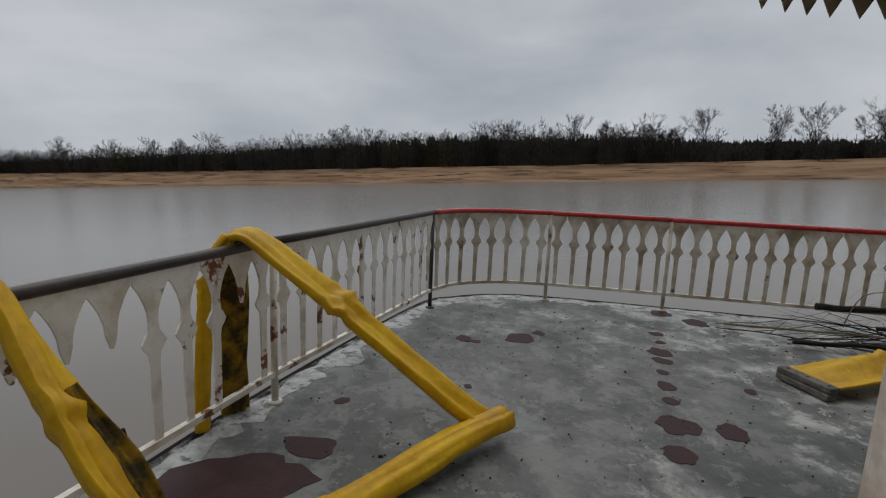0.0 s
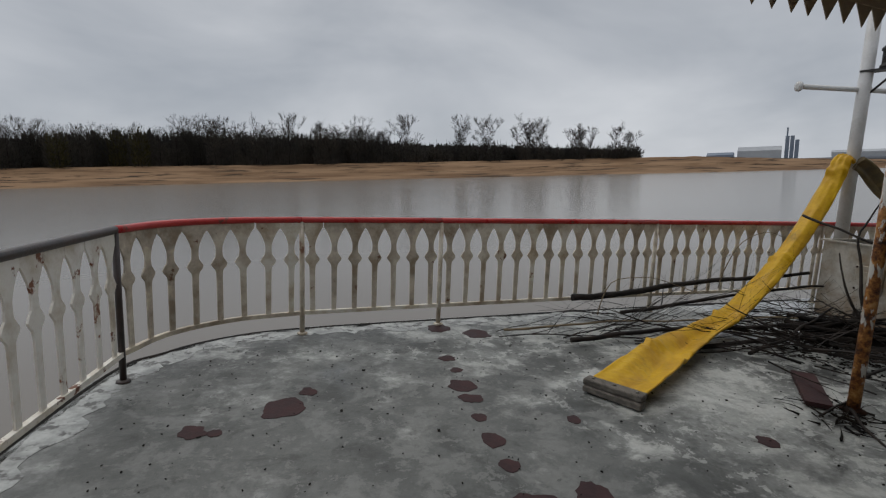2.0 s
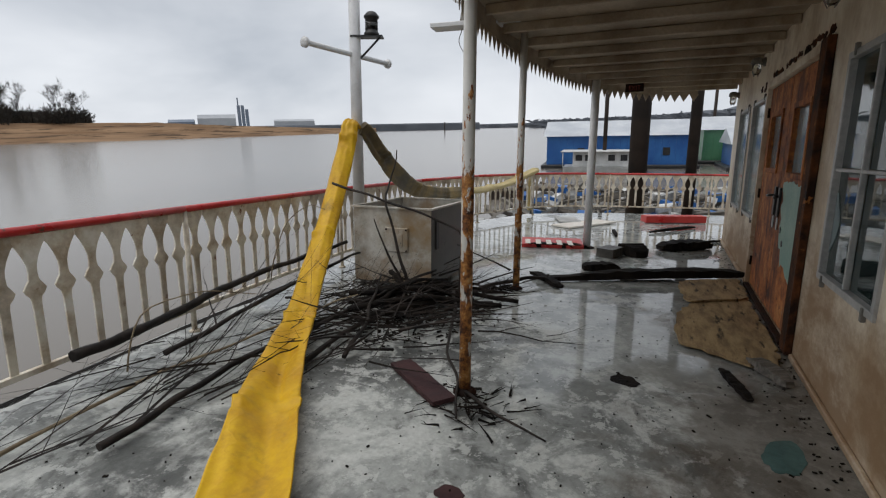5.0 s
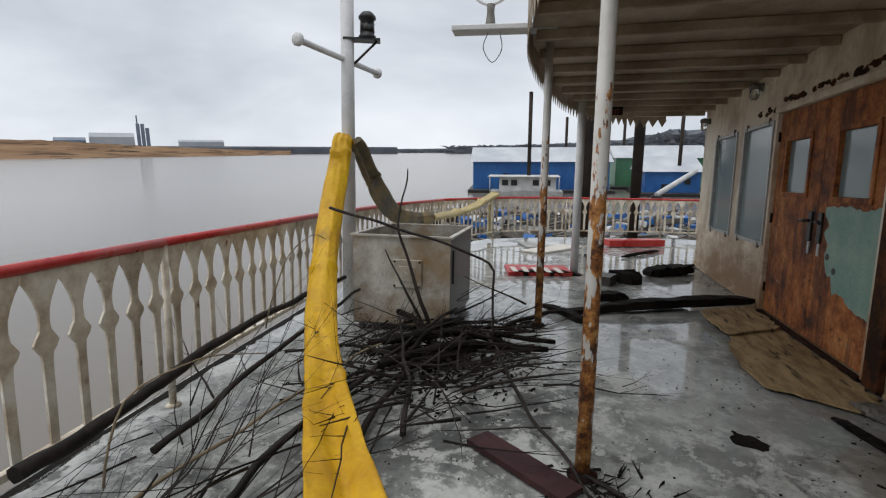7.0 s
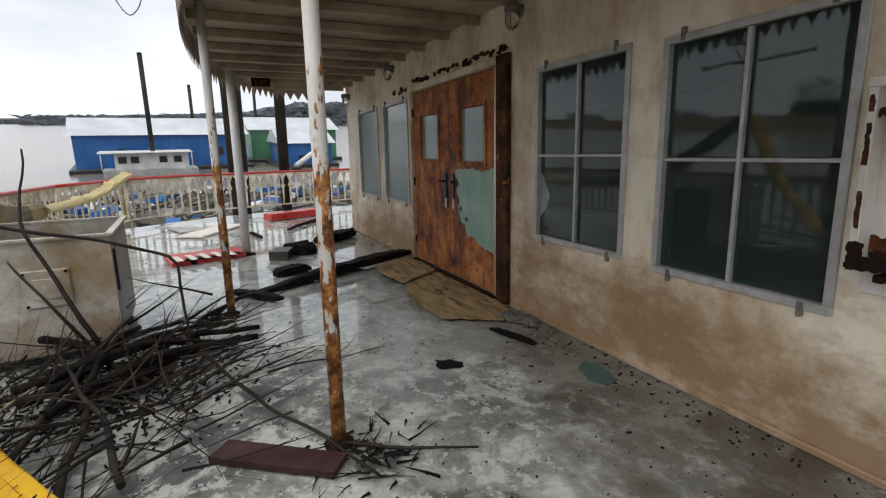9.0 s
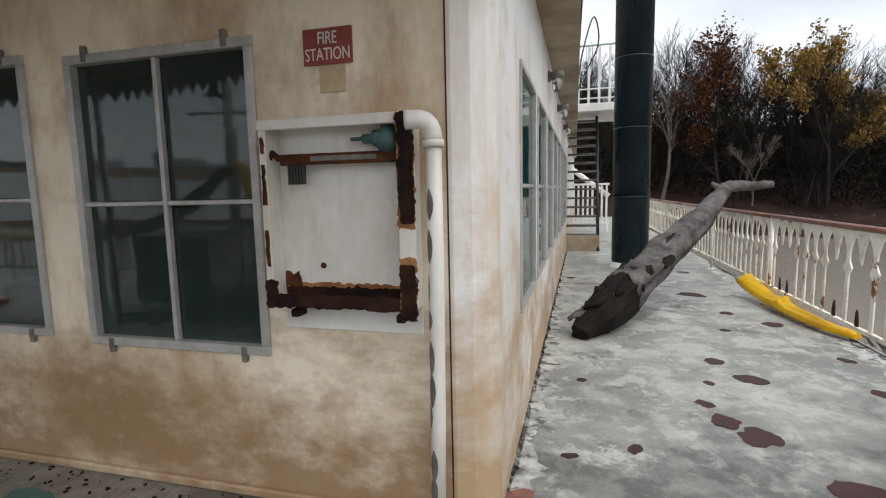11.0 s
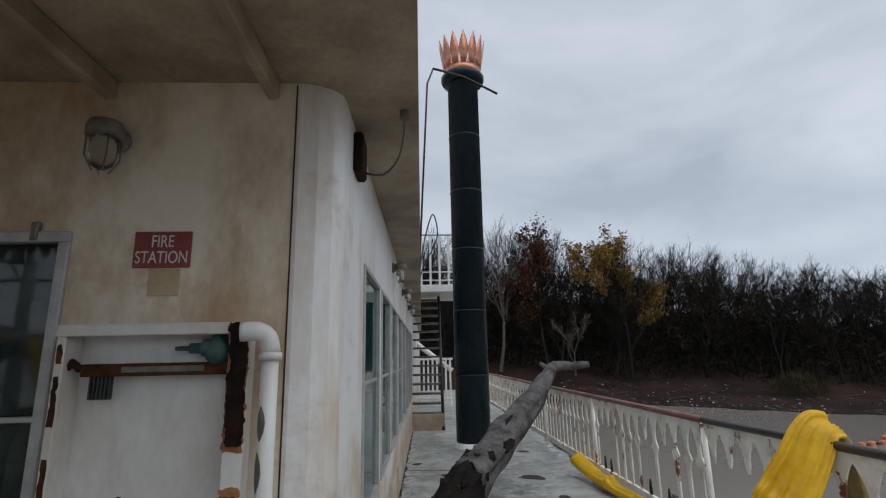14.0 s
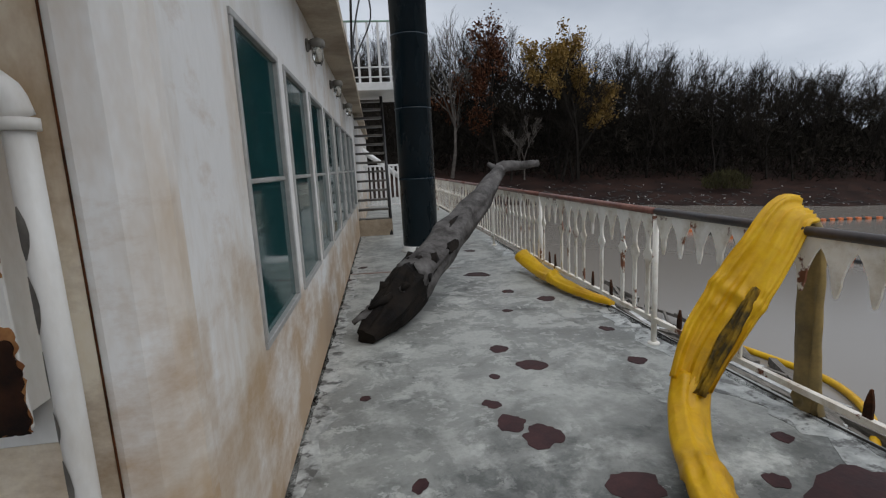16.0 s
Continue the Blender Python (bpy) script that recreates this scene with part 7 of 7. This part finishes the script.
patch((2.58, 2.14), 0.18, 93, TURQ_DARK, 0.5, -20)
patch((0.44, 1.60), 0.08, 95, RAIL_BROWN, 0.6, 40)
patch((0.22, 1.20), 0.045, 96, MAROON, 0.6, 10)
patch((0.55, 1.98), 0.09, 97, BLACKWOOD, 0.6, -30)
patch((-0.2, -3.6), 0.75, 94, RAIL_BROWN, 0.03, -4)


def paint_edge(name, line, width, seed, mat, label):
    """A ragged pale margin of older paint along the deck's edge."""
    rnd = random.Random(seed)
    bm = bmesh.new()
    pts = spline([(x, y, 0) for x, y in line], 0.07)
    frames = []
    for i, p in enumerate(pts):
        d = (pts[min(i + 1, len(pts) - 1)] - pts[max(i - 1, 0)]).normalized()
        s = Vector((d.y, -d.x, 0))
        w = width * (0.65 + 0.7 * noise.noise((i * 0.23, seed, 1)) + 0.5 * noise.noise((i * 0.9, seed, 4)) + 0.25)
        frames.append([p + Vector((0, 0, 0.0006)), p + s * max(0.02, w) + Vector((0, 0, 0.0006)), p + s * max(0.02, w) + Vector((0, 0, 0.0022)), p + Vector((0, 0, 0.0022))])
    rings(bm, frames, smooth=False)
    part(name, bm, mat, deck, label)


PALE = surface("chalky pale paint margin", (0.25, 0.26, 0.25), (0.46, 0.475, 0.46), 7, 0.4, 0.6, 0.6, spots=(0.10, 0.10, 0.095), spot_scale=9, spot_lo=0.52, spot_hi=0.60, relief=0.2)
paint_edge("paint_margin", [(-2.12, -6), (-2.15, -0.3), (-2.29, 2.2), (-2.27, 4.6), (-2.03, 5.16), (-1.66, 5.5), (-1.12, 5.7), (0.12, 5.92), (2.56, 6.31)], 0.22, 3, PALE, "chalky pale paint along the deck's edge")
paint_edge("gutter_grime", [(-2.14, -6), (-2.17, -0.3), (-2.32, 2.2), (-2.30, 4.63), (-2.06, 5.19), (-1.67, 5.54), (-1.13, 5.74), (0.12, 5.96), (2.56, 6.35), (5.04, 6.67)], 0.07, 8, BLACKWOOD, "black grime in the gutter")
paint_edge("wall_margin", [(0.36, -8), (0.415, -4.3), (0.485, 0.6), (0.50, 1.6)][::-1], 0.13, 5, PALE, "pale paint strip along the side wall")
paint_edge("wall_grime", [(0.365, -8), (0.42, -4.3), (0.49, 0.6), (0.505, 1.6)][::-1], 0.035, 6, BLACKWOOD, "black grime along the side wall")
# dirt and leaf scraps along the side wall and over the deck
rnd = random.Random(61)
so = Soup()
for _ in range(420):
    y = 1.88 + abs(rnd.gauss(0, 0.12))
    x = rnd.uniform(0.75, 10)
    s = rnd.uniform(0.002, 0.011)
    so.brick(-s, s, -s * 0.6, s * 0.6, 0, rnd.uniform(0.002, 0.006), Matrix.Translation((x, y, 0.003)) @ pose(0, 0, 0, 0, 0, rnd.uniform(0, 360)))
for _ in range(1500):
    x, y = rnd.uniform(-2, 11), rnd.uniform(1.95, 5.4)
    s = rnd.uniform(0.002, 0.006) * (2.2 if rnd.random() < 0.08 else 1)
    so.brick(-s, s, -s * 0.6, s * 0.6, 0, rnd.uniform(0.002, 0.006), Matrix.Translation((x, y, 0.002)) @ pose(0, 0, 0, 0, 0, rnd.uniform(0, 360)))
dirt = new("dirt_scraps", so.mesh("dirt_scraps", BLACKWOOD))
dirt.matrix_basis = LIST
tagged(dirt, "dark dirt and leaf scraps scattered on the deck", "dirt", "", "stuff")


# ---- pilings, moored boats and drift beyond the railing ----
def piling(x, y, top, r, label):
    bm = bmesh.new()
    tube(bm, [(0, 0, -4), (0, 0, top)], r, n=18, up=(0, 1, 0))
    lathe(bm, [(r * 1.06, top - 0.1), (r * 1.06, top), (r * 0.4, top + 0.06)], 18)
    single("piling", bm, PILE, label, "piling", (x, y, 0), aboard=False)


piling(14.45, 3.55, 9.0, 0.24, "thick dark steel piling beside the boat")
piling(15.9, 2.2, 8.5, 0.15, "dark steel piling beside the boat")
for az, d, el, r in ((84.5, 46, 6.3, 0.17), (88.5, 60, 3.6, 0.16), (94.5, 62, 3.4, 0.16), (100.0, 50, 4.4, 0.16), (66.0, 300, 0.6, 0.3)):
    q = polar(az, d, 0)
    piling(q.x + 0.3, q.y + 3.7, 1.4 + d * math.tan(radians(el)), r, "thin mooring pile standing in the river")


def boat_house(at, turn, length, depth, wall_h, roof_h, wall_mat, roof_mat, label, wins=()):
    b = thing("boathouse", label, "boathouse", at, turn, aboard=False, group="moored boathouses")
    bm = bmesh.new()
    bevel_box(bm, -0.5, depth + 0.5, -0.5, length + 0.5, -0.6, 0.35, 0.08)
    part("pontoon", bm, BLACK, b)
    bm = bmesh.new()
    box(bm, 0, depth, 0, length, 0.352, wall_h)
    part("wall", bm, wall_mat, b)
    bm = bmesh.new()
    box(bm, -0.03, -0.002, -0.03, 0.03, 0.352, wall_h)
    rib = mesh_of("rib", bm, wall_mat)
    for k in range(int(length / 0.6)):
        part("rib", rib, None, b).location = (0, (k + 0.5) * 0.6, 0)
    bm = bmesh.new()
    rings(bm, [[(-0.35, y, wall_h), (depth + 0.35, y, wall_h), (depth * 0.55, y, roof_h)] for y in (-0.3, length + 0.3)], smooth=False)
    part("roof", bm, roof_mat, b)
    for y, z, w, h in wins:
        bm = bmesh.new()
        box(bm, -0.06, -0.034, y, y + w, z, z + h)
        part("window", bm, BLACK, b)
    return b


boat_house((50.5, 0.9, WATER), 8, 13.0, 7.0, 3.0, 4.4, BLUE, ROOFGREY, "long blue boathouse with a pale metal roof", ((2.0, 1.2, 0.6, 0.7), (9.5, 1.2, 0.6, 0.7)))
boat_house((48.5, -6.6, WATER), 4, 4.6, 6.0, 2.2, 3.55, BLUE, ROOFGREY, "small blue boathouse with a pale roof", ((0.8, 1.1, 0.5, 0.5), (2.6, 0.6, 0.6, 0.5)))
boat_house((57.0, -9.0, WATER), 4, 9.0, 6.0, 3.3, 4.6, GREENROOF, ROOFGREY, "green boathouse behind the blue ones")
c = thing("cabin_boat", "white cabin boat moored before the blue boathouse", "boat", (45.2, 5.0, WATER), 6, aboard=False)
bm = bmesh.new()
rings(bm, [[(-0.2, y, 0.5), (2.6, y, 0.5), (2.2, y, -0.4), (0.2, y, -0.4)] for y in (0, 6.4)], smooth=False)
part("hull", bm, HULLWHITE, c)
bm = bmesh.new()
bevel_box(bm, 0.1, 2.3, 0.6, 5.6, 0.502, 1.75, 0.05)
part("cabin", bm, HULLWHITE, c)
bm = bmesh.new()
bevel_box(bm, -0.5, 2.6, 0.3, 6.6, 1.752, 1.85, 0.03)
part("roof", bm, HULLWHITE, c)
for y in (1.1, 2.1, 4.0, 4.8):
    bm = bmesh.new()
    box(bm, 0.07, 0.095, y, y + 0.55, 1.0, 1.5)
    part("window", bm, BLACK, c)
for y in (0.4, 6.4):
    bm = bmesh.new()
    tube(bm, [(-0.4, y, 0.5), (-0.4, y, 1.75)], 0.04, n=6)
    part("roof_post", bm, HULLWHITE, c)
sl = thing("gangway_tube", "white slanting gangway between the pilings and the boathouse", "gangway", (45, -2.6, WATER), aboard=False)
bm = bmesh.new()
tube(bm, [(0, 0, 0.4), (3.5, -3.6, 2.3)], 0.22, n=10)
part("tube", bm, HULLWHITE, sl)
bm = bmesh.new()
bevel_box(bm, -0.4, 0.4, -0.4, 0.4, -0.3, 0.35, 0.04)
part("float", bm, BLACK, sl)


def drift_raft():
    """Flotsam jammed against the hull beyond the far railing and beside the near one."""
    rnd = random.Random(19)
    wood, lit, bits = Soup(), Soup(), Soup()
    for _ in range(650):
        x, y = rnd.uniform(14.5, 31), rnd.uniform(-6, 9)
        m = Matrix.Translation((x, y, WATER + rnd.uniform(0, 0.9) * (1 if x < 27 else 0.4))) @ pose(0, 0, 0, rnd.uniform(-15, 15), rnd.uniform(-20, 20), rnd.uniform(0, 360))
        k = rnd.random()
        if k < 0.5:
            l, w = rnd.uniform(0.4, 1.8), rnd.uniform(0.03, 0.12)
            wood.brick(-l, l, -w, w, -w, w, m)
        elif k < 0.85:
            s = rnd.uniform(0.08, 0.35)
            lit.brick(-s, s, -s * 0.7, s * 0.7, 0, s, m)
        else:
            s = rnd.uniform(0.1, 0.3)
            bits.brick(-s, s, -s, s, 0, s, m)
    for _ in range(140):
        x, y = rnd.uniform(-7.8, -5.6), rnd.uniform(-12, -2.5)
        m = Matrix.Translation((x, y, WATER + rnd.uniform(0, 0.2))) @ pose(0, 0, 0, rnd.uniform(-8, 8), rnd.uniform(-8, 8), rnd.uniform(60, 120))
        l, w = rnd.uniform(0.3, 1.4), rnd.uniform(0.02, 0.08)
        (wood if rnd.random() < 0.8 else lit).brick(-l, l, -w, w, -w, w, m)
    r = thing("drift_raft", "raft of driftwood and rubbish floating against the boat", "flotsam", (0, 0, 0), kind="stuff", aboard=False)
    part("driftwood", wood.mesh("driftwood", OLDWOOD), None, r)
    part("rubbish", lit.mesh("rubbish", RUBBISH), None, r)
    part("colour_scraps", bits.mesh("colour_scraps", BLUE), None, r)
    bg = thing("barge", "low dark barge lying across the drift", "barge", (29, 8.0, WATER), 15, aboard=False)
    bm = bmesh.new()
    bevel_box(bm, -1.2, 1.2, -4.5, 4.5, -0.4, 0.55, 0.06)
    part("hull", bm, PILE, bg)
    bm = bmesh.new()
    bevel_box(bm, -1.0, 1.0, -4.2, 4.2, 0.552, 0.66, 0.03)
    part("deck_top", bm, OLDWOOD, bg)


drift_raft()


def float_boom(line, step, label, seed):
    b = thing("float_line", label, "float boom", (*line[0], WATER), aboard=False, group="orange float lines")
    o = Vector((*line[0], 0))
    pts = spline([Vector((*p, 0)) - o for p in line], step)
    bm = bmesh.new()
    bevel_box(bm, -0.26, 0.26, -0.14, 0.14, -0.05, 0.22, 0.05)
    me_a = mesh_of("float", bm, ORANGE)
    bm = bmesh.new()
    bevel_box(bm, -0.17, 0.17, -0.12, 0.12, -0.05, 0.16, 0.04)
    me_b = mesh_of("skirt_float", bm, BOOMBLACK)
    for i, (p, q) in enumerate(zip(pts, pts[1:])):
        ob = part("float" if i % 2 == 0 else "skirt_float", me_a if i % 2 == 0 else me_b, None, b)
        ob.matrix_basis = pose(p.x, p.y, 0, 0, 0, math.degrees(math.atan2(q.y - p.y, q.x - p.x)))


float_boom([(-21.1, -26.0), (-21.2, -22.7), (-21.3, -19.9), (-21.2, -17.2), (-21.6, -13.0), (-23, -8)], 0.55, "orange and black float line on the brown water", 1)
float_boom([(-20.6, -26.6), (-23.0, -25.0), (-27.1, -26.7), (-29.5, -28.0), (-31.9, -30.7), (-37.5, -32.9), (-43.3, -34.0), (-51, -34.6)], 0.62, "curving orange and black float line on the brown water", 2)
y_ = thing("yellow_hose", "thin yellow hose floating beside the boat", "hose", (-8.0, -3.5, WATER), aboard=False)
bm = bmesh.new()
tube(bm, spline([(0.2, -4.2, 0.05), (-0.4, -2.1, 0.05), (-0.5, -1.15, 0.05), (0.03, 0.0, 0.05), (0.93, 0.88, 0.05), (1.8, 1.5, 0.05), (3.0, 2.6, 0.0)], 0.2), 0.075, n=8)
part("tube", bm, YELLOW, y_)


def mill():
    """A grain mill and sheds on the far bank, small with distance."""
    q = polar(44.4, 900, WATER)
    m = thing("grain_mill", "grey grain elevator and long white shed far across the river", "mill", tuple(q), -44, aboard=False)
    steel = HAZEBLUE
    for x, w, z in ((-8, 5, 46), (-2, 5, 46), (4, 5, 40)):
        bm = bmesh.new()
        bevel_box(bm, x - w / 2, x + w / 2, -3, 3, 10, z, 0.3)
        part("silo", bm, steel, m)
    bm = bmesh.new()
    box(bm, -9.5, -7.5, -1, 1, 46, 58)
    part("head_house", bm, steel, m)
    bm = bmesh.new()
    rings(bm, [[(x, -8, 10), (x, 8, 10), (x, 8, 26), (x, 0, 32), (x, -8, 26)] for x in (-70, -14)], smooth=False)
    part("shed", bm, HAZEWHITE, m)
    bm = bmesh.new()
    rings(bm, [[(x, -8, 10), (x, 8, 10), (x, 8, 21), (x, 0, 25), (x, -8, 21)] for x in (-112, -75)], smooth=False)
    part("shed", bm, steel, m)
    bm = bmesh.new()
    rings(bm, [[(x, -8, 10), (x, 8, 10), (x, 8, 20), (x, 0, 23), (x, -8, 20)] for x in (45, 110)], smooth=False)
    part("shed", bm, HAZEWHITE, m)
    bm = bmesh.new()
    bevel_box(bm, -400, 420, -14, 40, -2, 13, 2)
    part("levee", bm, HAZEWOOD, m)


# mill colours are washed out to carry the haze of distance
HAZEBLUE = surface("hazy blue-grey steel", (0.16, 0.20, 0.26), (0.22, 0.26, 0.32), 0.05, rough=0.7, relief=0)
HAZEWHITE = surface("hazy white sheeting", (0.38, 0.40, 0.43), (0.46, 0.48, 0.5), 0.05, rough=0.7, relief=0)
mill()
bush = Soup()
rnd = random.Random(9)
for _ in range(1500):
    a, r = rnd.uniform(0, 6.28), rnd.random() ** 0.5
    bush.blade(Vector((3.4 * r * math.cos(a), 2 * r * math.sin(a), rnd.random() * 2.6 * (1 - 0.6 * r * r))), Vector((rnd.uniform(-0.6, 0.6), rnd.uniform(-0.6, 0.6), 1)).normalized(), rnd.uniform(0.3, 0.9), rnd.uniform(0.02, 0.07), rnd)
ob = new("bush", bush.mesh("bush", BRUSH_OLIVE))
ob.location = polar(-141.0, 74, WATER + 1.6)
tagged(ob, "olive-brown bush on the near shore", "bush")
